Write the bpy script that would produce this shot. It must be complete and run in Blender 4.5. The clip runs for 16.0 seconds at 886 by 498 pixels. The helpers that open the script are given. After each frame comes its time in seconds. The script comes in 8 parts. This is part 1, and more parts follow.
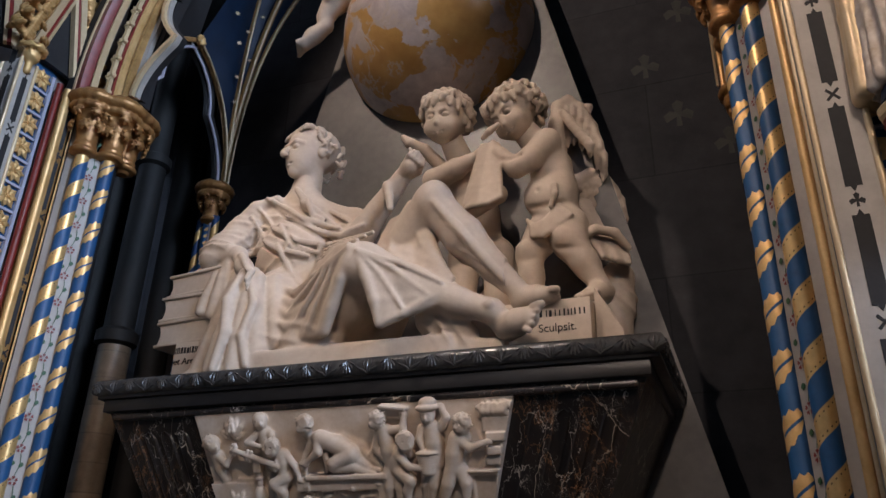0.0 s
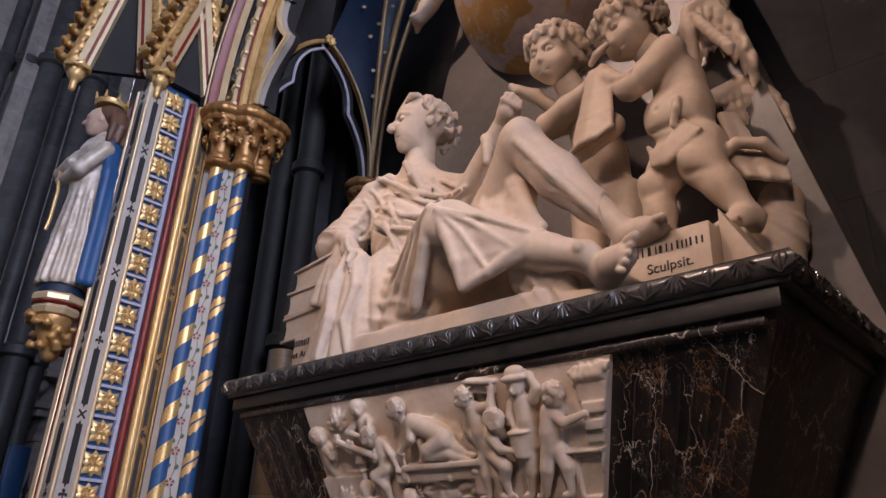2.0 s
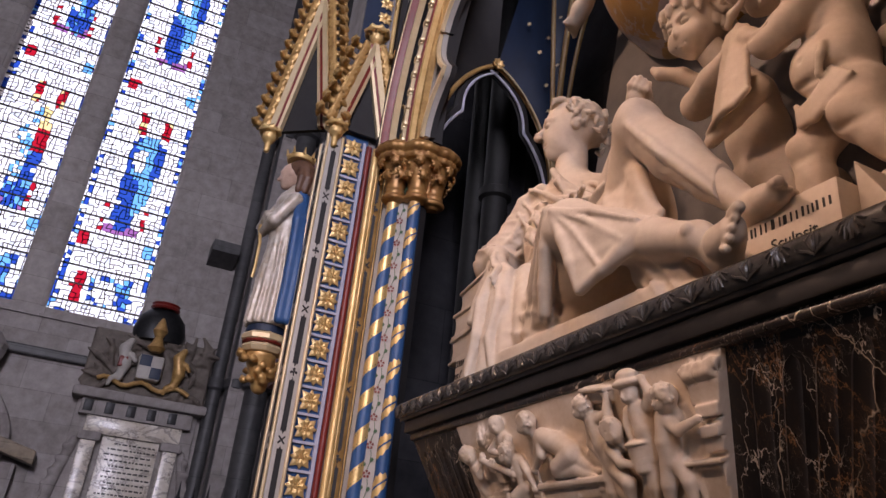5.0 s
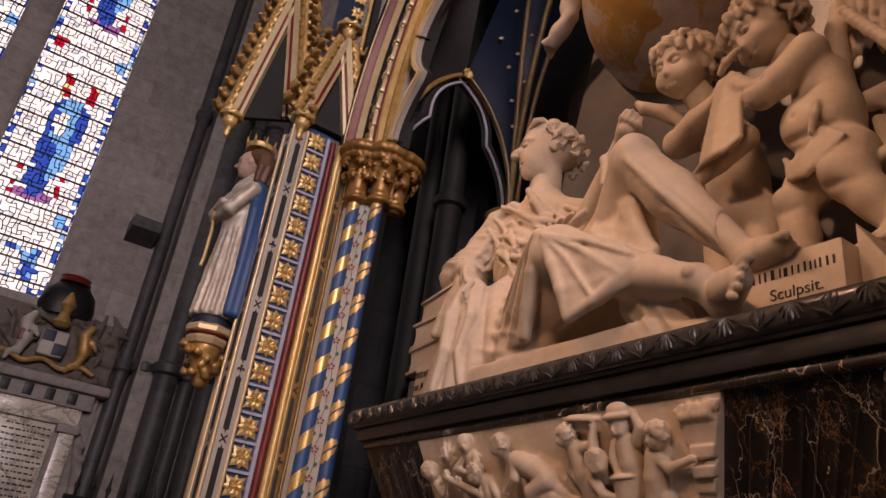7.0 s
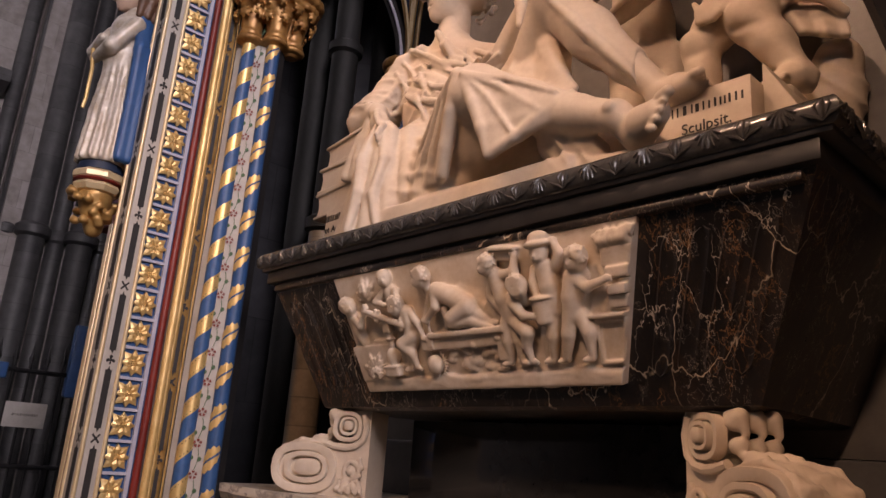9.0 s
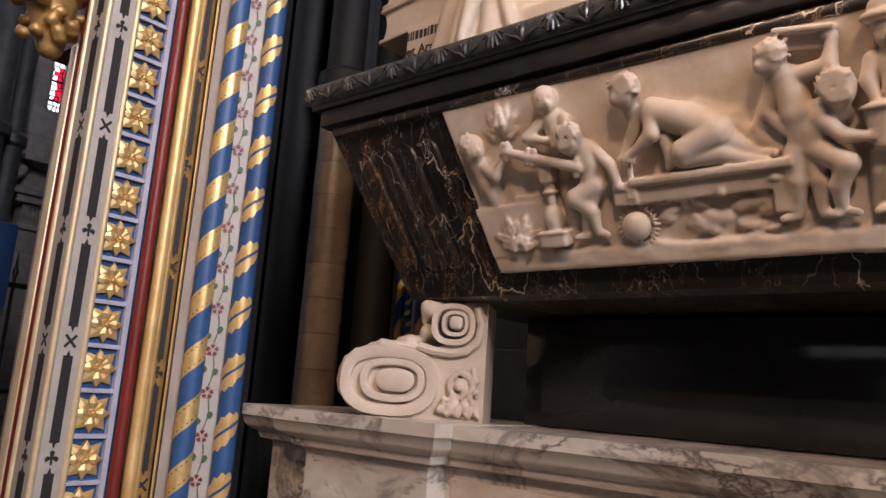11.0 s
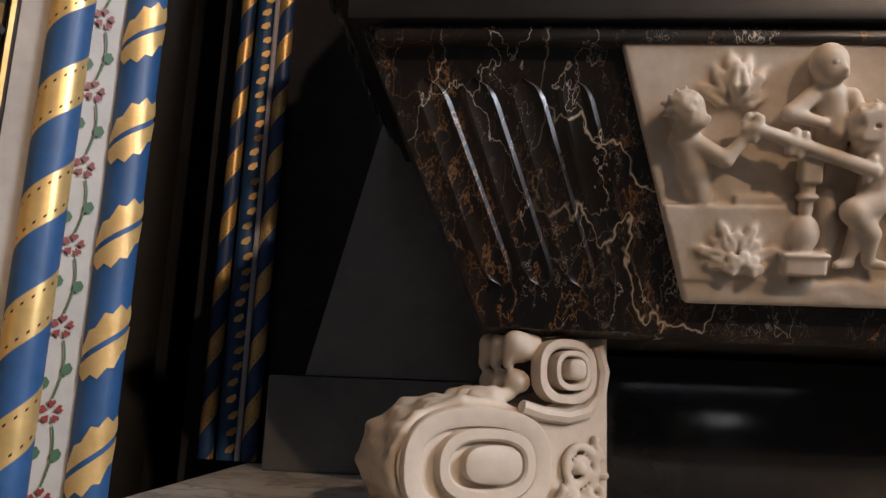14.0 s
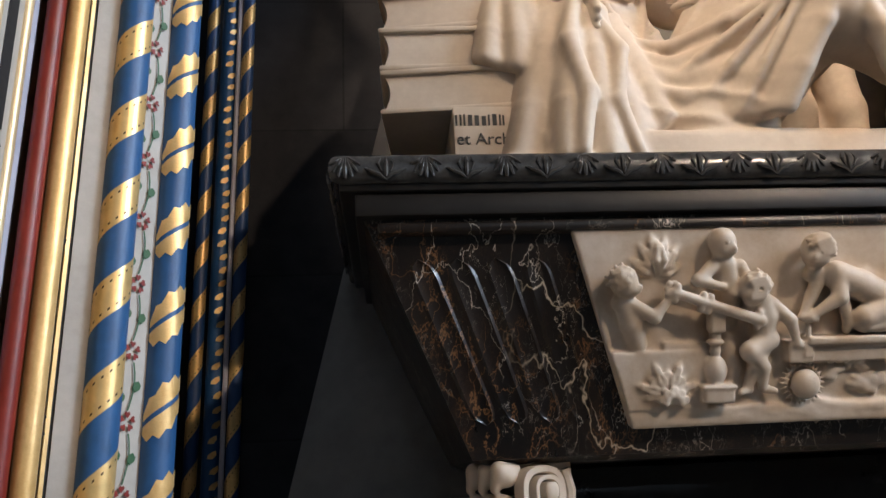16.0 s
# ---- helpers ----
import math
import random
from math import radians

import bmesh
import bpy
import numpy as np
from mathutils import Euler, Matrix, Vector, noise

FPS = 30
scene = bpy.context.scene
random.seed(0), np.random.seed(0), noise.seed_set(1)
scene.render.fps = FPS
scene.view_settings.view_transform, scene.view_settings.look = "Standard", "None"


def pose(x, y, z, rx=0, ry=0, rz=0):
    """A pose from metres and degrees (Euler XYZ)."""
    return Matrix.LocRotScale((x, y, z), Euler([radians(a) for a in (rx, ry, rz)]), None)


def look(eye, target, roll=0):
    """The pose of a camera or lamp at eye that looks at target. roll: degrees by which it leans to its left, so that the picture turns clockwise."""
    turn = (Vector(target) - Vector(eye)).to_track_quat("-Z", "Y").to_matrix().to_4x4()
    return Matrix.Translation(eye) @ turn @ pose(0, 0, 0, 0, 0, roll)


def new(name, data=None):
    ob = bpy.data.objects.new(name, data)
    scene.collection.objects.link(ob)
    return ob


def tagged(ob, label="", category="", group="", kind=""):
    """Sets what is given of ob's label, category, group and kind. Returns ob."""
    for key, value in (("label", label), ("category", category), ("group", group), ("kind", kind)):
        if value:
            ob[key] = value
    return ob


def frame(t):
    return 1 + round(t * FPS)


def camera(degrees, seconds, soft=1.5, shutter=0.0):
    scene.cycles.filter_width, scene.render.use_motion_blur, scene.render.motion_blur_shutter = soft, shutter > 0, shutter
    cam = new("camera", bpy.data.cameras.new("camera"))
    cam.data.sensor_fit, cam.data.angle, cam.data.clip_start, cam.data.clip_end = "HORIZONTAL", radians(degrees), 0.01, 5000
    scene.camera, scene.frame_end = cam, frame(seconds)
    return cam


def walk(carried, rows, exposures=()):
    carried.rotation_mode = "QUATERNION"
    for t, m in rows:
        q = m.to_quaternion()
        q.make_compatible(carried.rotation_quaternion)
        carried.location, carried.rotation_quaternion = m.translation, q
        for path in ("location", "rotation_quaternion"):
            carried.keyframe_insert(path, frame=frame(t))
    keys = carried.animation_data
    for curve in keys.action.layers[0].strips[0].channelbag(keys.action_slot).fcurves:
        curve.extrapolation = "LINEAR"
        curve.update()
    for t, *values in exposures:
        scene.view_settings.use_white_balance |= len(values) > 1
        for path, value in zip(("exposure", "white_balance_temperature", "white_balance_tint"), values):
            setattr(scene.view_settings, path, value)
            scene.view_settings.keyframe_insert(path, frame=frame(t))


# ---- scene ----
cam = camera(61.8, 16.0)
METRES, EYE, TURN = 5.0, 1.4286, 21.9
ROWS = [
    (0.0, 0.0, 0.0, 0.0, -0.59, 24.14, -1.32),
    (0.5, 0.0339, 0.0217, -0.0034, 6.05, 24.18, -1.75),
    (1.0, 0.0829, 0.0376, -0.002, 14.6, 23.69, -3.45),
    (1.5, 0.0968, 0.0671, -0.0046, 18.67, 23.56, -2.57),
    (2.0, 0.1005, 0.1023, 0.0019, 20.28, 23.97, -2.37),
    (2.5, 0.1327, 0.1362, 0.0035, 24.97, 25.43, -3.32),
    (3.0, 0.1571, 0.1597, 0.0047, 32.27, 25.72, -5.03),
    (3.5, 0.1684, 0.1684, 0.0003, 39.15, 25.17, -5.44),
    (4.0, 0.1755, 0.1706, -0.0, 42.74, 24.69, -4.79),
    (6.5, 0.1556, 0.1533, 0.0082, 36.51, 25.71, -7.32),
    (7.0, 0.1355, 0.1404, 0.009, 33.34, 25.6, -7.37),
    (7.5, 0.1162, 0.1268, 0.0075, 29.0, 25.68, -6.31),
    (8.0, 0.1147, 0.124, 0.0107, 25.78, 25.37, -6.3),
    (8.5, 0.123, 0.1274, 0.0107, 24.17, 24.43, -6.02),
    (9.0, 0.1116, 0.1274, -0.0116, 24.24, 16.03, -3.98),
    (9.5, 0.0546, 0.1336, -0.019, 24.68, 10.64, -0.5),
    (10.0, 0.0123, 0.1731, -0.0274, 23.24, 11.04, -3.94),
    (12.5, -0.218, 0.3104, -0.0189, 2.08, 9.03, -0.08),
    (13.0, -0.2654, 0.3245, -0.0149, -6.73, 8.62, -1.65),
    (13.5, -0.2811, 0.3561, -0.0127, -12.08, 8.54, -2.02),
    (14.0, -0.3067, 0.3817, 0.0004, -17.79, 10.82, -2.35),
    (14.5, -0.3458, 0.3936, 0.0055, -23.46, 12.32, 0.4),
    (15.0, -0.3595, 0.3867, 0.011, -26.07, 12.84, 0.97),
    (15.5, -0.3622, 0.3623, 0.0153, -26.43, 14.95, 1.28),
    (16.0, -0.3678, 0.3392, 0.0158, -25.91, 17.28, 2.59),
]
EXPOSURES = [(0.0, -0.36, 5850, 14), (1.0, -0.2, 6050, 22), (2.0, -0.18, 6600, 29), (3.0, 0.0, 6450, 28), (4.0, -0.18, 6750, 31), (6.3, -0.25, 9000, 40), (7.0, -0.62, 9700, 43), (8.5, -0.65, 9900, 44),
             (9.0, -0.1, 8600, 36), (9.5, 0.05, 8000, 33), (10.2, 0.3, 7750, 31), (12.3, 0.28, 7500, 20), (13.5, 0.20, 7400, 17), (14.5, 0.25, 7250, 16), (16.0, 0.42, 6500, 9)]
walk(cam, [(t, pose(0, 0, EYE, 0, 0, TURN) @ pose(METRES * x, METRES * y, METRES * z, 90 + pitch, roll, yaw)) for t, x, y, z, yaw, pitch, roll in ROWS], EXPOSURES)

# The plan below is drawn in units of U metres.
U = 0.89286
MX = -1.467          # middle of the monument
# ---- light ----
world = bpy.data.worlds.new("world")
scene.world = world
world.use_nodes = True
wn = world.node_tree
sky = wn.nodes.new("ShaderNodeTexSky")
sky.sky_type, sky.sun_disc = "NISHITA", False
sky.sun_elevation, sky.sun_rotation = radians(35), radians(200)
wn.links.new(sky.outputs[0], wn.nodes["Background"].inputs[0])
wn.nodes["Background"].inputs[1].default_value = 0.1


def lamp(name, kind, eye, target, energy, size, colour, size_y=None, spread=None):
    data = bpy.data.lights.new(name, kind)
    data.energy, data.color = energy, colour
    if kind == "AREA":
        data.size = size
        if size_y:
            data.shape, data.size_y = "RECTANGLE", size_y
        if spread:
            data.spread = radians(spread)
    elif kind == "SPOT":
        data.shadow_soft_size, data.spot_size, data.spot_blend = size, radians(spread), 0.5
    ob = new(name, data)
    ob.matrix_world = look(Vector(eye) * U, Vector(target) * U)
    return ob


WARM, COOL = (1.0, 0.77, 0.57), (0.68, 0.82, 1.0)
lamp("spot_lamp", "SPOT", (-3.0, -1.6, 8.2), (-0.9, 3.0, 4.3), 900, 0.09, WARM, spread=39)
lamp("spot_lamp", "SPOT", (1.6, -3.4, 6.1), (-1.5, 3.0, 1.3), 620, 0.10, WARM, spread=43)
lamp("nave_window_light", "AREA", (-1.0, -14.0, 9.0), (-1.5, 3.0, 2.5), 64, 7.0, COOL, 6.0)
lamp("aisle_window_light", "AREA", (-10.6, 1.0, 8.2), (-4.0, 2.0, 3.5), 38, 2.6, COOL, 5.0)
lamp("south_window_light", "AREA", (8.4, -2.0, 8.0), (-11.0, 0.5, 5.0), 470, 3.0, COOL, 5.0, 90)
# ---- materials ----
def material(name, rough=0.5, metal=0.0, coat=0.0):
    m = bpy.data.materials.new(name)
    m.use_nodes = True
    t = m.node_tree
    b = t.nodes["Principled BSDF"]
    b.inputs["Roughness"].default_value, b.inputs["Metallic"].default_value = rough, metal
    b.inputs["Coat Weight"].default_value = coat
    return m, t, b


def node(t, kind, ins=(), operation="", feature="", data_type="", blend_type=""):
    n = t.nodes.new(kind)
    if operation:
        n.operation = operation
    if feature:
        n.feature = feature
    if data_type:
        n.data_type = data_type
    if blend_type:
        n.blend_type = blend_type
    for k, v in dict(ins).items():
        s = n.inputs[k]
        if isinstance(v, bpy.types.NodeSocket):
            t.links.new(v, s)
        else:
            s.default_value = v
    return n


def ramp(t, fac, stops):
    n = t.nodes.new("ShaderNodeValToRGB")
    e = n.color_ramp.elements
    while len(e) < len(stops):
        e.new(0.5)
    for el, (p, c) in zip(e, stops):
        el.position = p
        el.color = (*c, 1) if isinstance(c, tuple) else (c, c, c, 1)
    t.links.new(fac, n.inputs[0])
    return n.outputs[0]


def coords(t, scale=(1, 1, 1)):
    return node(t, "ShaderNodeMapping", {"Vector": node(t, "ShaderNodeTexCoord").outputs["Object"], "Scale": scale}).outputs[0]


def noise_tex(t, v, scale, detail=5.0, rough=0.55, distort=0.0):
    return node(t, "ShaderNodeTexNoise", {"Vector": v, "Scale": scale, "Detail": detail, "Roughness": rough, "Distortion": distort})


def mixc(t, fac, a, b, blend="MIX"):
    n = node(t, "ShaderNodeMix", data_type="RGBA", blend_type=blend)
    for sock, v in ((n.inputs[0], fac), (n.inputs[6], a), (n.inputs[7], b)):
        if isinstance(v, bpy.types.NodeSocket):
            t.links.new(v, sock)
        elif isinstance(v, tuple):
            sock.default_value = (*v, 1)
        else:
            sock.default_value = v
    return n.outputs[2]


def bump(t, b, height, strength=0.3, dist=0.01):
    n = node(t, "ShaderNodeBump", {"Height": height, "Strength": strength, "Distance": dist})
    t.links.new(n.outputs[0], b.inputs["Normal"])


def mottled(name, dark, light, scale=6.0, rough=0.5, metal=0.0, grain=60.0, relief=0.15, coat=0.0, rough_var=0.12):
    """A surface that varies in broad patches and in fine grain."""
    m, t, b = material(name, rough, metal, coat)
    v = coords(t)
    broad = noise_tex(t, v, scale, 6, 0.6).outputs["Fac"]
    fine = noise_tex(t, v, grain, 4, 0.6).outputs["Fac"]
    c = ramp(t, broad, [(0.3, dark), (0.7, light)])
    c = mixc(t, 0.25, c, ramp(t, fine, [(0.3, dark), (0.7, light)]))
    t.links.new(c, b.inputs["Base Color"])
    r = node(t, "ShaderNodeMapRange", {"Value": fine, "To Min": max(0.03, rough - rough_var), "To Max": min(1, rough + rough_var)})
    t.links.new(r.outputs[0], b.inputs["Roughness"])
    bump(t, b, fine, relief, 0.004)
    return m


def vein_layer(t, v, scale, warp, width, seed):
    """Thin wandering veins: 1 on a vein, 0 off it."""
    off = node(t, "ShaderNodeMapping", {"Vector": v, "Location": (seed, seed * 0.7, seed * 1.3)}).outputs[0]
    w = noise_tex(t, off, scale * 0.9, 5, 0.6)
    mixed = node(t, "ShaderNodeMix", {"Factor": warp}, data_type="VECTOR")
    t.links.new(off, mixed.inputs[4]), t.links.new(w.outputs["Color"], mixed.inputs[5])
    cell = node(t, "ShaderNodeTexVoronoi", {"Vector": mixed.outputs[1], "Scale": scale}, feature="DISTANCE_TO_EDGE").outputs["Distance"]
    line = ramp(t, cell, [(0.0, 1.0), (width, 0.0)])
    gate = ramp(t, noise_tex(t, off, scale * 0.55, 3).outputs["Fac"], [(0.475, 0.0), (0.575, 1.0)])
    return node(t, "ShaderNodeMath", {0: line, 1: gate}, operation="MULTIPLY").outputs[0]


def portoro():
    m, t, b = material("black_gold_marble", 0.2, 0.0, 0.0)
    v = node(t, "ShaderNodeMapping", {"Vector": node(t, "ShaderNodeTexCoord").outputs["Object"], "Rotation": (0.2, -0.42, 0.3), "Scale": (1.15, 1.0, 0.55)}).outputs[0]
    base = ramp(t, noise_tex(t, v, 5, 6).outputs["Fac"], [(0.35, (0.006, 0.005, 0.005)), (0.75, (0.024, 0.019, 0.016))])
    half = lambda fac, k: node(t, "ShaderNodeMath", {0: fac, 1: k}, operation="MULTIPLY").outputs[0]
    # brown clouds along swarms of small gold veins
    cloud = ramp(t, noise_tex(t, v, 7.5, 7, 0.7, 0.8).outputs["Fac"], [(0.57, 0.0), (0.66, 0.75)])
    c = mixc(t, half(cloud, 0.32), base, (0.08, 0.040, 0.020))
    gold = half(vein_layer(t, v, 11.0, 0.30, 0.030, 3.0), 0.85)
    c = mixc(t, gold, c, (0.30, 0.155, 0.070))
    fine = vein_layer(t, v, 26.0, 0.28, 0.035, 23.0)
    c = mixc(t, half(fine, 0.3), c, (0.18, 0.10, 0.055))
    white = vein_layer(t, v, 7.5, 0.26, 0.011, 11.0)
    c = mixc(t, white, c, (0.66, 0.59, 0.50))
    thin = vein_layer(t, v, 15.0, 0.30, 0.013, 57.0)
    c = mixc(t, half(thin, 0.7), c, (0.60, 0.54, 0.47))
    broad = vein_layer(t, v, 3.4, 0.30, 0.006, 41.0)
    c = mixc(t, broad, c, (0.70, 0.60, 0.46))
    t.links.new(c, b.inputs["Base Color"])
    r = node(t, "ShaderNodeMapRange", {"Value": noise_tex(t, v, 30).outputs["Fac"], "To Min": 0.22, "To Max": 0.40})
    t.links.new(r.outputs[0], b.inputs["Roughness"])
    return m


def veined_marble():
    m, t, b = material("veined_white_marble", 0.3, 0.0, 0.1)
    v = coords(t, (1.0, 1.0, 1.6))
    base = ramp(t, noise_tex(t, v, 4, 6, 0.6, 0.6).outputs["Fac"], [(0.3, (0.50, 0.42, 0.33)), (0.65, (0.74, 0.68, 0.60))])
    wide = ramp(t, noise_tex(t, v, 2.4, 7, 0.65, 1.4).outputs["Fac"], [(0.49, 0.0), (0.55, 0.75), (0.60, 0.0)])
    c = mixc(t, wide, base, (0.20, 0.16, 0.14))
    c = mixc(t, vein_layer(t, v, 4.5, 0.4, 0.05, 5.0), c, (0.16, 0.12, 0.11))
    t.links.new(c, b.inputs["Base Color"])
    bump(t, b, noise_tex(t, v, 90).outputs["Fac"], 0.06, 0.003)
    return m


def globe_marble():
    m, t, b = material("ochre_and_grey_marble", 0.32, 0.0, 0.15)
    v = coords(t)
    patch = noise_tex(t, v, 4.2, 5, 0.55, 0.6).outputs["Fac"]
    ochre = ramp(t, noise_tex(t, v, 9, 5).outputs["Fac"], [(0.3, (0.46, 0.25, 0.065)), (0.7, (0.62, 0.37, 0.12))])
    grey = ramp(t, noise_tex(t, v, 11, 6, 0.6, 0.5).outputs["Fac"], [(0.3, (0.42, 0.35, 0.33)), (0.7, (0.66, 0.57, 0.53))])
    sel = ramp(t, patch, [(0.485, 0.0), (0.505, 1.0)])
    c = mixc(t, sel, ochre, grey)
    c = mixc(t, vein_layer(t, v, 5.0, 0.4, 0.05, 2.0), c, (0.55, 0.46, 0.38))
    t.links.new(c, b.inputs["Base Color"])
    return m


def courses(name, dark, light, joint, size, rough=0.75, gloss=0.4):
    """Cut stone in courses: the joints are fine lines, the blocks differ a little."""
    m, t, b = material(name, rough)
    tc = node(t, "ShaderNodeTexCoord").outputs["Object"]
    sep = node(t, "ShaderNodeSeparateXYZ", {0: tc})
    along = node(t, "ShaderNodeMath", {0: sep.outputs[0], 1: sep.outputs[1]}, operation="ADD").outputs[0]
    v = node(t, "ShaderNodeCombineXYZ", {0: along, 1: sep.outputs[2]}).outputs[0]
    br = node(t, "ShaderNodeTexBrick", {"Vector": v, "Color1": (*dark, 1), "Color2": (*light, 1), "Mortar": (*joint, 1), "Scale": 1.0,
                                        "Mortar Size": 0.004, "Brick Width": size[0], "Row Height": size[1], "Bias": 0.0})
    n = noise_tex(t, tc, 7, 7, 0.65).outputs["Fac"]
    c = mixc(t, 0.55, br.outputs[0], ramp(t, n, [(0.3, tuple(0.6 * k for k in dark)), (0.7, light)]), "MIX")
    t.links.new(c, b.inputs["Base Color"])
    h = node(t, "ShaderNodeMath", {0: n, 1: br.outputs[1]}, operation="SUBTRACT").outputs[0]
    bump(t, b, h, 0.35, 0.006)
    b.inputs["Specular IOR Level"].default_value = gloss
    return m


def helix(name, one, two, pitch, metal_two):
    """Two paints winding round a shaft whose axis is the object's own z."""
    m, t, b = material(name, 0.42)
    tc = node(t, "ShaderNodeTexCoord").outputs["Object"]
    s = node(t, "ShaderNodeSeparateXYZ", {0: tc})
    ang = node(t, "ShaderNodeMath", {0: s.outputs[1], 1: s.outputs[0]}, operation="ARCTAN2").outputs[0]
    turns = node(t, "ShaderNodeMath", {0: ang, 1: -1 / (2 * math.pi)}, operation="MULTIPLY").outputs[0]
    zz = node(t, "ShaderNodeMath", {0: s.outputs[2], 1: 1 / pitch}, operation="MULTIPLY").outputs[0]
    su = node(t, "ShaderNodeMath", {0: turns, 1: zz}, operation="ADD").outputs[0]
    fr = node(t, "ShaderNodeMath", {0: su}, operation="FRACT").outputs[0]
    band = ramp(t, fr, [(0.0, 0.0), (0.535, 0.0), (0.55, 1.0), (0.985, 1.0), (1.0, 0.0)])
    n = noise_tex(t, tc, 35, 5).outputs["Fac"]
    a = ramp(t, n, [(0.3, tuple(0.75 * k for k in one)), (0.7, one)])
    g = ramp(t, n, [(0.3, tuple(0.8 * k for k in two)), (0.7, two)])
    c = mixc(t, band, a, g)
    # rows of small dark dots along both edges of the gilt band
    spot = node(t, "ShaderNodeMath", {0: node(t, "ShaderNodeMath", {0: node(t, "ShaderNodeMath", {0: turns, 1: 15.0}, operation="MULTIPLY").outputs[0]}, operation="FRACT").outputs[0], 1: 0.30}, operation="LESS_THAN").outputs[0]
    rows = ramp(t, fr, [(0.0, 0.0), (0.600, 0.0), (0.606, 1.0), (0.624, 1.0), (0.630, 0.0), (0.900, 0.0), (0.906, 1.0), (0.924, 1.0), (0.930, 0.0)])
    c = mixc(t, node(t, "ShaderNodeMath", {0: spot, 1: rows}, operation="MULTIPLY").outputs[0], c, (0.05, 0.02, 0.008))
    t.links.new(c, b.inputs["Base Color"])
    t.links.new(node(t, "ShaderNodeMath", {0: band, 1: metal_two}, operation="MULTIPLY").outputs[0], b.inputs["Metallic"])
    t.links.new(node(t, "ShaderNodeMapRange", {"Value": band, "To Min": 0.5, "To Max": 0.38}).outputs[0], b.inputs["Roughness"])
    bump(t, b, n, 0.12, 0.003)
    return m


def glass_paint(name, colour, rough=0.3):
    """Stained glass that lets the sky behind it through in its colour."""
    m, t, b = material(name, rough)
    tr = node(t, "ShaderNodeBsdfTransparent")
    v = noise_tex(t, coords(t), 9, 4).outputs["Fac"]
    t.links.new(mixc(t, 0.5, colour, ramp(t, v, [(0.3, tuple(0.6 * k for k in colour)), (0.65, colour)])), tr.inputs[0])
    t.links.new(tr.outputs[0], t.nodes["Material Output"].inputs[0])
    return m


STATUARY = mottled("cream_statuary_marble", (0.50, 0.40, 0.31), (0.70, 0.60, 0.49), 5, 0.56, 0, 45, 0.10)
RELIEF = mottled("pale_relief_marble", (0.50, 0.38, 0.26), (0.74, 0.65, 0.56), 9, 0.54, 0, 50, 0.10)
PORTORO = portoro()
VEINED = veined_marble()
GLOBE = globe_marble()
SLATE = mottled("grey_pyramid_marble", (0.075, 0.070, 0.066), (0.18, 0.166, 0.152), 2.2, 0.38, 0, 22, 0.05)
PALEFOIL = mottled("pale_trefoil_grey", (0.030, 0.030, 0.028), (0.066, 0.063, 0.055), 12, 0.8, 0, 30, 0.05)
DADO = mottled("dark_grey_dado_marble", (0.055, 0.054, 0.055), (0.13, 0.127, 0.123), 4, 0.35, 0, 22, 0.05)
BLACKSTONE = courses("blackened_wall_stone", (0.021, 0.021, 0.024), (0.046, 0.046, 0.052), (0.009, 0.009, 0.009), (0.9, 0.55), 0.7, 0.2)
DARKPANEL = mottled("polished_dark_panel", (0.010, 0.010, 0.011), (0.022, 0.022, 0.022), 3, 0.10, 0, 25, 0.02)
PURBECK = courses("dark_shaft_stone", (0.032, 0.032, 0.035), (0.085, 0.083, 0.084), (0.01, 0.009, 0.008), (3.0, 0.31), 0.5)
# The dark shaft stone again, with the shade behind the side arch in its colour.
SHADESHAFT = mottled("shaded_shaft_stone", (0.004, 0.004, 0.004), (0.012, 0.011, 0.010), 6, 0.72, 0, 30, 0.1)
PIERSTONE = courses("brown_pier_stone", (0.15, 0.115, 0.082), (0.38, 0.295, 0.21), (0.09, 0.072, 0.054), (2.0, 0.15), 0.36)
BROWNCARVE = mottled("weathered_brown_carving", (0.07, 0.055, 0.045), (0.18, 0.145, 0.12), 9, 0.7, 0, 40, 0.2)
ASHLAR = courses("grey_wall_ashlar", (0.235, 0.205, 0.192), (0.385, 0.345, 0.330), (0.15, 0.135, 0.125), (0.75, 0.36), 0.8)
GOLD = mottled("gilding", (0.58, 0.34, 0.11), (0.86, 0.59, 0.27), 9, 0.42, 0.40, 80, 0.25)
CAPGOLD = mottled("red_brown_gilding", (0.20, 0.075, 0.025), (0.56, 0.30, 0.10), 12, 0.40, 0.4, 70, 0.3)
OLDGOLD = mottled("dull_gilding", (0.30, 0.15, 0.045), (0.66, 0.40, 0.15), 14, 0.42, 0.4, 70, 0.3)
CREAMGOLD = mottled("cream_gilt_paint", (0.55, 0.40, 0.22), (0.74, 0.59, 0.37), 8, 0.38, 0.3, 60, 0.15)
BLUE = mottled("blue_paint", (0.011, 0.060, 0.165), (0.021, 0.100, 0.26), 8, 0.5, 0, 60, 0.12)
NIGHT = mottled("dark_blue_vault_paint", (0.003, 0.011, 0.030), (0.007, 0.024, 0.062), 5, 0.55, 0, 50, 0.1)
RED = mottled("dark_red_paint", (0.13, 0.010, 0.007), (0.24, 0.022, 0.014), 9, 0.45, 0, 60, 0.12)
WHITE = mottled("white_paint", (0.34, 0.31, 0.275), (0.47, 0.43, 0.385), 9, 0.5, 0, 60, 0.12)
LILAC = mottled("pale_lilac_paint", (0.36, 0.36, 0.44), (0.52, 0.52, 0.60), 9, 0.5, 0, 60, 0.12)
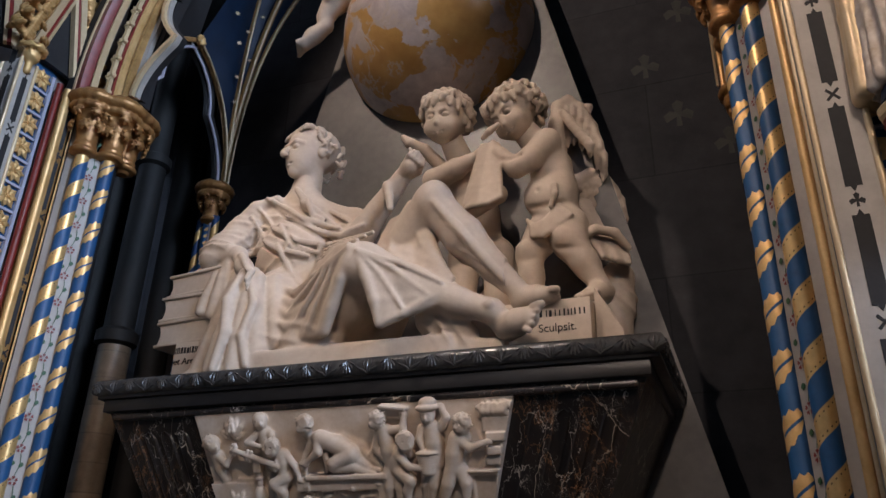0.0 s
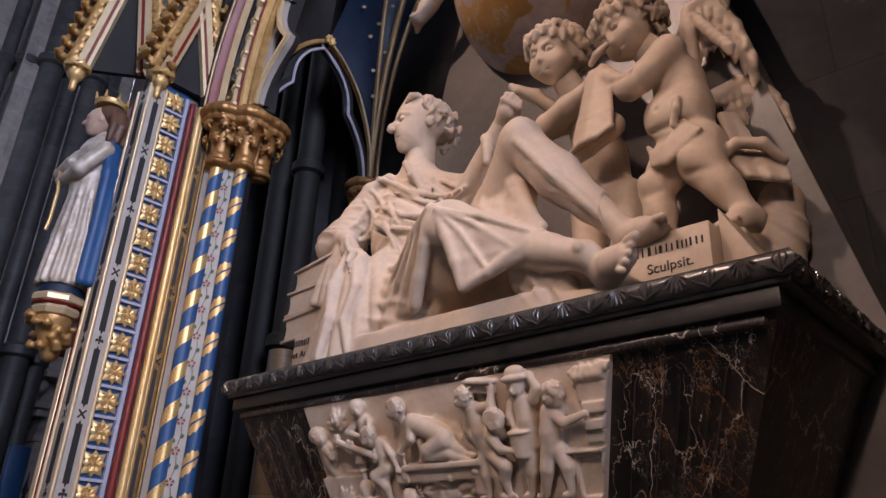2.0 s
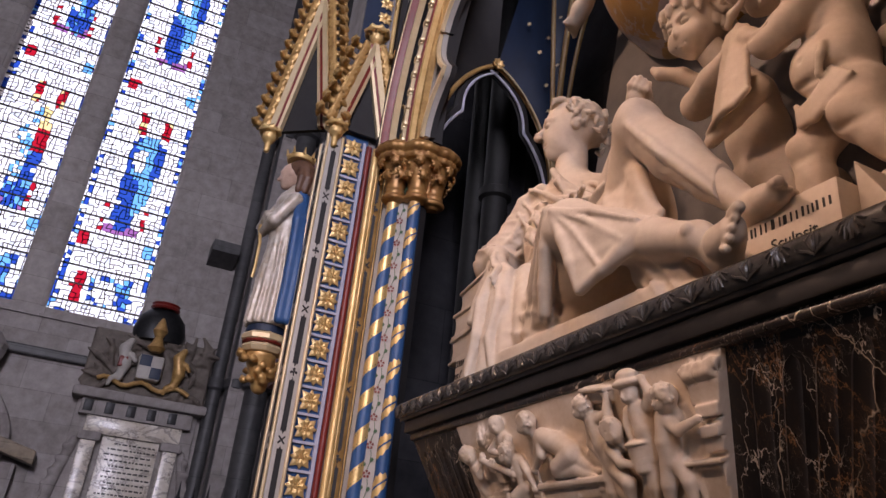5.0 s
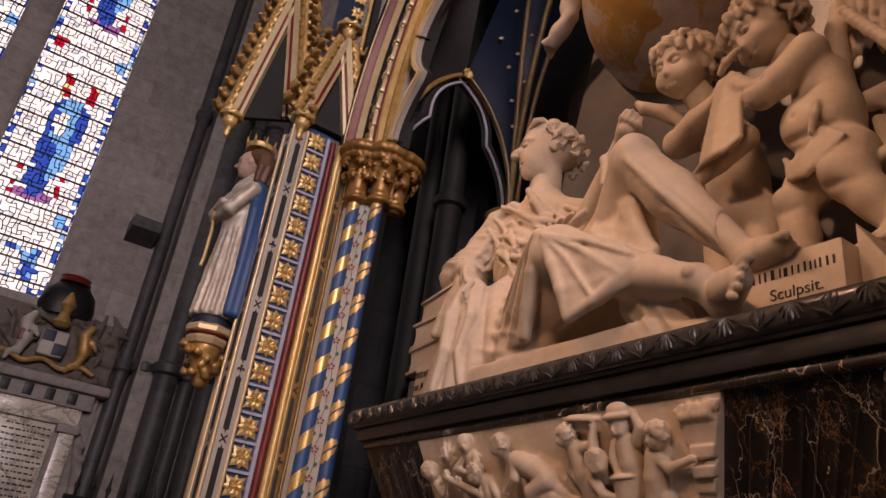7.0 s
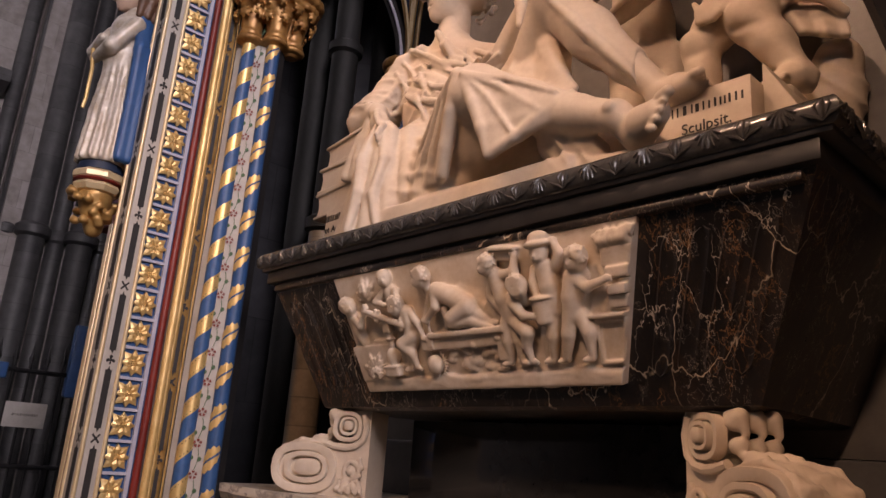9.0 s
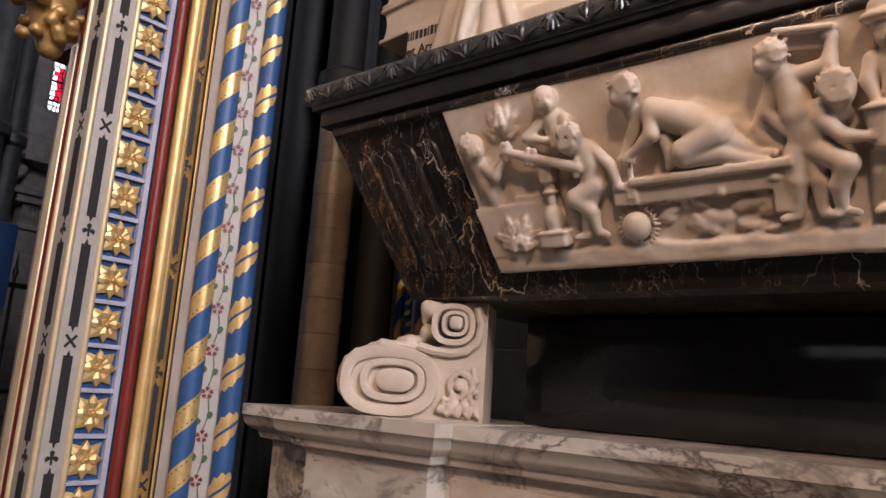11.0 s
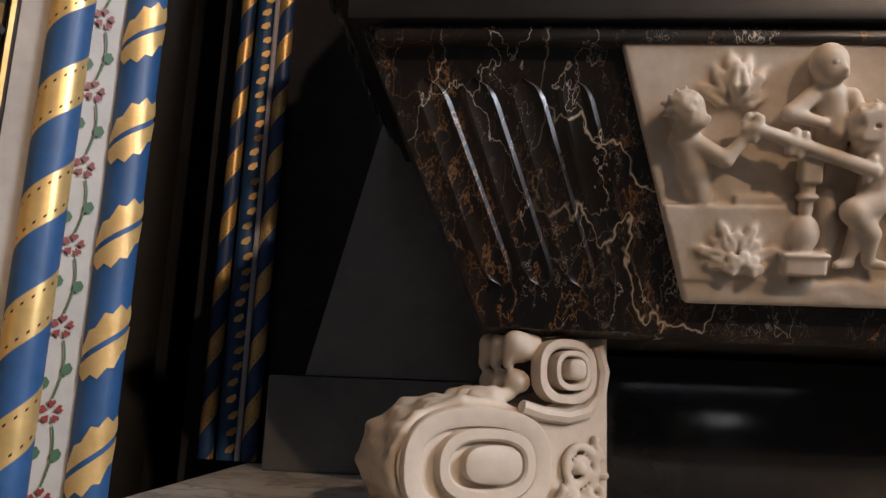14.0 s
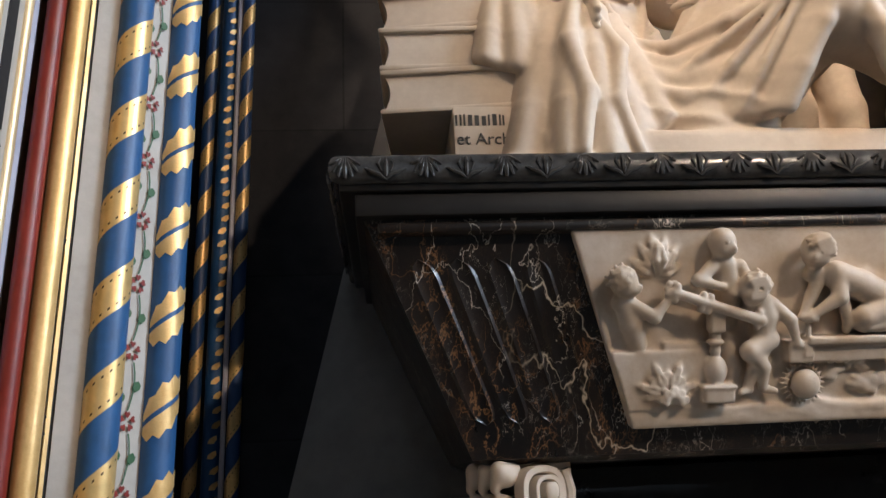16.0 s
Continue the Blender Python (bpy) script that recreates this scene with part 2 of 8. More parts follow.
BLACKMARBLE = mottled("polished_black_marble", (0.007, 0.006, 0.006), (0.028, 0.026, 0.025), 7, 0.42, 0, 40, 0.04)
# Black marble of the lid's leaf edge, its colour lightened for glossy highlights.
SHEENBLACK = mottled("sheen_black_marble", (0.016, 0.016, 0.016), (0.085, 0.082, 0.080), 22, 0.22, 0, 60, 0.12)
# Black paint of panels and fillets; on the tympana it stands for shade.
BLACK = mottled("black_paint_and_shade", (0.008, 0.007, 0.008), (0.02, 0.018, 0.018), 9, 0.7, 0, 60, 0.1)
GREEN = mottled("green_leaf_paint", (0.02, 0.07, 0.03), (0.05, 0.13, 0.05), 20, 0.55, 0, 80, 0.1)
SKIN = mottled("painted_flesh", (0.48, 0.30, 0.22), (0.62, 0.42, 0.32), 20, 0.5, 0, 60, 0.1)
HAIR = mottled("painted_brown_hair", (0.08, 0.035, 0.02), (0.17, 0.08, 0.045), 30, 0.5, 0, 90, 0.3)
ROBE = mottled("white_and_gold_robe_paint", (0.40, 0.30, 0.20), (0.66, 0.60, 0.54), 22, 0.42, 0.15, 60, 0.25)
IRON = mottled("black_iron", (0.012, 0.012, 0.013), (0.03, 0.03, 0.032), 20, 0.45, 0.6, 80, 0.2)
INK = mottled("black_lettering", (0.012, 0.010, 0.009), (0.03, 0.025, 0.02), 30, 0.5, 0, 90, 0.05)
FLAG = courses("stone_paving", (0.11, 0.10, 0.09), (0.20, 0.185, 0.165), (0.05, 0.045, 0.04), (0.8, 0.8), 0.5)
STRIPE = helix("blue_and_gold_spiral_paint", (0.021, 0.100, 0.26), (0.86, 0.58, 0.24), 0.197 * U, 0.55)
STRIPE_SMALL = helix("small_blue_and_gold_spiral_paint", (0.014, 0.06, 0.19), (0.80, 0.52, 0.20), 0.20 * U, 0.5)
GLASS = {k: glass_paint(f"{k}_window_glass", c) for k, c in dict(clear=(0.86, 0.90, 0.95), grey=(0.55, 0.64, 0.74), sky=(0.10, 0.42, 0.85), blue=(0.012, 0.07, 0.42), red=(0.45, 0.012, 0.03),
                                                                 gold=(0.85, 0.70, 0.34), green=(0.14, 0.42, 0.34), violet=(0.30, 0.12, 0.36)).items()}
# ---- building tools ----
def finish(bm, mat, smooth=True, flip=False, axis=None):
    """A mesh from a bmesh drawn in plan units, in metres; flip mirrors it to the other side of the monument; axis: the plan point that becomes its origin."""
    me = bpy.data.meshes.new("mesh")
    if flip:
        bmesh.ops.transform(bm, matrix=Matrix.Translation((2 * MX, 0, 0)) @ Matrix.Diagonal((-1, 1, 1, 1)), verts=bm.verts)
    bm.normal_update()
    bmesh.ops.recalc_face_normals(bm, faces=bm.faces)
    if axis:
        bmesh.ops.translate(bm, verts=bm.verts, vec=-Vector(axis))
    bm.to_mesh(me)
    bm.free()
    me.transform(Matrix.Scale(U, 4))
    for mt in mat if isinstance(mat, (list, tuple)) else [mat]:
        me.materials.append(mt)
    if smooth:
        me.shade_smooth()
        me.set_sharp_from_angle(angle=radians(38))
    return me


def adopt(ob, parent):
    """Makes ob a part of parent without moving it."""
    if parent:
        ob.parent = parent
        ob.matrix_parent_inverse = parent.matrix_basis.inverted()
    return ob


def part(name, bm, mat, parent=None, label="", smooth=True, flip=False, axis=None):
    ob = new(name, finish(bm, mat, smooth, flip, axis))
    if axis:
        ob.location = Vector(axis) * U
    adopt(ob, parent)
    if label:
        ob["label"] = label
    return ob


def thing(name, at, label, category, group="", kind=""):
    """An Empty at the base of a thing, to hold its parts."""
    ob = tagged(new(name), label, category, group, kind)
    ob.location = Vector(at) * U
    return ob


def box(bm, x0, x1, y0, y1, z0, z1, bevel=0.0, m=None):
    """A block between two corners, its edges rounded off."""
    g = bmesh.ops.create_cube(bm, size=1.0)["verts"]
    for v in g:
        v.co = Vector(((x0 + x1) / 2 + v.co.x * (x1 - x0), (y0 + y1) / 2 + v.co.y * (y1 - y0), (z0 + z1) / 2 + v.co.z * (z1 - z0)))
    if bevel:
        ed = list({e for v in g for e in v.link_edges})
        r = bmesh.ops.bevel(bm, geom=ed, offset=bevel, segments=2, affect="EDGES", profile=0.5)
        g = list({v for f in r["faces"] for v in f.verts} | {v for v in g if v.is_valid})
    if m:
        bmesh.ops.transform(bm, matrix=m, verts=g)
    return bm


def lathe(bm, axis, profile, seg=24, sx=1.0, sy=1.0, wave=0.0, lobes=0):
    """A turned form round a vertical axis: profile rows of (radius, z)."""
    rings = []
    for r, z in profile:
        ring = []
        for i in range(seg):
            a = 2 * math.pi * i / seg
            k = r * (1 + wave * math.cos(lobes * a))
            ring.append(bm.verts.new((axis[0] + k * sx * math.cos(a), axis[1] + k * sy * math.sin(a), z)))
        rings.append(ring)
    for a, b in zip(rings, rings[1:]):
        for i in range(seg):
            bm.faces.new((a[i], a[(i + 1) % seg], b[(i + 1) % seg], b[i]))
    bm.faces.new(rings[0][::-1]), bm.faces.new(rings[-1])
    return bm


def sweep(bm, points, radius, seg=8, taper=None, closed=False):
    """A round tube along points."""
    pts = [Vector(p) for p in points]
    n, rings = len(pts), []
    side = None
    for i, p in enumerate(pts):
        if closed:
            d = (pts[(i + 1) % n] - pts[i - 1]).normalized()
        else:
            d = (pts[min(i + 1, n - 1)] - pts[max(i - 1, 0)]).normalized()
        if side is None:
            side = d.orthogonal().normalized()
        side = (side - d * side.dot(d)).normalized()
        up = d.cross(side)
        r = radius * (taper(i / (n - 1)) if taper else 1.0)
        rings.append([bm.verts.new(p + r * (math.cos(a) * side + math.sin(a) * up)) for a in (2 * math.pi * k / seg for k in range(seg))])
    for a, b in zip(rings, rings[1:] + (rings[:1] if closed else [])):
        for i in range(seg):
            bm.faces.new((a[i], a[(i + 1) % seg], b[(i + 1) % seg], b[i]))
    if not closed:
        bm.faces.new(rings[0][::-1]), bm.faces.new(rings[-1])
    return bm


def ribbon(bm, path, section, ends=True):
    """A moulding: section rows of (out, up) carried along a path of (point, out, up)."""
    rings = [[bm.verts.new(Vector(p) + Vector(o) * a + Vector(u) * b) for a, b in section] for p, o, u in path]
    m = len(section)
    for a, b in zip(rings, rings[1:]):
        for i in range(m):
            bm.faces.new((a[i], a[(i + 1) % m], b[(i + 1) % m], b[i]))
    if ends:
        bm.faces.new(rings[0][::-1]), bm.faces.new(rings[-1])
    return bm


def prism(bm, outline, y0, y1):
    """An upright plate: outline of (x, z), from y0 to y1."""
    a = [bm.verts.new((x, y0, z)) for x, z in outline]
    b = [bm.verts.new((x, y1, z)) for x, z in outline]
    n = len(a)
    bm.faces.new(a), bm.faces.new(b[::-1])
    for i in range(n):
        bm.faces.new((a[i], b[i], b[(i + 1) % n], a[(i + 1) % n]))
    return bm


def bent(bm, f):
    for v in bm.verts:
        v.co = Vector(f(v.co))
    return bm


def fuse(ob, extra=()):
    """Takes all parts of ob into its one mesh, each with its own paint."""
    for e in extra:
        adopt(e, ob)
    bm = bmesh.new()
    bm.from_mesh(ob.data)
    for c in list(ob.children):
        n = len(bm.faces)
        bm.from_mesh(c.data)
        bm.faces.ensure_lookup_table()
        for f in bm.faces[n:]:
            f.material_index += len(ob.data.materials)
        for m in c.data.materials:
            ob.data.materials.append(m)
        bpy.data.objects.remove(c)
    bm.to_mesh(ob.data)
    bm.free()
    return ob


class Clay:
    """Modelling clay: rounded forms that flow into one another, meshed at the end."""

    def __init__(self, lo, hi, step):
        self.lo, self.step = np.array(lo, float), step
        n = np.ceil((np.array(hi) - self.lo) / step).astype(int) + 1
        self.d = np.full(n, 0.3, np.float32)

    def _block(self, a, b, pad):
        i0 = np.maximum(np.floor((np.minimum(a, b) - pad - self.lo) / self.step).astype(int), 0)
        i1 = np.minimum(np.ceil((np.maximum(a, b) + pad - self.lo) / self.step).astype(int) + 1, self.d.shape)
        if (i1 <= i0).any():
            return None, None
        ax = [self.lo[k] + self.step * np.arange(i0[k], i1[k]) for k in range(3)]
        return tuple(slice(p, q) for p, q in zip(i0, i1)), np.stack(np.meshgrid(*ax, indexing="ij"), -1)

    def _join(self, sl, new_d, k, carve=False):
        old = self.d[sl]
        if carve:
            h = np.clip(0.5 - 0.5 * (old + new_d) / k, 0, 1)
            self.d[sl] = old * (1 - h) - new_d * h + k * h * (1 - h)
        else:
            h = np.clip(0.5 + 0.5 * (old - new_d) / k, 0, 1)
            self.d[sl] = old * (1 - h) + new_d * h - k * h * (1 - h)
        return self

    def limb(self, a, b, ra, rb, k=0.03, carve=False):
        a, b = np.array(a, float), np.array(b, float)
        sl, p = self._block(a, b, max(ra, rb) + 2 * k)
        if sl is None:
            return self
        ab = b - a
        t = np.clip(((p - a) @ ab) / max(ab @ ab, 1e-9), 0, 1)
        d = np.linalg.norm(p - a - t[..., None] * ab, axis=-1) - (ra + (rb - ra) * t)
        return self._join(sl, d, k, carve)

    def chain(self, pts, radii, k=0.03, carve=False):
        for (a, b), (ra, rb) in zip(zip(pts, pts[1:]), zip(radii, radii[1:])):
            self.limb(a, b, ra, rb, k, carve)
        return self

    def sheet(self, top, low, r, n, folds=2.0, deep=0.02, k=0.008):
        """Hanging cloth between two edges; its folds deepen towards the lower one."""
        along = lambda line, f: Vector(line[min(int(f * (len(line) - 1)), len(line) - 2)]).lerp(Vector(line[min(int(f * (len(line) - 1)), len(line) - 2) + 1]), f * (len(line) - 1) - min(int(f * (len(line) - 1)), len(line) - 2))
        for i in range(n + 1):
            f = i / n
            a, b = along(top, f), along(low, f)
            push = deep * (0.5 - abs(math.sin(math.pi * folds * f + 0.4)))
            side = 0.25 * deep * math.cos(2 * math.pi * folds * f)
            self.chain([a, a.lerp(b, 0.35) + Vector((side * 0.5, push * 0.55, 0)), a.lerp(b, 0.7) + Vector((side, push * 0.9, 0)), b + Vector((side, push, 0))], [r * 0.9, r, r, r * 0.85], k)
        return self

    def blob(self, c, r, rot=(0, 0, 0), k=0.03, carve=False):
        c, r = np.array(c, float), np.array(r, float)
        sl, p = self._block(c, c, r.max() + 2 * k)
        if sl is None:
            return self
        q = (p - c) @ np.array(Euler([radians(v) for v in rot]).to_matrix())
        n1 = np.linalg.norm(q / r, axis=-1)
        n2 = np.linalg.norm(q / r**2, axis=-1)
        return self._join(sl, n1 * (n1 - 1) / np.maximum(n2, 1e-6), k, carve)

    def slab(self, c, half, rot=(0, 0, 0), r=0.01, k=0.01, carve=False):
        c, half = np.array(c, float), np.array(half, float)
        sl, p = self._block(c, c, np.linalg.norm(half) + 2 * k)
        if sl is None:
            return self
        q = np.abs((p - c) @ np.array(Euler([radians(v) for v in rot]).to_matrix())) - (half - r)
        d = np.linalg.norm(np.maximum(q, 0), axis=-1) + np.minimum(q.max(-1), 0) - r
        return self._join(sl, d, k, carve)

    def curls(self, c, r, n, size, seed, lift=0.0, k=0.012, face=None):
        """Locks of hair over a skull, none where the face looks out."""
        rng = random.Random(seed)
        for i in range(n):
            z = 1 - 1.5 * (i + 0.5) / n
            a = i * 2.39996 + rng.uniform(-0.3, 0.3)
            q = math.sqrt(max(0, 1 - z * z))
            v = Vector((q * math.cos(a), q * math.sin(a), z))
            if face and v.dot(Vector(face).normalized()) > 0.35 and z < 0.72:
                continue
            p = Vector(c) + Vector((v.x * r[0], v.y * r[1], v.z * r[2])) * (1 + lift)
            t = v.cross(Vector((rng.uniform(-1, 1), rng.uniform(-1, 1), rng.uniform(-1, 1)))).normalized() * size * 1.1
            w = v.cross(t)
            self.chain([p - t, p - 0.2 * t + 0.7 * w + v * size * 0.45, p + t], [size * 0.55, size * 0.62, size * 0.35], k)
        return self

    def drape(self, c, r, across, pitch, amount, bend=0.0, wander=0.5, seed=0.0, sharp=1.4, along=None):
        """Presses folds into the cloth inside an ellipsoid: ridges a pitch apart, counted along the direction across, bent along the other way."""
        c, r = np.array(c, float), np.array(r, float)
        sl, p = self._block(c, c, float(r.max()))
        if sl is None:
            return self
        q = p - c
        mask = np.clip(1.15 - np.linalg.norm(q / r, axis=-1), 0, 0.5) * 2
        n = np.array(Vector(across).normalized())
        a = np.array(Vector(along).normalized()) if along else np.cross(n, [0, 1, 0])
        s = q @ a
        ph = (q @ n + bend * s * s) * math.pi / pitch
        ph = ph + wander * np.sin(s * 2.1 / pitch * 0.45 + seed) + 0.5 * wander * np.sin(q[..., 1] * 17 + 2 * seed + s * 9)
        ph = ph + 0.7 * np.sin(2.3 * s / pitch * 0.33 + 1.7 * seed) * np.sin(ph * 0.37 + seed)
        ridge = (1 - np.abs(np.sin(ph))) ** sharp
        mask = mask * (0.55 + 0.45 * np.sin(0.43 * ph + 3 * seed + 6 * s))
        near = np.exp(-(self.d[sl] / 0.05) ** 2)
        self.d[sl] -= (amount * mask * near * (ridge - 0.30)).astype(np.float32)
        return self

    def stroke(self, line, r, k=0.010, proud=0.35, carve=False):
        """Lays a ridge (or cuts a crease) on the surface as seen from the front, along a line of (x, z)."""
        pts = [Vector(p) for p in line]
        fine = []
        for a, b in zip(pts, pts[1:]):
            n = max(2, int((b - a).length / 0.025))
            fine += [a.lerp(b, i / n) for i in range(n)]
        fine.append(pts[-1])
        out, rad = [], []
        last = None
        for i, p in enumerate(fine):
            ix, iz = int(round((p.x - self.lo[0]) / self.step)), int(round((p.y - self.lo[2]) / self.step))
            if not (0 <= ix < self.d.shape[0] and 0 <= iz < self.d.shape[2]):
                continue
            hit = np.argmax(self.d[ix, :, iz] < 0)
            if hit == 0:
                continue
            y = self.lo[1] + self.step * hit
            last = y if last is None else 0.5 * last + 0.5 * min(max(y, last - 0.03), last + 0.03)
            f = i / max(1, len(fine) - 1)
            out.append((p.x, last - r * proud, p.y))
            rad.append(r * (0.45 + 0.55 * math.sin(math.pi * (0.1 + 0.8 * f))))
        if len(out) > 1:
            self.chain(out, rad, k, carve)
        return self

    def roughen(self, amount, scale):
        """Chisel unevenness."""
        ax = [self.lo[i] + self.step * np.arange(self.d.shape[i]) for i in range(3)]
        x, y, z = np.meshgrid(*ax, indexing="ij")
        s = scale
        self.d += (amount * (np.sin(s * x + 1.3 * np.sin(s * 0.7 * z)) * np.sin(s * 0.9 * y + 1.1 * np.sin(s * 0.8 * x)) * np.sin(s * 1.1 * z + 0.9 * np.sin(s * 0.6 * y)))).astype(np.float32)
        return self

    def mesh(self):
        d = self.d
        d[0], d[-1], d[:, 0], d[:, -1], d[:, :, 0], d[:, :, -1] = 1, 1, 1, 1, 1, 1
        n = np.array(d.shape)
        inside = d < 0
        cell = tuple(n - 1)
        total, count = np.zeros((*cell, 3), np.float32), np.zeros(cell, np.int32)
        corners = [(i, j, k) for i in (0, 1) for j in (0, 1) for k in (0, 1)]
        cut = lambda arr, c: arr[c[0]:c[0] + cell[0], c[1]:c[1] + cell[1], c[2]:c[2] + cell[2]]
        for a in corners:
            for ax in range(3):
                if a[ax]:
                    continue
                b = tuple(v + (i == ax) for i, v in enumerate(a))
                da, db = cut(d, a), cut(d, b)
                hit = (da < 0) != (db < 0)
                t = np.where(hit, da / np.where(hit, da - db, 1), 0)
                for i in range(3):
                    total[..., i] += np.where(hit, a[i] + (t if i == ax else 0), 0)
                count += hit
        act = count > 0
        index = np.full(cell, -1, np.int64)
        index[act] = np.arange(act.sum())
        where = np.argwhere(act)
        verts = self.lo + self.step * (where + total[act] / count[act][:, None])
        quads = []
        for ax in range(3):
            u, w = [i for i in range(3) if i != ax]
            lo = [slice(1, -1)] * 3
            lo[ax] = slice(0, -1)
            hi = list(lo)
            hi[ax] = slice(1, None)
            sa, sb = inside[tuple(lo)], inside[tuple(hi)]
            at = np.argwhere(sa != sb)
            if not len(at):
                continue
            out = sa[tuple(at.T)]
            at = at + [0 if i == ax else 1 for i in range(3)]
            ids = []
            for du, dw in ((-1, -1), (0, -1), (0, 0), (-1, 0)):
                q = at.copy()
                q[:, u] += du
                q[:, w] += dw
                ids.append(index[tuple(q.T)])
            ids = np.stack(ids, 1)
            back = out if ax != 1 else ~out
            quads.append(np.where(back[:, None], ids, ids[:, ::-1]))
        q = np.concatenate(quads)
        return verts, q[(q >= 0).all(1)]

    def cast(self, name, mat, parent=None, place=None, label="", relax=1):
        verts, quads = self.mesh()
        if relax:
            for _ in range(relax):
                acc, cnt = np.zeros_like(verts), np.zeros(len(verts))
                for i in range(4):
                    for j in (1, 3):
                        np.add.at(acc, quads[:, i], verts[quads[:, (i + j) % 4]])
                        np.add.at(cnt, quads[:, i], 1)
                verts = 0.5 * verts + 0.5 * acc / np.maximum(cnt, 1)[:, None]
        if place is not None:
            verts = place(verts)
        me = bpy.data.meshes.new(name)
        me.from_pydata((verts * U).tolist(), [], quads.tolist())
        me.materials.append(mat)
        me.shade_smooth()
        bm = bmesh.new()
        bm.from_mesh(me)
        bmesh.ops.recalc_face_normals(bm, faces=bm.faces)
        bm.to_mesh(me)
        bm.free()
        ob = new(name, me)
        adopt(ob, parent)
        if label:
            ob["label"] = label
        return ob


def bars(bm, x0, x1, y, z, height, seed, gap=0.35):
    """A line of unreadable writing as small plain bars, on a plane that faces -y."""
    rng, x = random.Random(seed), x0
    while x < x1 - 0.004:
        w = min(rng.choice((0.14, 0.16, 0.2, 0.34)) * height, x1 - x)
        box(bm, x, x + w, y - 0.002, y, z, z + height * rng.uniform(0.8, 1.0))
        x += w + height * gap * rng.uniform(0.5, 1.2)
    return bm


def writing(text, x, y, z, size, mat, parent, yaw=0.0):
    c = bpy.data.curves.new("lettering", "FONT")
    c.body, c.size, c.extrude, c.align_x = text, size * U, 0.0012, "LEFT"
    tmp = new("lettering", c)
    me = bpy.data.meshes.new_from_object(tmp)
    bpy.data.objects.remove(tmp)
    me.materials.clear()
    me.materials.append(mat)
    ob = new("lettering", me)
    ob.matrix_basis = Matrix.Translation(Vector((x, y, z)) * U) @ pose(0, 0, 0, 90, 0, yaw)
    return adopt(ob, parent)
# ---- the place: floor, walls, vault of the recess ----
def structure(name, bm, mat, label="", smooth=False):
    return tagged(part(name, bm, mat, None, label, smooth), label, "", "", "structure")


WALL_N, WALL_S, WALL_W, TOP = -11.2, 9.0, -22.0, 17.0
structure("floor", box(bmesh.new(), WALL_N - 0.5, WALL_S + 0.5, WALL_W - 0.5, 12, -0.3, 0.0), FLAG, "worn grey stone paving of the nave")
structure("ceiling", box(bmesh.new(), WALL_N - 0.5, WALL_S + 0.5, WALL_W - 0.5, 12, TOP, TOP + 0.4), ASHLAR, "high pale stone ceiling")
structure("wall_west", box(bmesh.new(), WALL_N, WALL_S, WALL_W - 0.5, WALL_W, 0, TOP), ASHLAR, "grey ashlar end wall of the nave")
structure("wall_south", box(bmesh.new(), WALL_S, WALL_S + 0.5, WALL_W - 0.5, 12, 0, TOP), ASHLAR, "grey ashlar side wall of the nave")
structure("wall_east", box(bmesh.new(), WALL_N, WALL_S, 11.5, 12, 0, TOP), ASHLAR, "dim ashlar wall beyond the screen")

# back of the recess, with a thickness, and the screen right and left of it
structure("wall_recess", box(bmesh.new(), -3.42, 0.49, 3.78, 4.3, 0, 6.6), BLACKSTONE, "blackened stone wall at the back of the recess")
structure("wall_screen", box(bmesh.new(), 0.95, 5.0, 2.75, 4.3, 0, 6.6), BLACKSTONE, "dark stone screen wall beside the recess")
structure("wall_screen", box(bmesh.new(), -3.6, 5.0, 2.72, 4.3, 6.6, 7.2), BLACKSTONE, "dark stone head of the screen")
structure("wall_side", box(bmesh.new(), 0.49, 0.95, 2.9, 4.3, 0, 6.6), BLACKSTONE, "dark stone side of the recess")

# added blocker: keeps the opening behind the pier dark, hiding the lit aisle wall
structure("wall_choir", box(bmesh.new(), -4.95, -4.62, 3.25, 11.5, 0, 9.5), BLACKSTONE, "added dark wall that blocks the lit aisle behind the side arch")

# pyramid on its dado
bm = bmesh.new()
w = lambda z: 1.285 - 0.24 * (z - 2.405)
prism(bm, [(MX - w(1.63), 1.63), (MX + w(1.63), 1.63), (MX + w(6.4), 6.4), (MX - w(6.4), 6.4)], 3.45, 3.70)
tagged(part("pyramid", bm, SLATE, None, "", False), "tall grey marble pyramid slab behind the figures", "pyramid")
bm = box(bmesh.new(), MX - 1.568, MX + 1.568, 3.42, 3.77, 1.365, 1.626, 0.006)
tagged(part("dado_block", bm, DADO, None, "", False), "low grey marble block under the pyramid", "stone block")

# outer stone pier seen through the side arch
pier = thing("stone_pier", (-3.62, 3.45, 0), "dark banded stone pier shaft behind the side arch", "pier")
part("shaft", lathe(bmesh.new(), (-3.615, 3.46), [(0.115, 0), (0.115, 0.3), (0.098, 0.33)] + [(0.098 + 0.002 * (i % 2), 0.33 + 0.16 * i) for i in range(1, 16)] + [(0.098, 2.9)], 28), PIERSTONE, pier)
part("upper_shaft", lathe(bmesh.new(), (-3.615, 3.46), [(0.098, 2.9), (0.13, 2.92), (0.13, 2.99), (0.095, 3.02), (0.092, 4.2), (0.12, 4.22), (0.12, 4.28), (0.09, 4.3), (0.09, 9)], 28), SHADESHAFT, pier, "upper shaft with rings, coloured dark for the shade")
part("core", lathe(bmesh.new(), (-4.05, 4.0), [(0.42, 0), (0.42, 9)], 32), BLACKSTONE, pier)
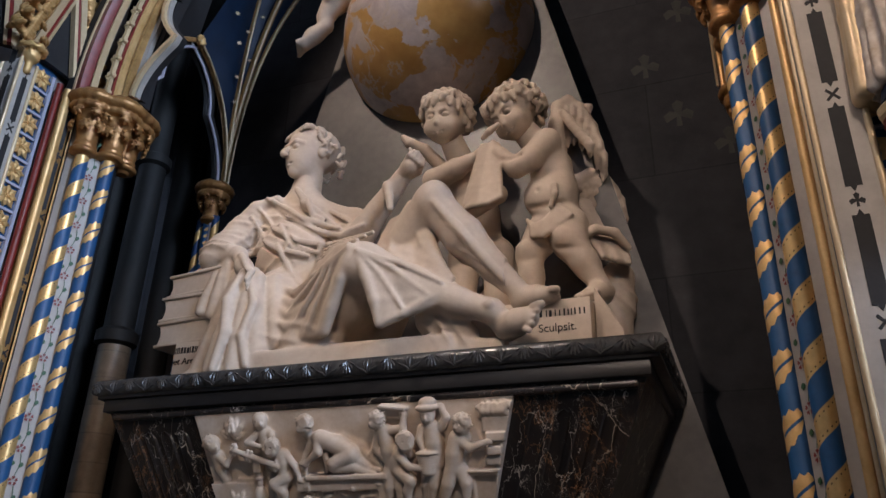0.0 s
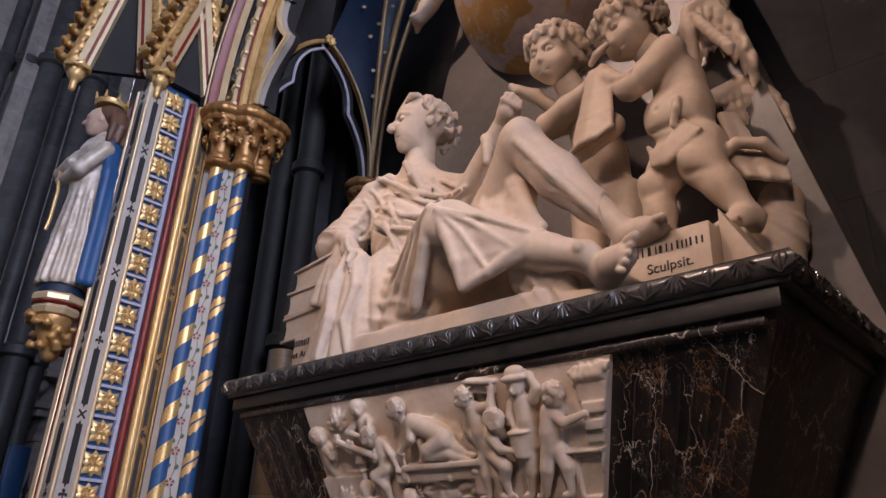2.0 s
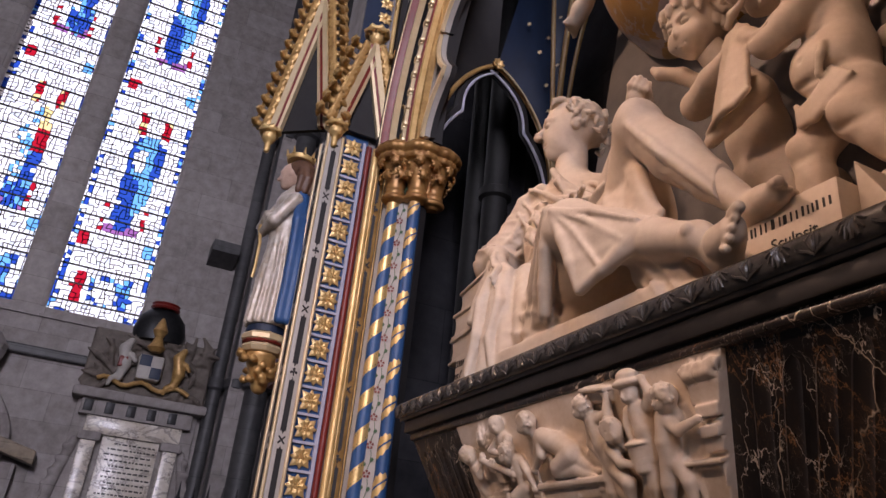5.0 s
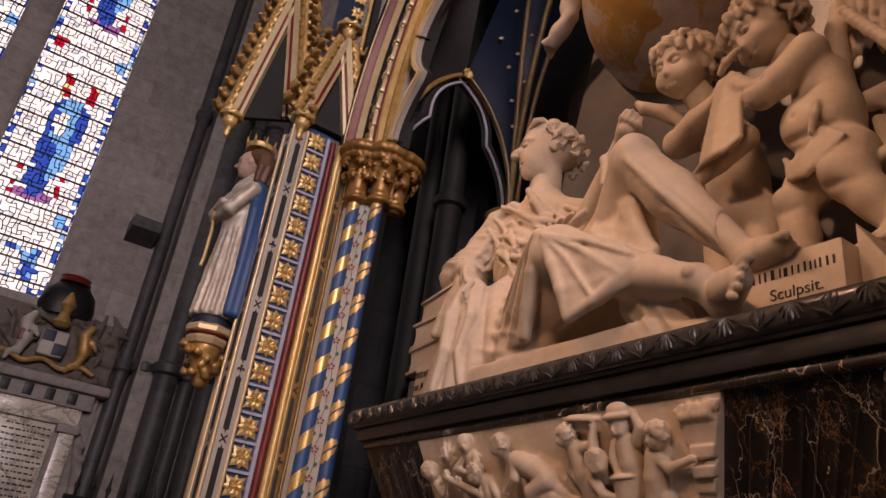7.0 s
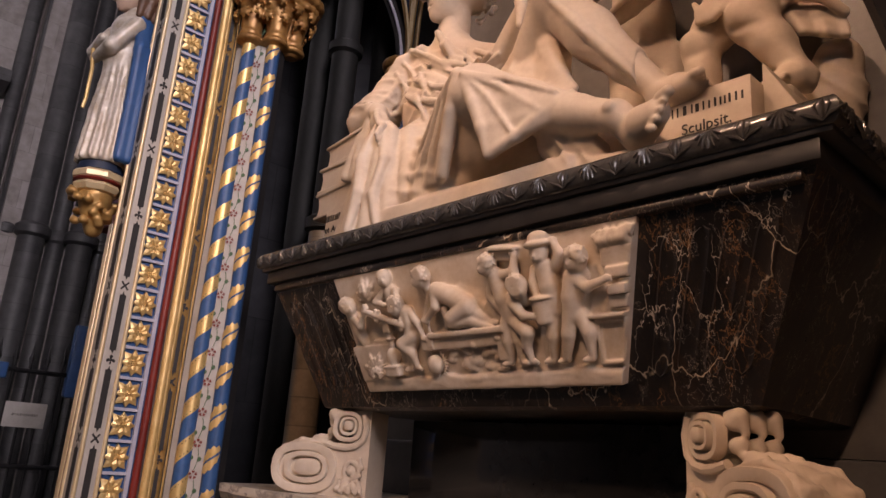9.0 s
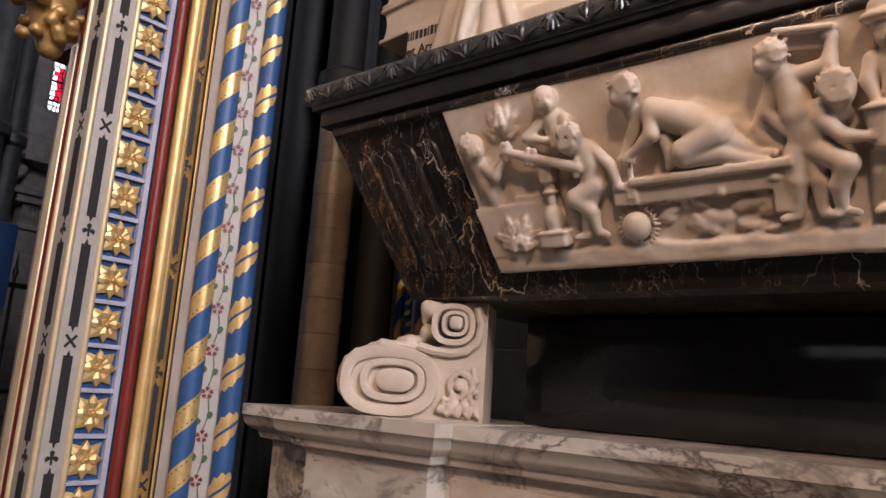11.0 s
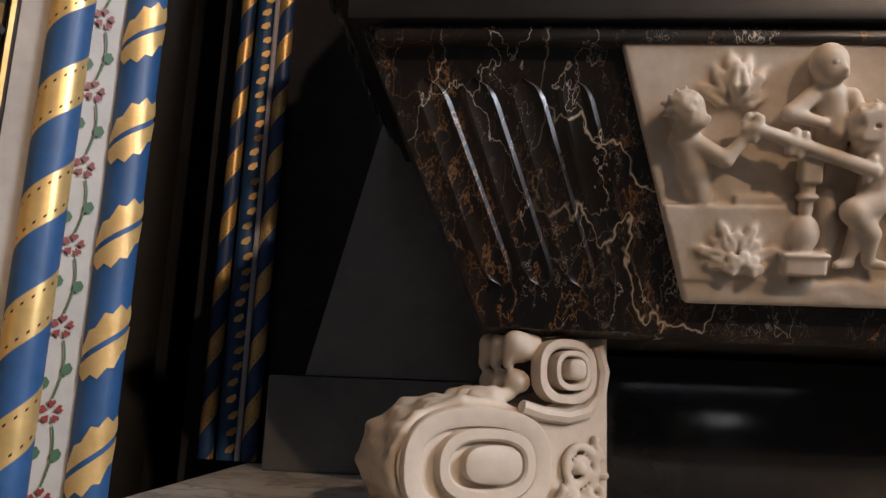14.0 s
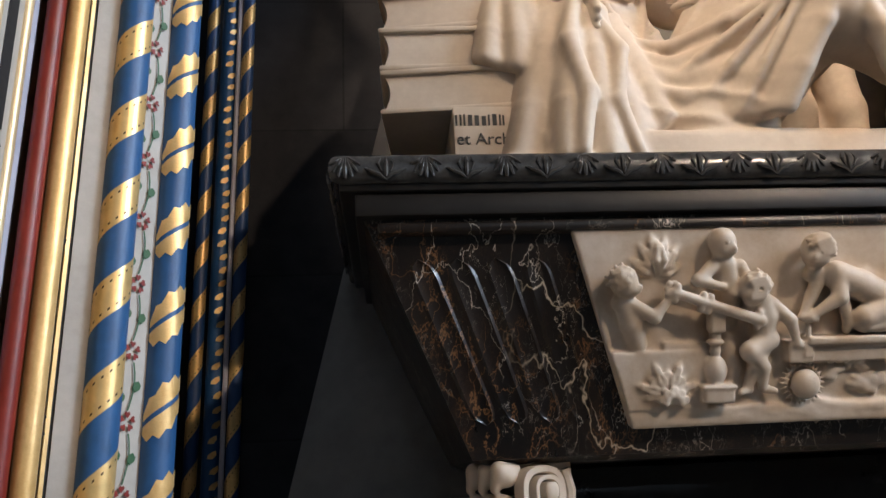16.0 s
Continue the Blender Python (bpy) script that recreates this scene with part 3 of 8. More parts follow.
part("side_shaft", lathe(bmesh.new(), (-3.68, 3.85), [(0.1, 0), (0.1, 9)], 24), SHADESHAFT, pier)
part("side_shaft", lathe(bmesh.new(), (-3.98, 3.5), [(0.1, 0), (0.1, 9)], 24), SHADESHAFT, pier)

# ---- the pedestal ----
ped = thing("pedestal", (MX, 3.1, 0), "white veined marble pedestal with a moulded cornice and inscription", "pedestal")
SECTION = [(0.0, 1.365), (0.0, 1.328), (-0.010, 1.320), (-0.016, 1.298), (-0.026, 1.288), (-0.050, 1.274), (-0.058, 1.252), (-0.088, 1.244), (-0.092, 1.226)]


def cornice(bm, x0, x1, y, back):
    rows = [(a, z) for a, z in SECTION] + [(-0.092, 1.0)]
    prev = None
    for a, z in rows:
        ring = [bm.verts.new(p) for p in ((x0 - a if x0 > -9 else x0, back, z), (x0 - a, y - a, z), (x1 + a, y - a, z), (x1 + a, back, z))]
        if prev:
            for i in range(4):
                bm.faces.new((prev[i], prev[(i + 1) % 4], ring[(i + 1) % 4], ring[i]))
        else:
            bm.faces.new(ring)
        prev = ring
    bm.faces.new(prev[::-1])
    return bm


half = 1.664
part("cornice", cornice(bmesh.new(), MX - half, MX + half, 2.712, 3.60), VEINED, ped, "moulded cornice of veined marble")
for s in (-1, 1):
    a, b = sorted((MX + s * 1.392, MX + s * 0.693))
    bm = cornice(bmesh.new(), a, b, 2.635, 3.3)
    bmesh.ops.translate(bm, verts=bm.verts, vec=(0, 0, 0.003))
    part("cornice_block", bm, VEINED, ped, "cornice block standing forward under the bracket")
part("die", box(bmesh.new(), MX - 1.56, MX + 1.56, 2.812, 3.58, 0.25, 1.24, 0.008), VEINED, ped)
for s in (-1, 1):
    a, b = sorted((MX + s * 1.29, MX + s * 0.79))
    part("pilaster", box(bmesh.new(), a, b, 2.735, 2.83, 0.25, 1.238, 0.012), VEINED, ped)
part("plinth", box(bmesh.new(), MX - 1.7, MX + 1.7, 2.62, 3.6, 0.0, 0.25, 0.02), VEINED, ped)
part("tablet", box(bmesh.new(), MX - 0.76, MX + 0.76, 2.796, 2.815, 0.35, 1.215, 0.006), RELIEF, ped, "smooth pale inscription tablet")
NAMEZ = 1.122
for k, letter in enumerate(("H.", "S.", "E.")):
    writing(letter, MX - 0.13 + 0.17 * k, 2.795, NAMEZ + 0.062, 0.045, INK, ped)
part("inscription", bars(bmesh.new(), MX - 0.42, MX + 0.42, 2.796, NAMEZ, 0.042, 4), INK, ped)["kind"] = "stuff"
bm = bmesh.new()
for i in range(7):
    bars(bm, MX - 0.5, MX + 0.6, 2.796, NAMEZ - 0.09 - 0.08 * i, 0.042, 20 + i)
part("inscription", bm, INK, ped)["kind"] = "stuff"
tagged(part("dark_panel", box(bmesh.new(), MX - 0.74, MX + 0.74, 3.12, 3.40, 1.368, 1.70, 0.006), DARKPANEL, None), "polished black block under the sarcophagus", "stone block")

# ---- the scroll brackets under the sarcophagus ----
def spiral(c, r0, r1, turns, start, n, sx=1.0):
    out = []
    for i in range(n + 1):
        f = i / n
        a, r = start + 2 * math.pi * turns * f, r0 + (r1 - r0) * f
        out.append((c[0] + sx * r * math.cos(a), c[1] + r * math.sin(a)))
    return out


def bracket(flip):
    """A console scroll, its face in the (u, z) plane, u running outwards, w its depth."""
    br = thing("scroll_bracket", (2 * MX + 2.30 if flip else -2.30, 2.85, 1.365), "cream marble scroll bracket with acanthus leaves", "bracket", "scroll brackets")
    ang = radians(29)
    du, dw = Vector((-math.cos(ang), -math.sin(ang), 0)), Vector((-math.sin(ang), math.cos(ang), 0))
    base = Vector((-2.168, 2.85, 0))

    def world_of(v):
        return base + du * v.x + dw * v.y + Vector((0, 0, v.z))

    # body: outline of the S-scroll
    lower = [(0.285 + 0.155 * math.cos(radians(a)), 1.473 + 0.106 * math.sin(radians(a))) for a in range(-90, 131, 10)]
    upper = [(0.10 + 0.075 * math.cos(radians(a)), 1.650 + 0.068 * math.sin(radians(a))) for a in range(215, 50, -15)]
    outline = [(0.0, 1.367)] + lower + [(0.16, 1.575)] + upper + [(0.02, 1.715), (0.0, 1.715)]
    bm = prism(bmesh.new(), outline, 0.012, 0.20)
    part("body", bent(bm, world_of), STATUARY, br, flip=flip)
    # stepped rounded rings of the volutes, one within the other
    def ring(cx, cz, rx, rz, wd, w0, w1, name):
        bm = bmesh.new()
        n = 40
        pts = []
        for i in range(n):
            a = 2 * math.pi * i / n
            ca, sa = math.cos(a), math.sin(a)
            pts.append((math.copysign(abs(ca) ** 0.78, ca), math.copysign(abs(sa) ** 0.78, sa)))
        rows = [(1.0, w1), (1.0, w0 + 0.003), (0.985, w0)] + ([(1 - 0.8 * wd / rx, w0), (1 - wd / rx, w0 + 0.004), (1 - wd / rx, w1)] if wd else [(0.80, w0 - 0.004), (0.3, w0 - 0.006)])
        prev = None
        for k, w in rows:
            cur = [bm.verts.new((cx + rx * k * px, w, cz + (rz - rx * (1 - k) if wd else rz * k) * pz)) for px, pz in pts]
            if prev:
                for i in range(n):
                    bm.faces.new((prev[i], prev[(i + 1) % n], cur[(i + 1) % n], cur[i]))
            prev = cur
        if not wd:
            bm.faces.new(prev)
        part(name, bent(bm, world_of), STATUARY, br, flip=flip)

    ring(0.285, 1.473, 0.150, 0.103, 0.034, -0.004, 0.03, "volute_band")
    ring(0.272, 1.475, 0.098, 0.064, 0.022, -0.010, 0.03, "volute_band")
    ring(0.262, 1.476, 0.058, 0.034, 0, -0.012, 0.03, "volute_eye")
    ring(0.100, 1.648, 0.066, 0.062, 0.018, -0.004, 0.03, "volute_band")
    ring(0.094, 1.650, 0.040, 0.038, 0.012, -0.012, 0.03, "volute_band")
    ring(0.090, 1.652, 0.020, 0.020, 0, -0.018, 0.03, "volute_eye")
    # edge band joining the two scrolls
    bm = bmesh.new()
    band = [(0.20, 1.578), (0.15, 1.566), (0.10, 1.562), (0.055, 1.572), (0.025, 1.60), (0.015, 1.65), (0.03, 1.70)]
    sweep(bm, [(x, 0.004, z) for x, z in band], 0.014, 8)
    part("band", bent(bm, world_of), STATUARY, br, flip=flip)
    # acanthus on the rolled front and small leaf scrolls on the face
    clay = Clay((-0.03, -0.05, 1.36), (0.50, 0.24, 1.74), 0.0062)
    for row in range(9):
        w0 = 0.03 + 0.019 * row
        ph = 0.35 * abs(row - 4)
        pts, rad = [], []
        for i in range(13):
            a = radians(-70 + 16.5 * i)
            e = 1.0 + 0.035 * math.sin(3.1 * i + row)
            pts.append((0.285 + 0.160 * e * math.cos(a), w0 + 0.006 * math.sin(1.7 * i + ph), 1.475 + 0.110 * e * math.sin(a)))
            rad.append(0.0105 + 0.003 * math.sin(2.2 * i + row))
        clay.chain(pts, rad, 0.006)
    for w0 in (0.05, 0.10, 0.15):
        clay.blob((0.17, w0, 1.685), (0.028, 0.03, 0.022), (0, 30, 0), 0.01)
        clay.blob((0.185, w0, 1.625), (0.026, 0.028, 0.024), (0, 0, 0), 0.01)
        clay.chain([(0.15, w0, 1.70), (0.19, w0, 1.70), (0.20, w0 + 0.01, 1.66)], [0.02, 0.022, 0.012], 0.01)
        clay.chain([(0.20, w0, 1.60), (0.24, w0, 1.598), (0.275, w0 + 0.01, 1.60)], [0.012, 0.016, 0.009], 0.01)
    rng = random.Random(8)
    for i in range(26):
        u, z = rng.uniform(0.015, 0.105), rng.uniform(1.385, 1.55)
        if u > 0.02 + (1.56 - z) * 0.6:
            continue
        clay.blob((u, 0.006, z), (rng.uniform(0.008, 0.015), 0.012, rng.uniform(0.006, 0.012)), (0, rng.uniform(0, 180), 0), 0.006)
    # a curling stem with leaves fills the corner of the face
    curl = [(x, 0.004, z) for x, z in spiral((0.072, 1.468), 0.050, 0.008, -1.9, radians(250), 40, 0.85)]
    clay.chain(curl, [0.0095 - 0.00010 * i for i in range(41)], 0.003)
    clay.blob((0.072, 0.0, 1.468), (0.013, 0.012, 0.013), (0, 0, 0), 0.002)
    clay.chain([(0.055, 0.004, 1.420), (0.090, 0.002, 1.398), (0.140, 0.004, 1.392)], [0.009, 0.011, 0.005], 0.003)
    for i in range(12):
        a = radians(200 + 26 * i)
        q = Vector((0.072 + 0.046 * math.cos(a), 0.0, 1.468 + 0.056 * math.sin(a)))
        e = q + Vector((0.020 * math.cos(a - 0.9), -0.004, 0.022 * math.sin(a - 0.9)))
        if e.x > 0.004 and e.x < 0.02 + (1.58 - e.z) * 0.62:
            clay.chain([q, (q + e) / 2 + Vector((0, -0.007, 0)), e], [0.005, 0.0085, 0.003], 0.002)
    for i in range(16):
        q = Vector((0.010 + 0.0075 * i, 0.002, 1.380 + 0.010 * ((i * 7) % 4)))
        clay.chain([q, q + Vector((0.008, -0.007, 0.012)), q + Vector((0.002, 0.0, 0.022))], [0.006, 0.008, 0.004], 0.002)
    lo = clay.cast("acanthus", STATUARY, br, lambda v: np.array([2 * MX * flip, 0, 0]) + np.array([1 - 2 * flip, 1, 1]) * (
        np.array(base) + v[:, :1] * np.array(du) + v[:, 1:2] * np.array(dw) + v[:, 2:] * np.array([0, 0, 1])))
    return br


bracket(False), bracket(True)

# ---- the sarcophagus ----
sarc = thing("sarcophagus", (MX, 3.1, 1.715), "black and gold marble sarcophagus with a leaf-moulded lid", "sarcophagus")
ZB, ZT, YB, YT = 1.715, 2.262, 2.795, 2.602       # bottom and top of the body, and its front there


def front_y(z):
    return YT + (YB - YT) * (ZT - z) / (ZT - ZB)


def half_w(z):
    return 1.195 - 0.245 * (ZT - z) / (ZT - ZB)


bm = bmesh.new()
ring_of = lambda z, inset=0.0: [bm.verts.new(p) for p in ((MX - half_w(z) + inset, front_y(z) + inset, z), (MX + half_w(z) - inset, front_y(z) + inset, z), (MX + half_w(z) - inset, 3.44, z), (MX - half_w(z) + inset, 3.44, z))]
rows = [ring_of(ZB, 0.03), ring_of(ZB + 0.012), ring_of(1.775), ring_of(2.23), ring_of(ZT)]
for a, b in zip(rows, rows[1:]):
    for i in range(4):
        bm.faces.new((a[i], a[(i + 1) % 4], b[(i + 1) % 4], b[i]))
bm.faces.new(rows[0][::-1]), bm.faces.new(rows[-1])
part("body", bm, PORTORO, sarc, smooth=False)


def on_front(u, v, w=0.0):
    """A point on the sloping front: u from the middle as a share of the half width there times the top half width, v the height, w outwards."""
    return Vector((MX + u, front_y(v) - w * 0.943, v - w * 0.333))


# flutes: round-ended hollows sunk between the ridges, beside the relief
for sgn in (-1, 1):
    for i in range(4):
        f0 = 0.695 + 0.078 * i
        bm = bmesh.new()
        lo_z, hi_z, n, m = 1.805, 2.175, 28, 8
        grid = []
        for k in range(n + 1):
            z = lo_z + (hi_z - lo_z) * k / n
            end = min(k, n - k) / 3.2
            wd = 0.032 * (math.sqrt(max(0.0, 1 - (1 - min(end, 1)) ** 2)) if end < 1 else 1.0) + 0.001
            row = []
            for q in range(m + 1):
                e = 2 * q / m - 1
                lift = 0.0060 * (abs(e) ** 2.2) - 0.004 * (1 - e * e)
                row.append(bm.verts.new(on_front(sgn * f0 * half_w(z) + e * wd, z, max(0.0015, 0.004 + lift) if abs(e) < 0.99 else 0.0)))
            grid.append(row)
        for k in range(n):
            for q in range(m):
                bm.faces.new((grid[k][q], grid[k + 1][q], grid[k + 1][q + 1], grid[k][q + 1]))
        part("flute", bm, PORTORO, sarc)
bm = box(bmesh.new(), MX - 1.165, MX + 1.165, 2.585, 3.44, 2.225, 2.252, 0.008)
part("neck_moulding", bm, PORTORO, sarc)
bm = box(bmesh.new(), MX - 1.215, MX + 1.215, 2.572, 3.44, 2.262, 2.318, 0.006)
part("neck", bm, BLACKMARBLE, sarc)
lid = part("lid", box(bmesh.new(), MX - 1.250, MX + 1.250, 2.560, 3.44, 2.318, 2.404, 0.006), BLACKMARBLE, sarc, "black marble lid with a carved leaf edge")
# carved leaves along the lid's edge
EDGE = [(2.566, 2.408), (2.552, 2.402), (2.543, 2.391), (2.538, 2.376), (2.538, 2.360), (2.541, 2.346), (2.547, 2.338), (2.56, 2.334)]


def edge_y(z):
    """How far the rounded edge stands back at a height above its middle."""
    return 0.0 if z < 0.008 else 0.55 * (z - 0.008) ** 2 / 0.036


def lobe(bm, pts, r, bulge=0.003):
    """A tapering raised lobe that lies against the edge."""
    n = len(pts) - 1
    sweep(bm, [(x, edge_y(z) - bulge * math.sin(math.pi * (0.1 + 0.8 * i / n)), z) for i, (x, z) in enumerate(pts)], r, 6, lambda f: 0.4 + 0.8 * math.sin(math.pi * (0.12 + 0.76 * f)))
    return bm


bm = bmesh.new()
rows = [[bm.verts.new((MX + sx * (1.262 + 2.548 - y), y, z)) for y, z in EDGE] for sx in (-1, 1)]
for a, b, c, d in zip(rows[0], rows[0][1:], rows[1][1:], rows[1]):
    bm.faces.new((a, b, c, d))
bm.faces.new(rows[0][::-1]), bm.faces.new(rows[1]), bm.faces.new((rows[0][0], rows[1][0], rows[1][-1], rows[0][-1]))
part("leaf_band", bm, SHEENBLACK, lid)
for sx in (-1, 1):
    bm = bmesh.new()
    rows = [[bm.verts.new((MX + sx * (1.262 + 2.548 - y), yy if i else y, z)) for y, z in EDGE] for i, yy in enumerate((0, 3.44))]
    for a, b, c, d in zip(rows[0], rows[0][1:], rows[1][1:], rows[1]):
        bm.faces.new((a, b, c, d))
    bm.faces.new(rows[0][::-1]), bm.faces.new(rows[1]), bm.faces.new((rows[0][0], rows[1][0], rows[1][-1], rows[0][-1]))
    part("leaf_band", bm, SHEENBLACK, lid)
# fans of leaves alternate with darts in pointed scallops
shell = bmesh.new()
for k in range(-3, 4):
    a = 0.44 * k
    lobe(shell, [(0.003 * k, 0.030), (0.020 * math.sin(a), 0.026 - 0.024 * math.cos(a)), (0.036 * math.sin(a), 0.022 - 0.044 * math.cos(a))], 0.0058 - 0.0004 * abs(k))
tongue = bmesh.new()
lobe(tongue, [(0, 0.030), (0, 0.012), (0, -0.006), (0, -0.018)], 0.0050)
for s in (-1, 1):
    lobe(tongue, [(s * 0.046, 0.002), (s * 0.030, -0.008), (s * 0.014, -0.014), (0, -0.026)], 0.0042)
    lobe(tongue, [(s * 0.012, 0.030), (s * 0.018, 0.012), (s * 0.010, -0.006)], 0.0030)
LOBES = (finish(shell, SHEENBLACK), finish(tongue, SHEENBLACK))
for i in range(28):
    ob = adopt(new("carved_leaf", LOBES[i % 2]), lid)
    ob.location = Vector((MX - 1.235 + 0.0915 * i, 2.5385, 2.362)) * U
for s in (-1, 1):
    for i in range(9):
        ob = adopt(new("carved_leaf", LOBES[i % 2]), lid)
        ob.matrix_basis = Matrix.Translation(Vector((MX + s * 1.2715, 2.60 + 0.0915 * i, 2.362)) * U) @ pose(0, 0, 0, 0, 0, 90 * s)
# ---- the figures on the lid (plain carved shapes) ----
TOPZ = 2.405


def foot(c, heel, toe, up, r=0.045, toes=True, inner=1):
    """A bare foot from heel to toe; up points from the sole to the instep."""
    h, t, u = Vector(heel), Vector(toe), Vector(up).normalized()
    d = (t - h).normalized()
    s = d.cross(u) * inner
    length = (t - h).length
    c.chain([h, h + d * length * 0.45 + u * r * 0.25, h + d * length * 0.8], [r * 0.95, r * 0.95, r * 0.72], 0.03)
    c.chain([h + s * r * 0.5 + d * length * 0.3, h + d * length * 0.78 + s * r * 0.55], [r * 0.6, r * 0.55], 0.03)
    if toes:
        for i in range(5):
            o = s * r * (0.98 - 0.50 * i)
            b = h + d * length * 0.76 + o * 0.8
            e = h + d * length * (1.10 - 0.045 * i) + o * 1.05
            q = r * (0.36 if i == 0 else 0.25)
            c.chain([b, (b + e) / 2 + u * q * 0.5, e], [q, q * 0.92, q * 1.0], 0.004)


def hand(c, wrist, tip, palm, spread=0.013, r=0.022):
    w, t, p = Vector(wrist), Vector(tip), Vector(palm).normalized()
    d = (t - w)
    s = d.normalized().cross(p)
    c.chain([w, w + d * 0.5], [r, r * 1.25], 0.02)
    c.blob(w + d * 0.42, (r * 1.25, r * 1.25, r * 1.25), (0, 0, 0), 0.02)
    for i in range(4):
        o = s * spread * (i - 1.5)
        c.chain([w + d * 0.45 + o, w + d * 0.78 + o * 1.3 + p * 0.006 * i, w + d * (1.02 - 0.05 * abs(i - 1)) + o * 1.1 - p * 0.02], [r * 0.5, r * 0.46, r * 0.36], 0.005)
    c.chain([w + d * 0.2 + s * spread * 1.8, w + d * 0.5 + s * spread * 2.8, w + d * 0.72 + s * spread * 2.4], [r * 0.5, r * 0.45, r * 0.36], 0.008)


def head(c, at, face, size, hair, seed, tilt=(0, 0, 0), child=False):
    """A head of a given height looking along face."""
    f = Vector(face).normalized()
    up = (Vector((0, 0, 1)) + Vector(tilt)).normalized()
    side = f.cross(up).normalized()
    up = side.cross(f)
    a = Vector(at)
    P = lambda x, y, z: a + (side * x + f * y + up * z) * size
    yaw = math.degrees(math.atan2(f.y, f.x)) - 90
    c.blob(P(0, -0.05, 0.10), (0.36 * size, 0.43 * size, 0.38 * size), (0, 0, yaw), 0.02)
    if child:
        c.blob(P(0, 0.10, -0.14), (0.30 * size, 0.30 * size, 0.30 * size), (0, 0, yaw), 0.03)
        for s in (-1, 1):
            c.blob(P(0.17 * s, 0.22, -0.18), (0.13 * size,) * 3, (0, 0, 0), 0.02)
    else:
        c.blob(P(0, 0.08, -0.12), (0.27 * size, 0.32 * size, 0.36 * size), (0, 0, yaw), 0.03)
        c.limb(P(0, 0.26, -0.40), P(0, 0.20, -0.30), 0.09 * size, 0.16 * size, 0.03)
    brow = 0.32 if child else 0.345
    for s in (-1, 1):
        c.blob(P(0.13 * s, brow + 0.04, 0.0), (0.095 * size, 0.085 * size, 0.062 * size), (0, 0, yaw), 0.008, carve=True)
        c.blob(P(0.13 * s, brow - 0.01, -0.005), (0.065 * size, 0.05 * size, 0.042 * size), (0, 0, yaw), 0.004)
        c.chain([P(0.04 * s, brow + 0.03, 0.06), P(0.14 * s, brow + 0.015, 0.085), P(0.23 * s, brow - 0.08, 0.05)], [(0.025 if child else 0.032) * size] * 3, 0.012)
        c.blob(P(0.335 * s, -0.03, -0.04), (0.05 * size, 0.07 * size, 0.11 * size), (0, 0, yaw), 0.008)
    n = 0.035 if child else 0.105
    c.chain([P(0, brow + 0.02, 0.03), P(0, brow + n + 0.02, -0.10), P(0, brow + n + 0.03, -0.15)], [0.030 * size, 0.044 * size, 0.056 * size], 0.008)
    for s in (-1, 1):
        c.blob(P(0.045 * s, brow + n - 0.01, -0.165), (0.03 * size,) * 3, (0, 0, 0), 0.008)
    c.chain([P(-0.09, brow - 0.02, -0.27), P(0, brow + 0.025, -0.255), P(0.09, brow - 0.02, -0.27)], [0.016 * size, 0.026 * size, 0.016 * size], 0.006)
    c.chain([P(-0.07, brow - 0.02, -0.31), P(0, brow + 0.015, -0.315), P(0.07, brow - 0.02, -0.31)], [0.018 * size, 0.028 * size, 0.018 * size], 0.006)
    c.limb(P(-0.09, brow + 0.01, -0.288), P(0.09, brow + 0.01, -0.288), 0.013 * size, 0.013 * size, 0.004, carve=True)
    if hair and child:
        for i in range(13):
            b = radians(-114 + 19 * i)
            p = P(0.36 * math.sin(b), 0.36 * math.cos(b) - 0.04, 0.25 - 0.10 * abs(math.sin(b)) + 0.04 * (i % 2))
            q = P(0.44 * math.sin(b + 0.12), 0.44 * math.cos(b + 0.12) - 0.04, 0.17 - 0.12 * abs(math.sin(b)) + 0.05 * (i % 3))
            c.chain([p, (p + q) / 2 + up * 0.06 * size, q], [0.065 * size, 0.070 * size, 0.036 * size], 0.005)
    if hair:
        c.blob(P(0, -0.12, 0.16), (0.375 * size, 0.43 * size, 0.37 * size), (0, 0, yaw), 0.012)
        c.curls(P(0, -0.09, 0.13), (0.375 * size, 0.44 * size, 0.375 * size), hair, 0.050 * size, seed, 0.0, 0.006, f * 0.9 + up * (-0.35))
        for i in range(7):
            x = -0.24 + 0.08 * i
            c.chain([P(x, 0.16, 0.42), P(x * 1.1, 0.27, 0.36), P(x * 1.15 + 0.02, 0.31, 0.29)], [0.045 * size, 0.045 * size, 0.022 * size], 0.006)


def fold(c, pts, r, k=0.018):
    """A ridge of cloth that swells in its middle."""
    n = len(pts)
    c.chain(pts, [r * (0.55 + 0.45 * math.sin(math.pi * (i + 0.5) / n)) for i in range(n)], k)


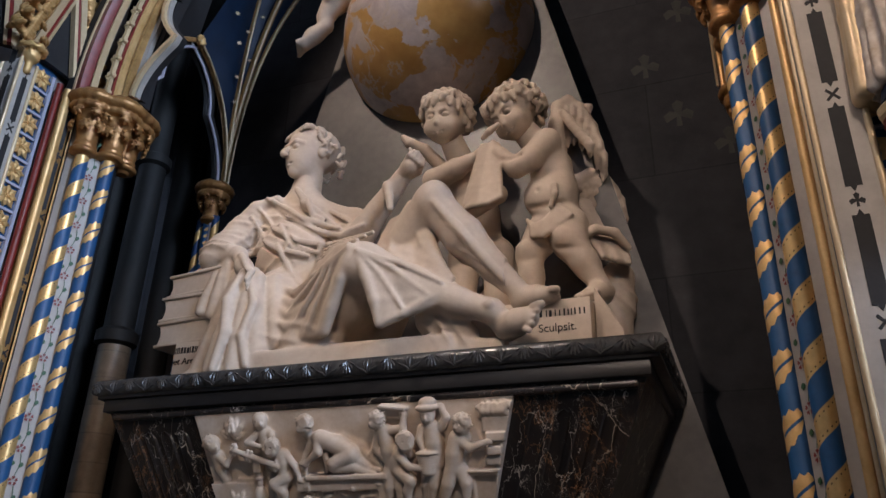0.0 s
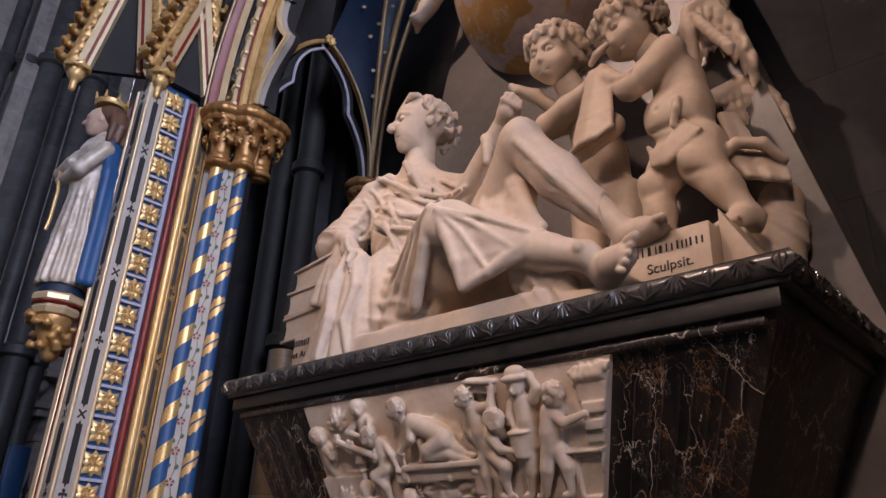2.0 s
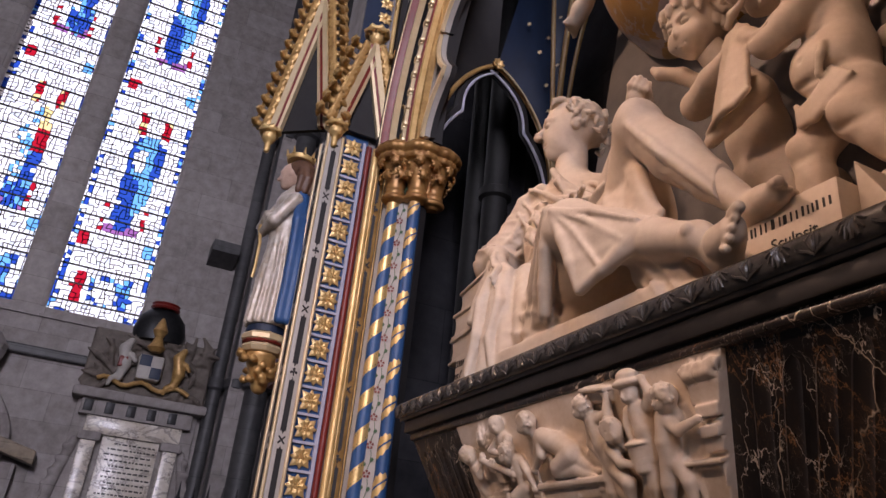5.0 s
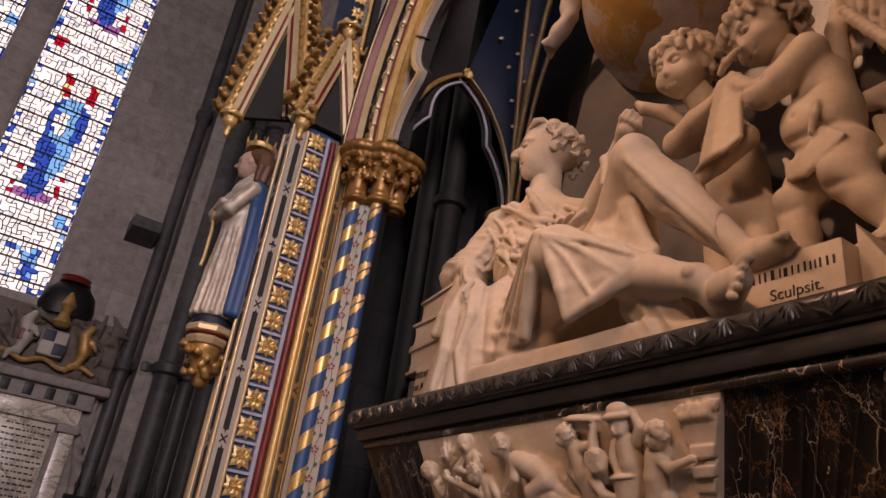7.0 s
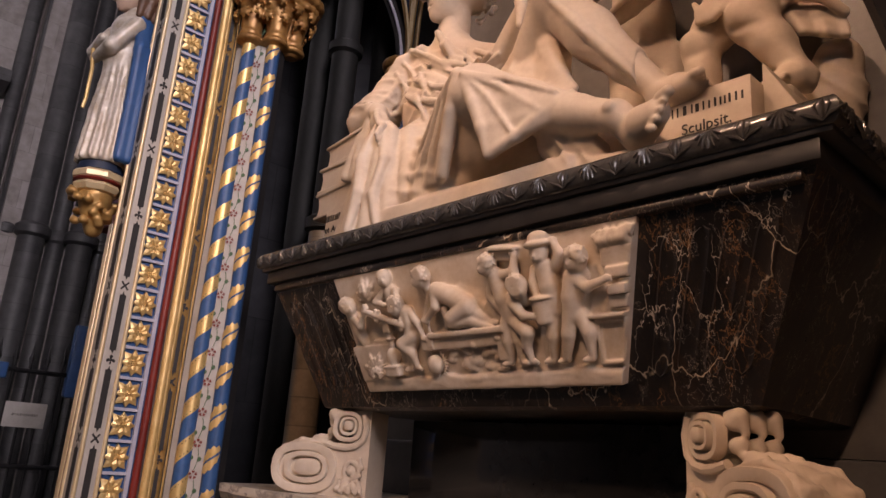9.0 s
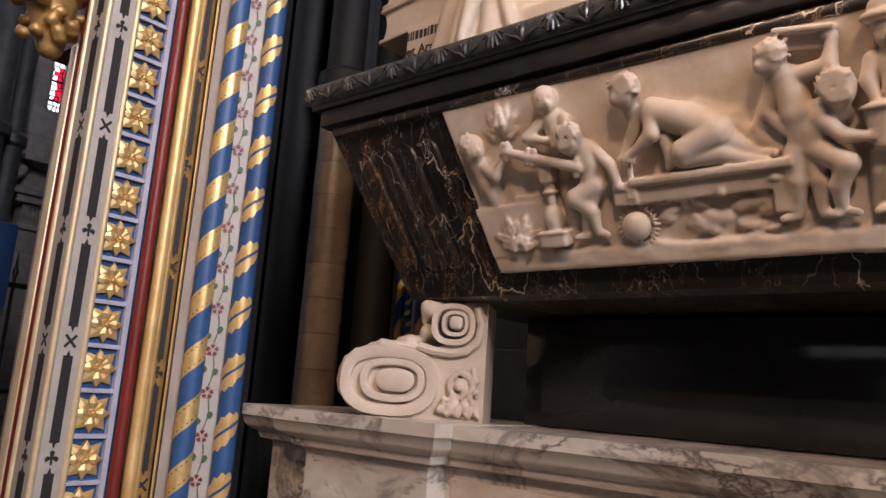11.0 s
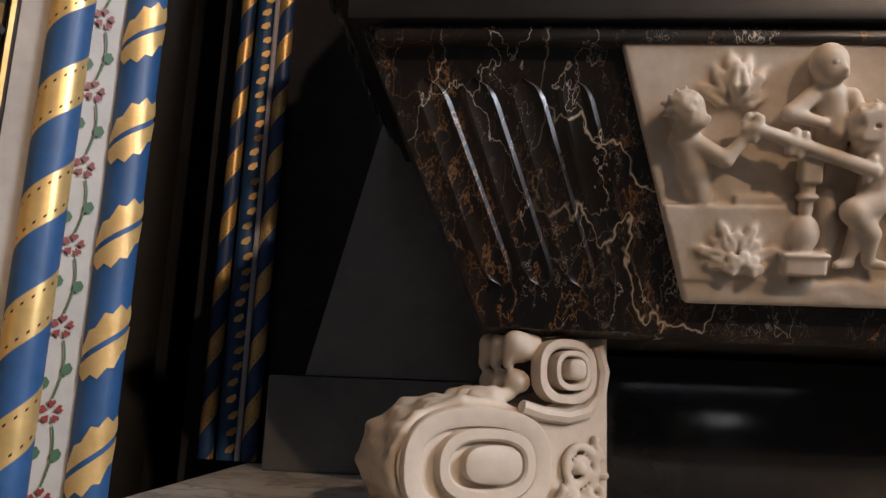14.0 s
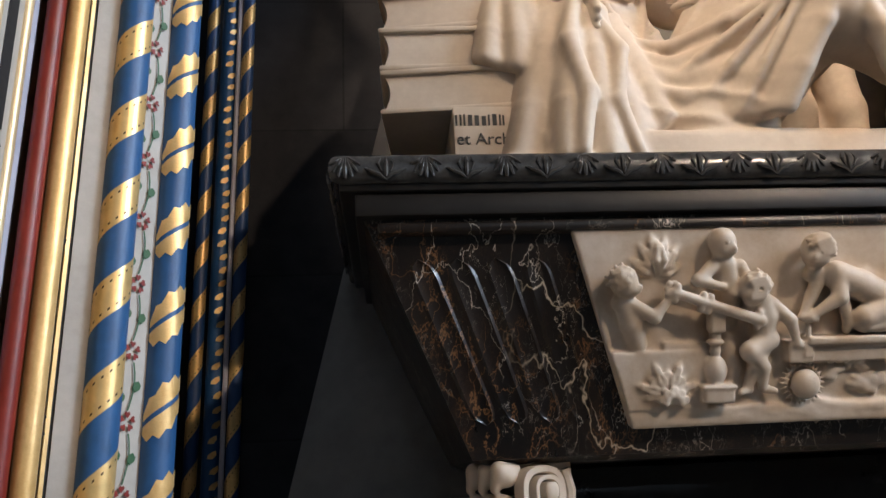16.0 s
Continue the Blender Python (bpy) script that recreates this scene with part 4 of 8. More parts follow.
def reclining_figure():
    c = Clay((-2.62, 2.46, 2.38), (-0.80, 3.42, 3.66), 0.0072)
    # trunk under the mantle
    c.chain([(-1.74, 3.08, 2.62), (-1.88, 3.06, 2.85), (-2.02, 3.05, 3.10), (-2.05, 3.06, 3.27)], [0.20, 0.20, 0.22, 0.185], 0.07)
    c.limb((-2.25, 3.00, 3.31), (-1.78, 3.14, 3.32), 0.100, 0.10, 0.07)
    c.chain([(-2.04, 3.05, 3.38), (-2.03, 3.02, 3.50), (-2.02, 3.01, 3.60)], [0.100, 0.072, 0.066], 0.03)
    c.chain([(-2.18, 3.00, 3.36), (-2.04, 3.04, 3.42), (-1.88, 3.10, 3.36)], [0.080, 0.092, 0.080], 0.05)
    # arm resting on the books, in a wide sleeve
    c.chain([(-2.28, 2.96, 3.30), (-2.38, 2.86, 3.11), (-2.36, 2.80, 3.06)], [0.105, 0.10, 0.085], 0.05)
    c.chain([(-2.37, 2.81, 3.07), (-2.20, 2.745, 3.045)], [0.078, 0.050], 0.03)
    # arm over the raised knee
    c.chain([(-1.77, 3.12, 3.30), (-1.68, 2.97, 3.12), (-1.38, 2.875, 3.41)], [0.105, 0.080, 0.043], 0.03)
    fold(c, [(-1.47, 2.90, 3.40), (-1.45, 2.85, 3.36), (-1.43, 2.84, 3.29), (-1.40, 2.80, 3.20)], 0.022, 0.012)
    # raised leg: thigh in cloth, bare knee and shin
    c.chain([(-1.62, 3.05, 2.68), (-1.36, 2.86, 2.93), (-1.145, 2.69, 3.115)], [0.17, 0.130, 0.088], 0.05)
    c.blob((-1.120, 2.668, 3.132), (0.080, 0.082, 0.088), (0, 0, 0), 0.03)
    c.blob((-1.098, 2.625, 3.145), (0.038, 0.032, 0.046), (0, 0, 0), 0.03)
    c.chain([(-1.11, 2.675, 3.10), (-0.99, 2.705, 2.95), (-0.865, 2.722, 2.80), (-0.755, 2.735, 2.675)], [0.080, 0.086, 0.060, 0.044], 0.025)
    c.chain([(-1.09, 2.74, 3.02), (-0.98, 2.765, 2.90)], [0.05, 0.058], 0.04)
    # lower leg, its knee thrust to the front under the cloth
    c.chain([(-1.80, 3.00, 2.62), (-1.60, 2.80, 2.75), (-1.425, 2.615, 2.832)], [0.19, 0.145, 0.106], 0.06)
    c.chain([(-1.41, 2.615, 2.825), (-1.20, 2.640, 2.72), (-1.00, 2.650, 2.635), (-0.85, 2.645, 2.578)], [0.104, 0.088, 0.060, 0.049], 0.03)
    # rock under him
    c.slab((-1.62, 2.98, 2.445), (0.60, 0.34, 0.065), (0, 0, 0), 0.02, 0.02)
    c.slab((-1.20, 2.86, 2.440), (0.40, 0.20, 0.055), (0, 2, 2), 0.02, 0.02)
    # lap and hip cloth
    c.chain([(-1.92, 2.93, 2.70), (-1.72, 2.80, 2.66), (-1.56, 2.72, 2.70)], [0.16, 0.14, 0.10], 0.06)
    c.chain([(-2.00, 2.86, 2.84), (-1.92, 2.82, 2.66)], [0.13, 0.12], 0.06)
    c.chain([(-1.94, 2.78, 2.58), (-1.76, 2.74, 2.56), (-1.62, 2.72, 2.56)], [0.07, 0.075, 0.06], 0.04)
    c.chain([(-1.14, 2.74, 2.60), (-0.98, 2.72, 2.52)], [0.075, 0.05], 0.04)
    # the cloth that hangs from the bent knee: a face to the side, a hollow, and a hem along the shin
    c.sheet([(-1.74, 2.76, 2.92), (-1.55, 2.62, 2.93), (-1.43, 2.525, 2.88)], [(-1.90, 2.75, 2.60), (-1.72, 2.675, 2.56), (-1.575, 2.625, 2.555)], 0.024, 26, 2.5, 0.020)
    c.sheet([(-1.41, 2.525, 2.87), (-1.24, 2.565, 2.77), (-1.04, 2.602, 2.675)], [(-1.300, 2.570, 2.545), (-1.17, 2.590, 2.595), (-1.03, 2.615, 2.64)], 0.022, 24, 2.0, 0.010)
    c.chain([(-1.455, 2.50, 2.66), (-1.455, 2.55, 2.57), (-1.45, 2.58, 2.52)], [0.034, 0.062, 0.060], 0.015, carve=True)
    fold(c, [(-1.435, 2.522, 2.87), (-1.485, 2.545, 2.76), (-1.545, 2.585, 2.65), (-1.590, 2.62, 2.555)], 0.024, 0.012)
    fold(c, [(-1.400, 2.520, 2.85), (-1.355, 2.530, 2.74), (-1.320, 2.545, 2.64), (-1.305, 2.565, 2.545)], 0.024, 0.012)
    fold(c, [(-1.305, 2.565, 2.548), (-1.20, 2.572, 2.580), (-1.12, 2.585, 2.625), (-1.04, 2.602, 2.665), (-1.00, 2.62, 2.70)], 0.018, 0.010)
    for x, y, z in ((-1.88, 2.725, 2.64), (-1.79, 2.675, 2.585), (-1.69, 2.640, 2.565)):
        fold(c, [(-1.445, 2.515, 2.885), (-1.445 + 0.35 * (x + 1.445), 2.515 + 0.33 * (y - 2.515), 2.84), (-1.445 + 0.75 * (x + 1.445), 2.515 + 0.72 * (y - 2.515), 2.885 + 0.66 * (z - 2.885)), (x, y, z)], 0.015, 0.009)
    for x, y, z in ((-1.04, 2.585, 2.70), (-1.10, 2.575, 2.655), (-1.20, 2.560, 2.600)):
        fold(c, [(-1.395, 2.505, 2.86), (-1.395 + 0.5 * (x + 1.395), 2.515 + 0.4 * (y - 2.515), 2.86 + 0.42 * (z - 2.86)), (x, y, z)], 0.012, 0.008)
    # taut cloth between the raised thigh and the lap
    c.sheet([(-1.40, 2.84, 3.14), (-1.29, 2.77, 3.13), (-1.205, 2.70, 3.09)], [(-1.42, 2.70, 2.88), (-1.22, 2.675, 2.80), (-1.04, 2.68, 2.71)], 0.026, 22, 1.5, 0.012)
    fold(c, [(-1.20, 2.712, 3.20), (-1.235, 2.695, 3.10), (-1.17, 2.685, 2.93), (-1.03, 2.675, 2.75)], 0.020, 0.010)
    fold(c, [(-1.27, 2.745, 3.18), (-1.34, 2.745, 3.06), (-1.33, 2.70, 2.92), (-1.20, 2.665, 2.79)], 0.022, 0.012)
    for s in (0, 1, 2, 3):
        fold(c, [(-1.46 + 0.02 * s, 2.540 + 0.035 * s, 2.915 + 0.03 * s), (-1.60, 2.66 + 0.03 * s, 2.955 + 0.028 * s), (-1.76, 2.79 + 0.025 * s, 2.97 + 0.04 * s)], 0.014, 0.010)
    # the fall of cloth gathered under the hand and spreading over the edge of the books
    c.sheet([(-2.16, 2.735, 2.96), (-2.09, 2.695, 2.93), (-2.02, 2.705, 2.90)], [(-2.32, 2.70, 2.43), (-2.15, 2.635, 2.43), (-1.97, 2.655, 2.43)], 0.026, 34, 3.0, 0.040)
    c.chain([(-2.17, 2.78, 2.90), (-2.16, 2.78, 2.66), (-2.14, 2.78, 2.46)], [0.07, 0.11, 0.12], 0.03)
    c.sheet([(-2.30, 2.78, 3.04), (-2.22, 2.73, 3.02)], [(-2.36, 2.72, 2.76), (-2.20, 2.69, 2.70)], 0.024, 18, 2.0, 0.026)
    c.sheet([(-2.04, 2.74, 2.86), (-1.96, 2.76, 2.90)], [(-1.99, 2.67, 2.50), (-1.86, 2.71, 2.57)], 0.026, 16, 1.5, 0.024)
    fold(c, [(-2.09, 2.675, 2.92), (-2.13, 2.635, 2.76), (-2.10, 2.615, 2.60), (-2.13, 2.600, 2.43)], 0.026, 0.012)
    fold(c, [(-2.05, 2.680, 2.88), (-1.99, 2.650, 2.74), (-2.02, 2.630, 2.58), (-1.98, 2.630, 2.44)], 0.022, 0.012)
    fold(c, [(-2.40, 2.67, 2.415), (-2.30, 2.655, 2.425), (-2.18, 2.64, 2.42), (-2.06, 2.63, 2.43)], 0.020, 0.012)
    # long swags of the skirt
    for s in range(4):
        fold(c, [(-1.97, 2.735 + 0.02 * s, 2.70 + 0.055 * s), (-1.82, 2.685 + 0.015 * s, 2.615 + 0.060 * s), (-1.68, 2.655, 2.625 + 0.070 * s), (-1.58, 2.615, 2.70 + 0.060 * s)], 0.020, 0.014)
    # edges of the mantle
    fold(c, [(-2.00, 2.90, 3.46), (-1.93, 2.90, 3.36), (-1.80, 2.96, 3.23), (-1.72, 2.93, 3.10)], 0.024, 0.03)
    fold(c, [(-2.13, 2.92, 3.44), (-2.24, 2.89, 3.39), (-2.35, 2.88, 3.29), (-2.44, 2.83, 3.14)], 0.028, 0.03)
    fold(c, [(-2.43, 2.80, 3.14), (-2.33, 2.74, 3.10), (-2.24, 2.72, 3.09)], 0.024, 0.02)
    # creases pressed into breast, sleeve and lap
    c.drape((-2.05, 2.88, 3.24), (0.36, 0.24, 0.24), (0.42, 0, 0.91), 0.079, 0.0170, 0.9, 0.4, 0.3)
    c.drape((-1.92, 2.86, 2.94), (0.30, 0.24, 0.22), (-0.62, 0, 0.78), 0.074, 0.0150, -0.5, 0.4, 1.9)
    c.drape((-2.38, 2.84, 3.16), (0.20, 0.22, 0.22), (0.30, 0.2, 0.93), 0.061, 0.0184, 1.2, 0.7, 0.8)
    c.drape((-1.00, 2.72, 2.55), (0.18, 0.14, 0.12), (0.85, 0, 0.5), 0.060, 0.0140, 0.6, 0.3, 1.1)
    c.drape((-1.76, 2.72, 2.60), (0.22, 0.16, 0.12), (0.35, 0, 0.93), 0.075, 0.0090, -0.4, 0.3, 5.0)
    for line in (((-2.17, 3.43), (-2.05, 3.32), (-1.88, 3.21), (-1.70, 3.15), (-1.58, 3.18)), ((-2.21, 3.37), (-2.10, 3.23), (-1.92, 3.12), (-1.73, 3.10)),
                 ((-2.13, 3.41), (-1.94, 3.27), (-1.74, 3.21)), ((-1.85, 3.36), (-1.71, 3.26)), ((-2.24, 3.32), (-2.15, 3.17), (-2.02, 3.08), (-1.86, 3.04))):
        c.stroke(line, 0.018, 0.006, 0.45)
        c.stroke([(x + 0.012, z - 0.030) for x, z in line], 0.012, 0.007, 0.1, True)
    for line in (((-2.02, 3.11), (-1.94, 2.97), (-1.84, 2.86)), ((-1.81, 3.11), (-1.82, 2.99), (-1.85, 2.89)), ((-2.04, 3.24), (-1.95, 3.10), (-1.82, 3.06)),
                 ((-1.92, 3.39), (-1.89, 3.29), (-1.77, 3.23)), ((-2.21, 3.30), (-2.26, 3.18), (-2.35, 3.10)), ((-2.15, 3.23), (-2.19, 3.14), (-2.28, 3.10))):
        c.stroke(line, 0.015, 0.006, 0.45)
        c.stroke([(x + 0.026, z - 0.012) for x, z in line], 0.010, 0.007, 0.1, True)
    # shin bone and sinews of the bare leg
    c.stroke(((-1.09, 3.08), (-0.99, 2.95), (-0.88, 2.81), (-0.80, 2.71)), 0.014, 0.02, 0.1)
    for line in (((-1.05, 2.98), (-0.99, 2.95), (-0.94, 2.88)), ((-1.00, 2.87), (-0.95, 2.85), (-0.90, 2.80)), ((-1.10, 3.02), (-1.03, 3.01), (-0.97, 2.96))):
        c.stroke(line, 0.006, 0.008, 0.15)
    c.roughen(0.0008, 42)
    body = c.cast("reclining_statue", STATUARY)
    h = Clay((-2.28, 2.76, 3.44), (-1.74, 3.24, 4.02), 0.0056)
    h.chain([(-2.02, 3.03, 3.46), (-2.005, 3.025, 3.60)], [0.070, 0.064], 0.03)
    head(h, (-2.018, 3.005, 3.725), (-0.44, -0.89, 0.0), 0.335, 96, 5)
    h.curls((-1.97, 3.06, 3.72), (0.125, 0.120, 0.13), 30, 0.020, 11, 0.02, 0.006, (-0.44, -0.89, 0.2))
    lo = Clay((-1.02, 2.44, 2.39), (-0.48, 2.92, 2.82), 0.0056)
    lo.chain([(-1.00, 2.650, 2.635), (-0.85, 2.645, 2.578)], [0.058, 0.049], 0.02)
    lo.chain([(-0.85, 2.645, 2.578), (-0.80, 2.675, 2.525)], [0.049, 0.048], 0.02)
    lo.chain([(-0.865, 2.722, 2.80), (-0.755, 2.735, 2.675)], [0.058, 0.044], 0.02)
    foot(lo, (-0.755, 2.745, 2.64), (-0.600, 2.72, 2.645), (0.1, 0.1, 1), 0.044)
    foot(lo, (-0.795, 2.685, 2.510), (-0.655, 2.565, 2.507), (-0.60, -0.70, 0.30), 0.050, True, -1)
    lo.blob((-0.845, 2.594, 2.590), (0.022, 0.014, 0.021), (0, 0, 0), 0.006)
    hd = Clay((-2.30, 2.58, 2.74), (-1.92, 2.84, 3.14), 0.0056)
    hd.chain([(-2.30, 2.785, 3.05), (-2.18, 2.74, 3.040)], [0.054, 0.042], 0.02)
    hand(hd, (-2.18, 2.735, 3.040), (-2.03, 2.665, 2.835), (0.5, 0.6, 0.5), 0.019, 0.034)
    hr = Clay((-1.50, 2.70, 3.28), (-1.16, 3.0, 3.60), 0.0056)
    hr.chain([(-1.41, 2.883, 3.38), (-1.38, 2.875, 3.41)], [0.042, 0.038], 0.02)
    hand(hr, (-1.385, 2.875, 3.41), (-1.265, 2.81, 3.475), (0.3, -0.6, -0.6), 0.019, 0.032)
    hr.chain([(-1.35, 2.86, 3.43), (-1.325, 2.845, 3.50), (-1.33, 2.84, 3.535)], [0.016, 0.014, 0.012], 0.006)
    fuse(body, [k.cast("piece", STATUARY) for k in (h, lo, hd, hr)])
    while len(body.data.materials) > 1:
        body.data.materials.pop()
    return tagged(body, "cream marble statue of a reclining draped figure resting on books", "statue")


def wing(c, edge, down, size):
    """A feathered wing: a thick leading edge, short coverts, then long flight feathers that fan out below it."""
    pts = [Vector(p) for p in edge]
    n = len(pts) - 1
    c.chain(pts, [0.042 - 0.020 * i / n for i in range(n + 1)], 0.02)
    along = lambda f: pts[min(int(f * n), n - 1)].lerp(pts[min(int(f * n), n - 1) + 1], f * n - min(int(f * n), n - 1))
    d0, d1 = Vector(down[0]), Vector(down[1])
    for row, (reach, count, r, off) in enumerate(((1.0, 9, 0.020, 0.022), (0.62, 10, 0.019, 0.004), (0.34, 10, 0.018, -0.014))):
        for i in range(count):
            f = 0.10 + 0.90 * (i + 0.5 * (row % 2)) / count
            a = along(min(f, 1.0)) + Vector((0, off, -0.01))
            d = d0.lerp(d1, f) * size * reach * (0.75 + 0.25 * math.sin(math.pi * (0.2 + 0.7 * f)))
            side = Vector((0.03, 0, 0)) * (f - 0.3)
            c.chain([a, a + d * 0.45 + side, a + d * 0.85 + side * 0.6, a + d], [r * 0.7, r * 1.05, r, r * 0.35], 0.004)


def child_body(c, chest, pelvis, r_chest, r_belly):
    a, b = Vector(chest), Vector(pelvis)
    c.chain([a, a + (b - a) * 0.45, b], [r_chest, r_belly, r_belly * 0.98], 0.04)
    c.blob(a + (b - a) * 0.62 + Vector((0, -0.045, 0)), (r_belly * 0.9, r_belly * 0.8, r_belly * 0.85), (0, 0, 0), 0.03)


def boys():
    c = Clay((-1.58, 2.74, 2.40), (-0.20, 3.56, 4.12), 0.0074)
    # the smaller boy holding out the scroll
    c.limb((-1.233, 3.115, 3.752), (-1.17, 3.20, 3.57), 0.062, 0.075, 0.03)
    child_body(c, (-1.15, 3.22, 3.49), (-1.09, 3.22, 3.12), 0.112, 0.112)
    c.chain([(-1.26, 3.19, 3.58), (-1.325, 3.115, 3.525), (-1.18, 3.055, 3.535), (-1.07, 3.03, 3.560)], [0.068, 0.060, 0.052, 0.036], 0.02)
    c.blob((-1.035, 3.015, 3.565), (0.040, 0.034, 0.034), (0, 0, 0), 0.01)
    for i in range(4):
        c.chain([(-1.045 + 0.014 * i, 3.000, 3.588 - 0.006 * i), (-1.035 + 0.016 * i, 2.980, 3.568 - 0.006 * i), (-1.040 + 0.016 * i, 2.986, 3.545 - 0.006 * i)], [0.010, 0.011, 0.009], 0.003)
    c.chain([(-1.30, 3.20, 3.63), (-1.38, 3.10, 3.71), (-1.440, 3.04, 3.735)], [0.040, 0.034, 0.028], 0.02)
    c.limb((-1.445, 3.04, 3.735), (-1.475, 3.03, 3.77), 0.030, 0.018, 0.01)
    for x in (-1.19, -1.01):
        c.chain([(x, 3.22, 3.10), (x + 0.01, 3.18, 2.85), (x + 0.02, 3.19, 2.66), (x + 0.02, 3.18, 2.50)], [0.085, 0.062, 0.058, 0.044], 0.03)
        foot(c, (x + 0.02, 3.18, 2.45), (x + 0.0, 3.06, 2.44), (0, 0, 1), 0.04)
    # the winged boy
    c.limb((-0.822, 3.100, 3.710), (-0.73, 3.12, 3.57), 0.066, 0.080, 0.03)
    child_body(c, (-0.705, 3.14, 3.50), (-0.675, 3.125, 3.17), 0.106, 0.108)
    c.blob((-0.74, 3.070, 3.30), (0.088, 0.080, 0.100), (0, 0, 0), 0.04)
    c.chain([(-0.70, 3.06, 3.60), (-0.775, 2.985, 3.47), (-0.835, 2.960, 3.425)], [0.070, 0.058, 0.052], 0.020)
    c.chain([(-0.835, 2.960, 3.425), (-0.92, 2.975, 3.52), (-0.955, 2.985, 3.57)], [0.048, 0.038, 0.030], 0.02)
    hand(c, (-0.945, 2.985, 3.54), (-0.985, 2.99, 3.60), (0, -1, 0), 0.013, 0.026)
    c.chain([(-0.745, 3.12, 3.13), (-0.812, 3.085, 3.01), (-0.805, 3.085, 2.90), (-0.790, 3.08, 2.76)], [0.094, 0.066, 0.060, 0.043], 0.018)
    c.blob((-0.826, 3.036, 3.025), (0.038, 0.030, 0.038), (0, 0, 0), 0.02)
    foot(c, (-0.79, 3.09, 2.715), (-0.83, 2.97, 2.695), (0, 0, 1), 0.042)
    c.chain([(-0.635, 3.11, 3.14), (-0.615, 3.065, 3.04), (-0.555, 3.075, 2.94), (-0.495, 3.095, 2.83)], [0.108, 0.082, 0.066, 0.045], 0.020)
    c.blob((-0.640, 3.000, 3.050), (0.040, 0.030, 0.040), (0, 0, 0), 0.022)
    foot(c, (-0.475, 3.11, 2.785), (-0.535, 2.985, 2.745), (0, 0, 1), 0.044)
    wing(c, [(-0.68, 3.22, 3.60), (-0.70, 3.28, 3.84), (-0.69, 3.31, 3.97), (-0.64, 3.33, 4.01), (-0.575, 3.35, 3.96), (-0.52, 3.36, 3.84), (-0.485, 3.36, 3.70)], ((0.04, 0.01, -0.62), (0.06, 0.0, -0.95)), 0.33)
    for i in range(26):
        f = (i * 0.618) % 1.0
        x, z = -0.68 + 0.15 * f, 3.66 + 0.26 * ((i * 0.377) % 1.0)
        c.chain([(x, 3.285, z + 0.03), (x + 0.02, 3.262, z), (x + 0.018, 3.270, z - 0.04)], [0.014, 0.019, 0.006], 0.006)
    wing(c, [(-0.64, 3.34, 3.50), (-0.56, 3.42, 3.58), (-0.50, 3.46, 3.58), (-0.44, 3.48, 3.50)], ((0.15, 0.03, -0.5), (0.18, 0.0, -0.85)), 0.30)
    # creases of soft flesh
    for x0, x1, y, z in ((-0.89, -0.74, 3.015, 2.965), (-0.86, -0.75, 3.025, 2.815), (-0.66, -0.49, 2.990, 2.985), (-0.79, -0.62, 3.010, 3.225), (-0.80, -0.62, 3.02, 3.415), (-0.90, -0.80, 2.915, 3.46)):
        c.chain([(x0, y + 0.02, z + 0.008), ((x0 + x1) / 2, y - 0.006, z - 0.008), (x1, y + 0.02, z + 0.012)], [0.006, 0.009, 0.006], 0.018, carve=True)
    c.blob((-0.742, 2.985, 3.30), (0.010, 0.014, 0.012), (0, 0, 0), 0.010, carve=True)
    # loincloth
    for i in range(6):
        fold(c, [(-0.805 + 0.008 * i, 3.03 + 0.006 * i, 3.170 - 0.016 * i), (-0.775, 3.005, 3.120 - 0.010 * i), (-0.72, 2.995, 3.13 - 0.014 * i), (-0.645 + 0.012 * i, 3.005, 3.215 - 0.012 * i)], 0.014, 0.007)
    fold(c, [(-0.68, 2.985, 3.20), (-0.655, 2.975, 3.26), (-0.66, 3.0, 3.32)], 0.016, 0.01)
    # cloth falling behind him on to the rock
    c.sheet([(-0.60, 3.27, 3.36), (-0.56, 3.31, 3.36)], [(-0.545, 3.19, 3.08), (-0.44, 3.25, 3.05)], 0.016, 14, 1.5, 0.022)
    c.sheet([(-0.56, 3.15, 3.12), (-0.41, 3.22, 3.08)], [(-0.50, 3.15, 2.99), (-0.38, 3.22, 2.97)], 0.016, 16, 2.0, 0.028)
    fold(c, [(-0.58, 3.10, 3.06), (-0.50, 3.115, 3.115), (-0.42, 3.15, 3.10), (-0.37, 3.20, 3.04)], 0.024, 0.012)
    # the scroll between them: an open leaf and its rolled end
    c.sheet([(-1.02, 2.985, 3.60), (-0.97, 2.965, 3.58), (-0.92, 2.960, 3.54)], [(-1.11, 2.975, 3.27), (-1.01, 2.925, 3.23), (-0.905, 2.925, 3.26)], 0.011, 26, 1.0, 0.012)
    c.chain([(-1.145, 2.995, 3.205), (-1.06, 3.015, 3.265), (-0.95, 3.03, 3.335)], [0.026, 0.040, 0.050], 0.010)
    fold(c, [(-1.14, 2.975, 3.23), (-1.06, 2.945, 3.245), (-0.97, 2.925, 3.235), (-0.90, 2.930, 3.265)], 0.014, 0.006)
    fold(c, [(-1.01, 2.98, 3.64), (-0.97, 2.96, 3.66), (-0.93, 2.975, 3.70)], 0.018, 0.008)
    # rock behind and beneath
    c.chain([(-0.52, 3.32, 2.62), (-0.48, 3.36, 2.82), (-0.45, 3.36, 2.96)], [0.12, 0.10, 0.08], 0.04)
    c.chain([(-1.22, 3.34, 2.50), (-1.05, 3.36, 2.80), (-0.98, 3.36, 3.05)], [0.16, 0.14, 0.09], 0.05)
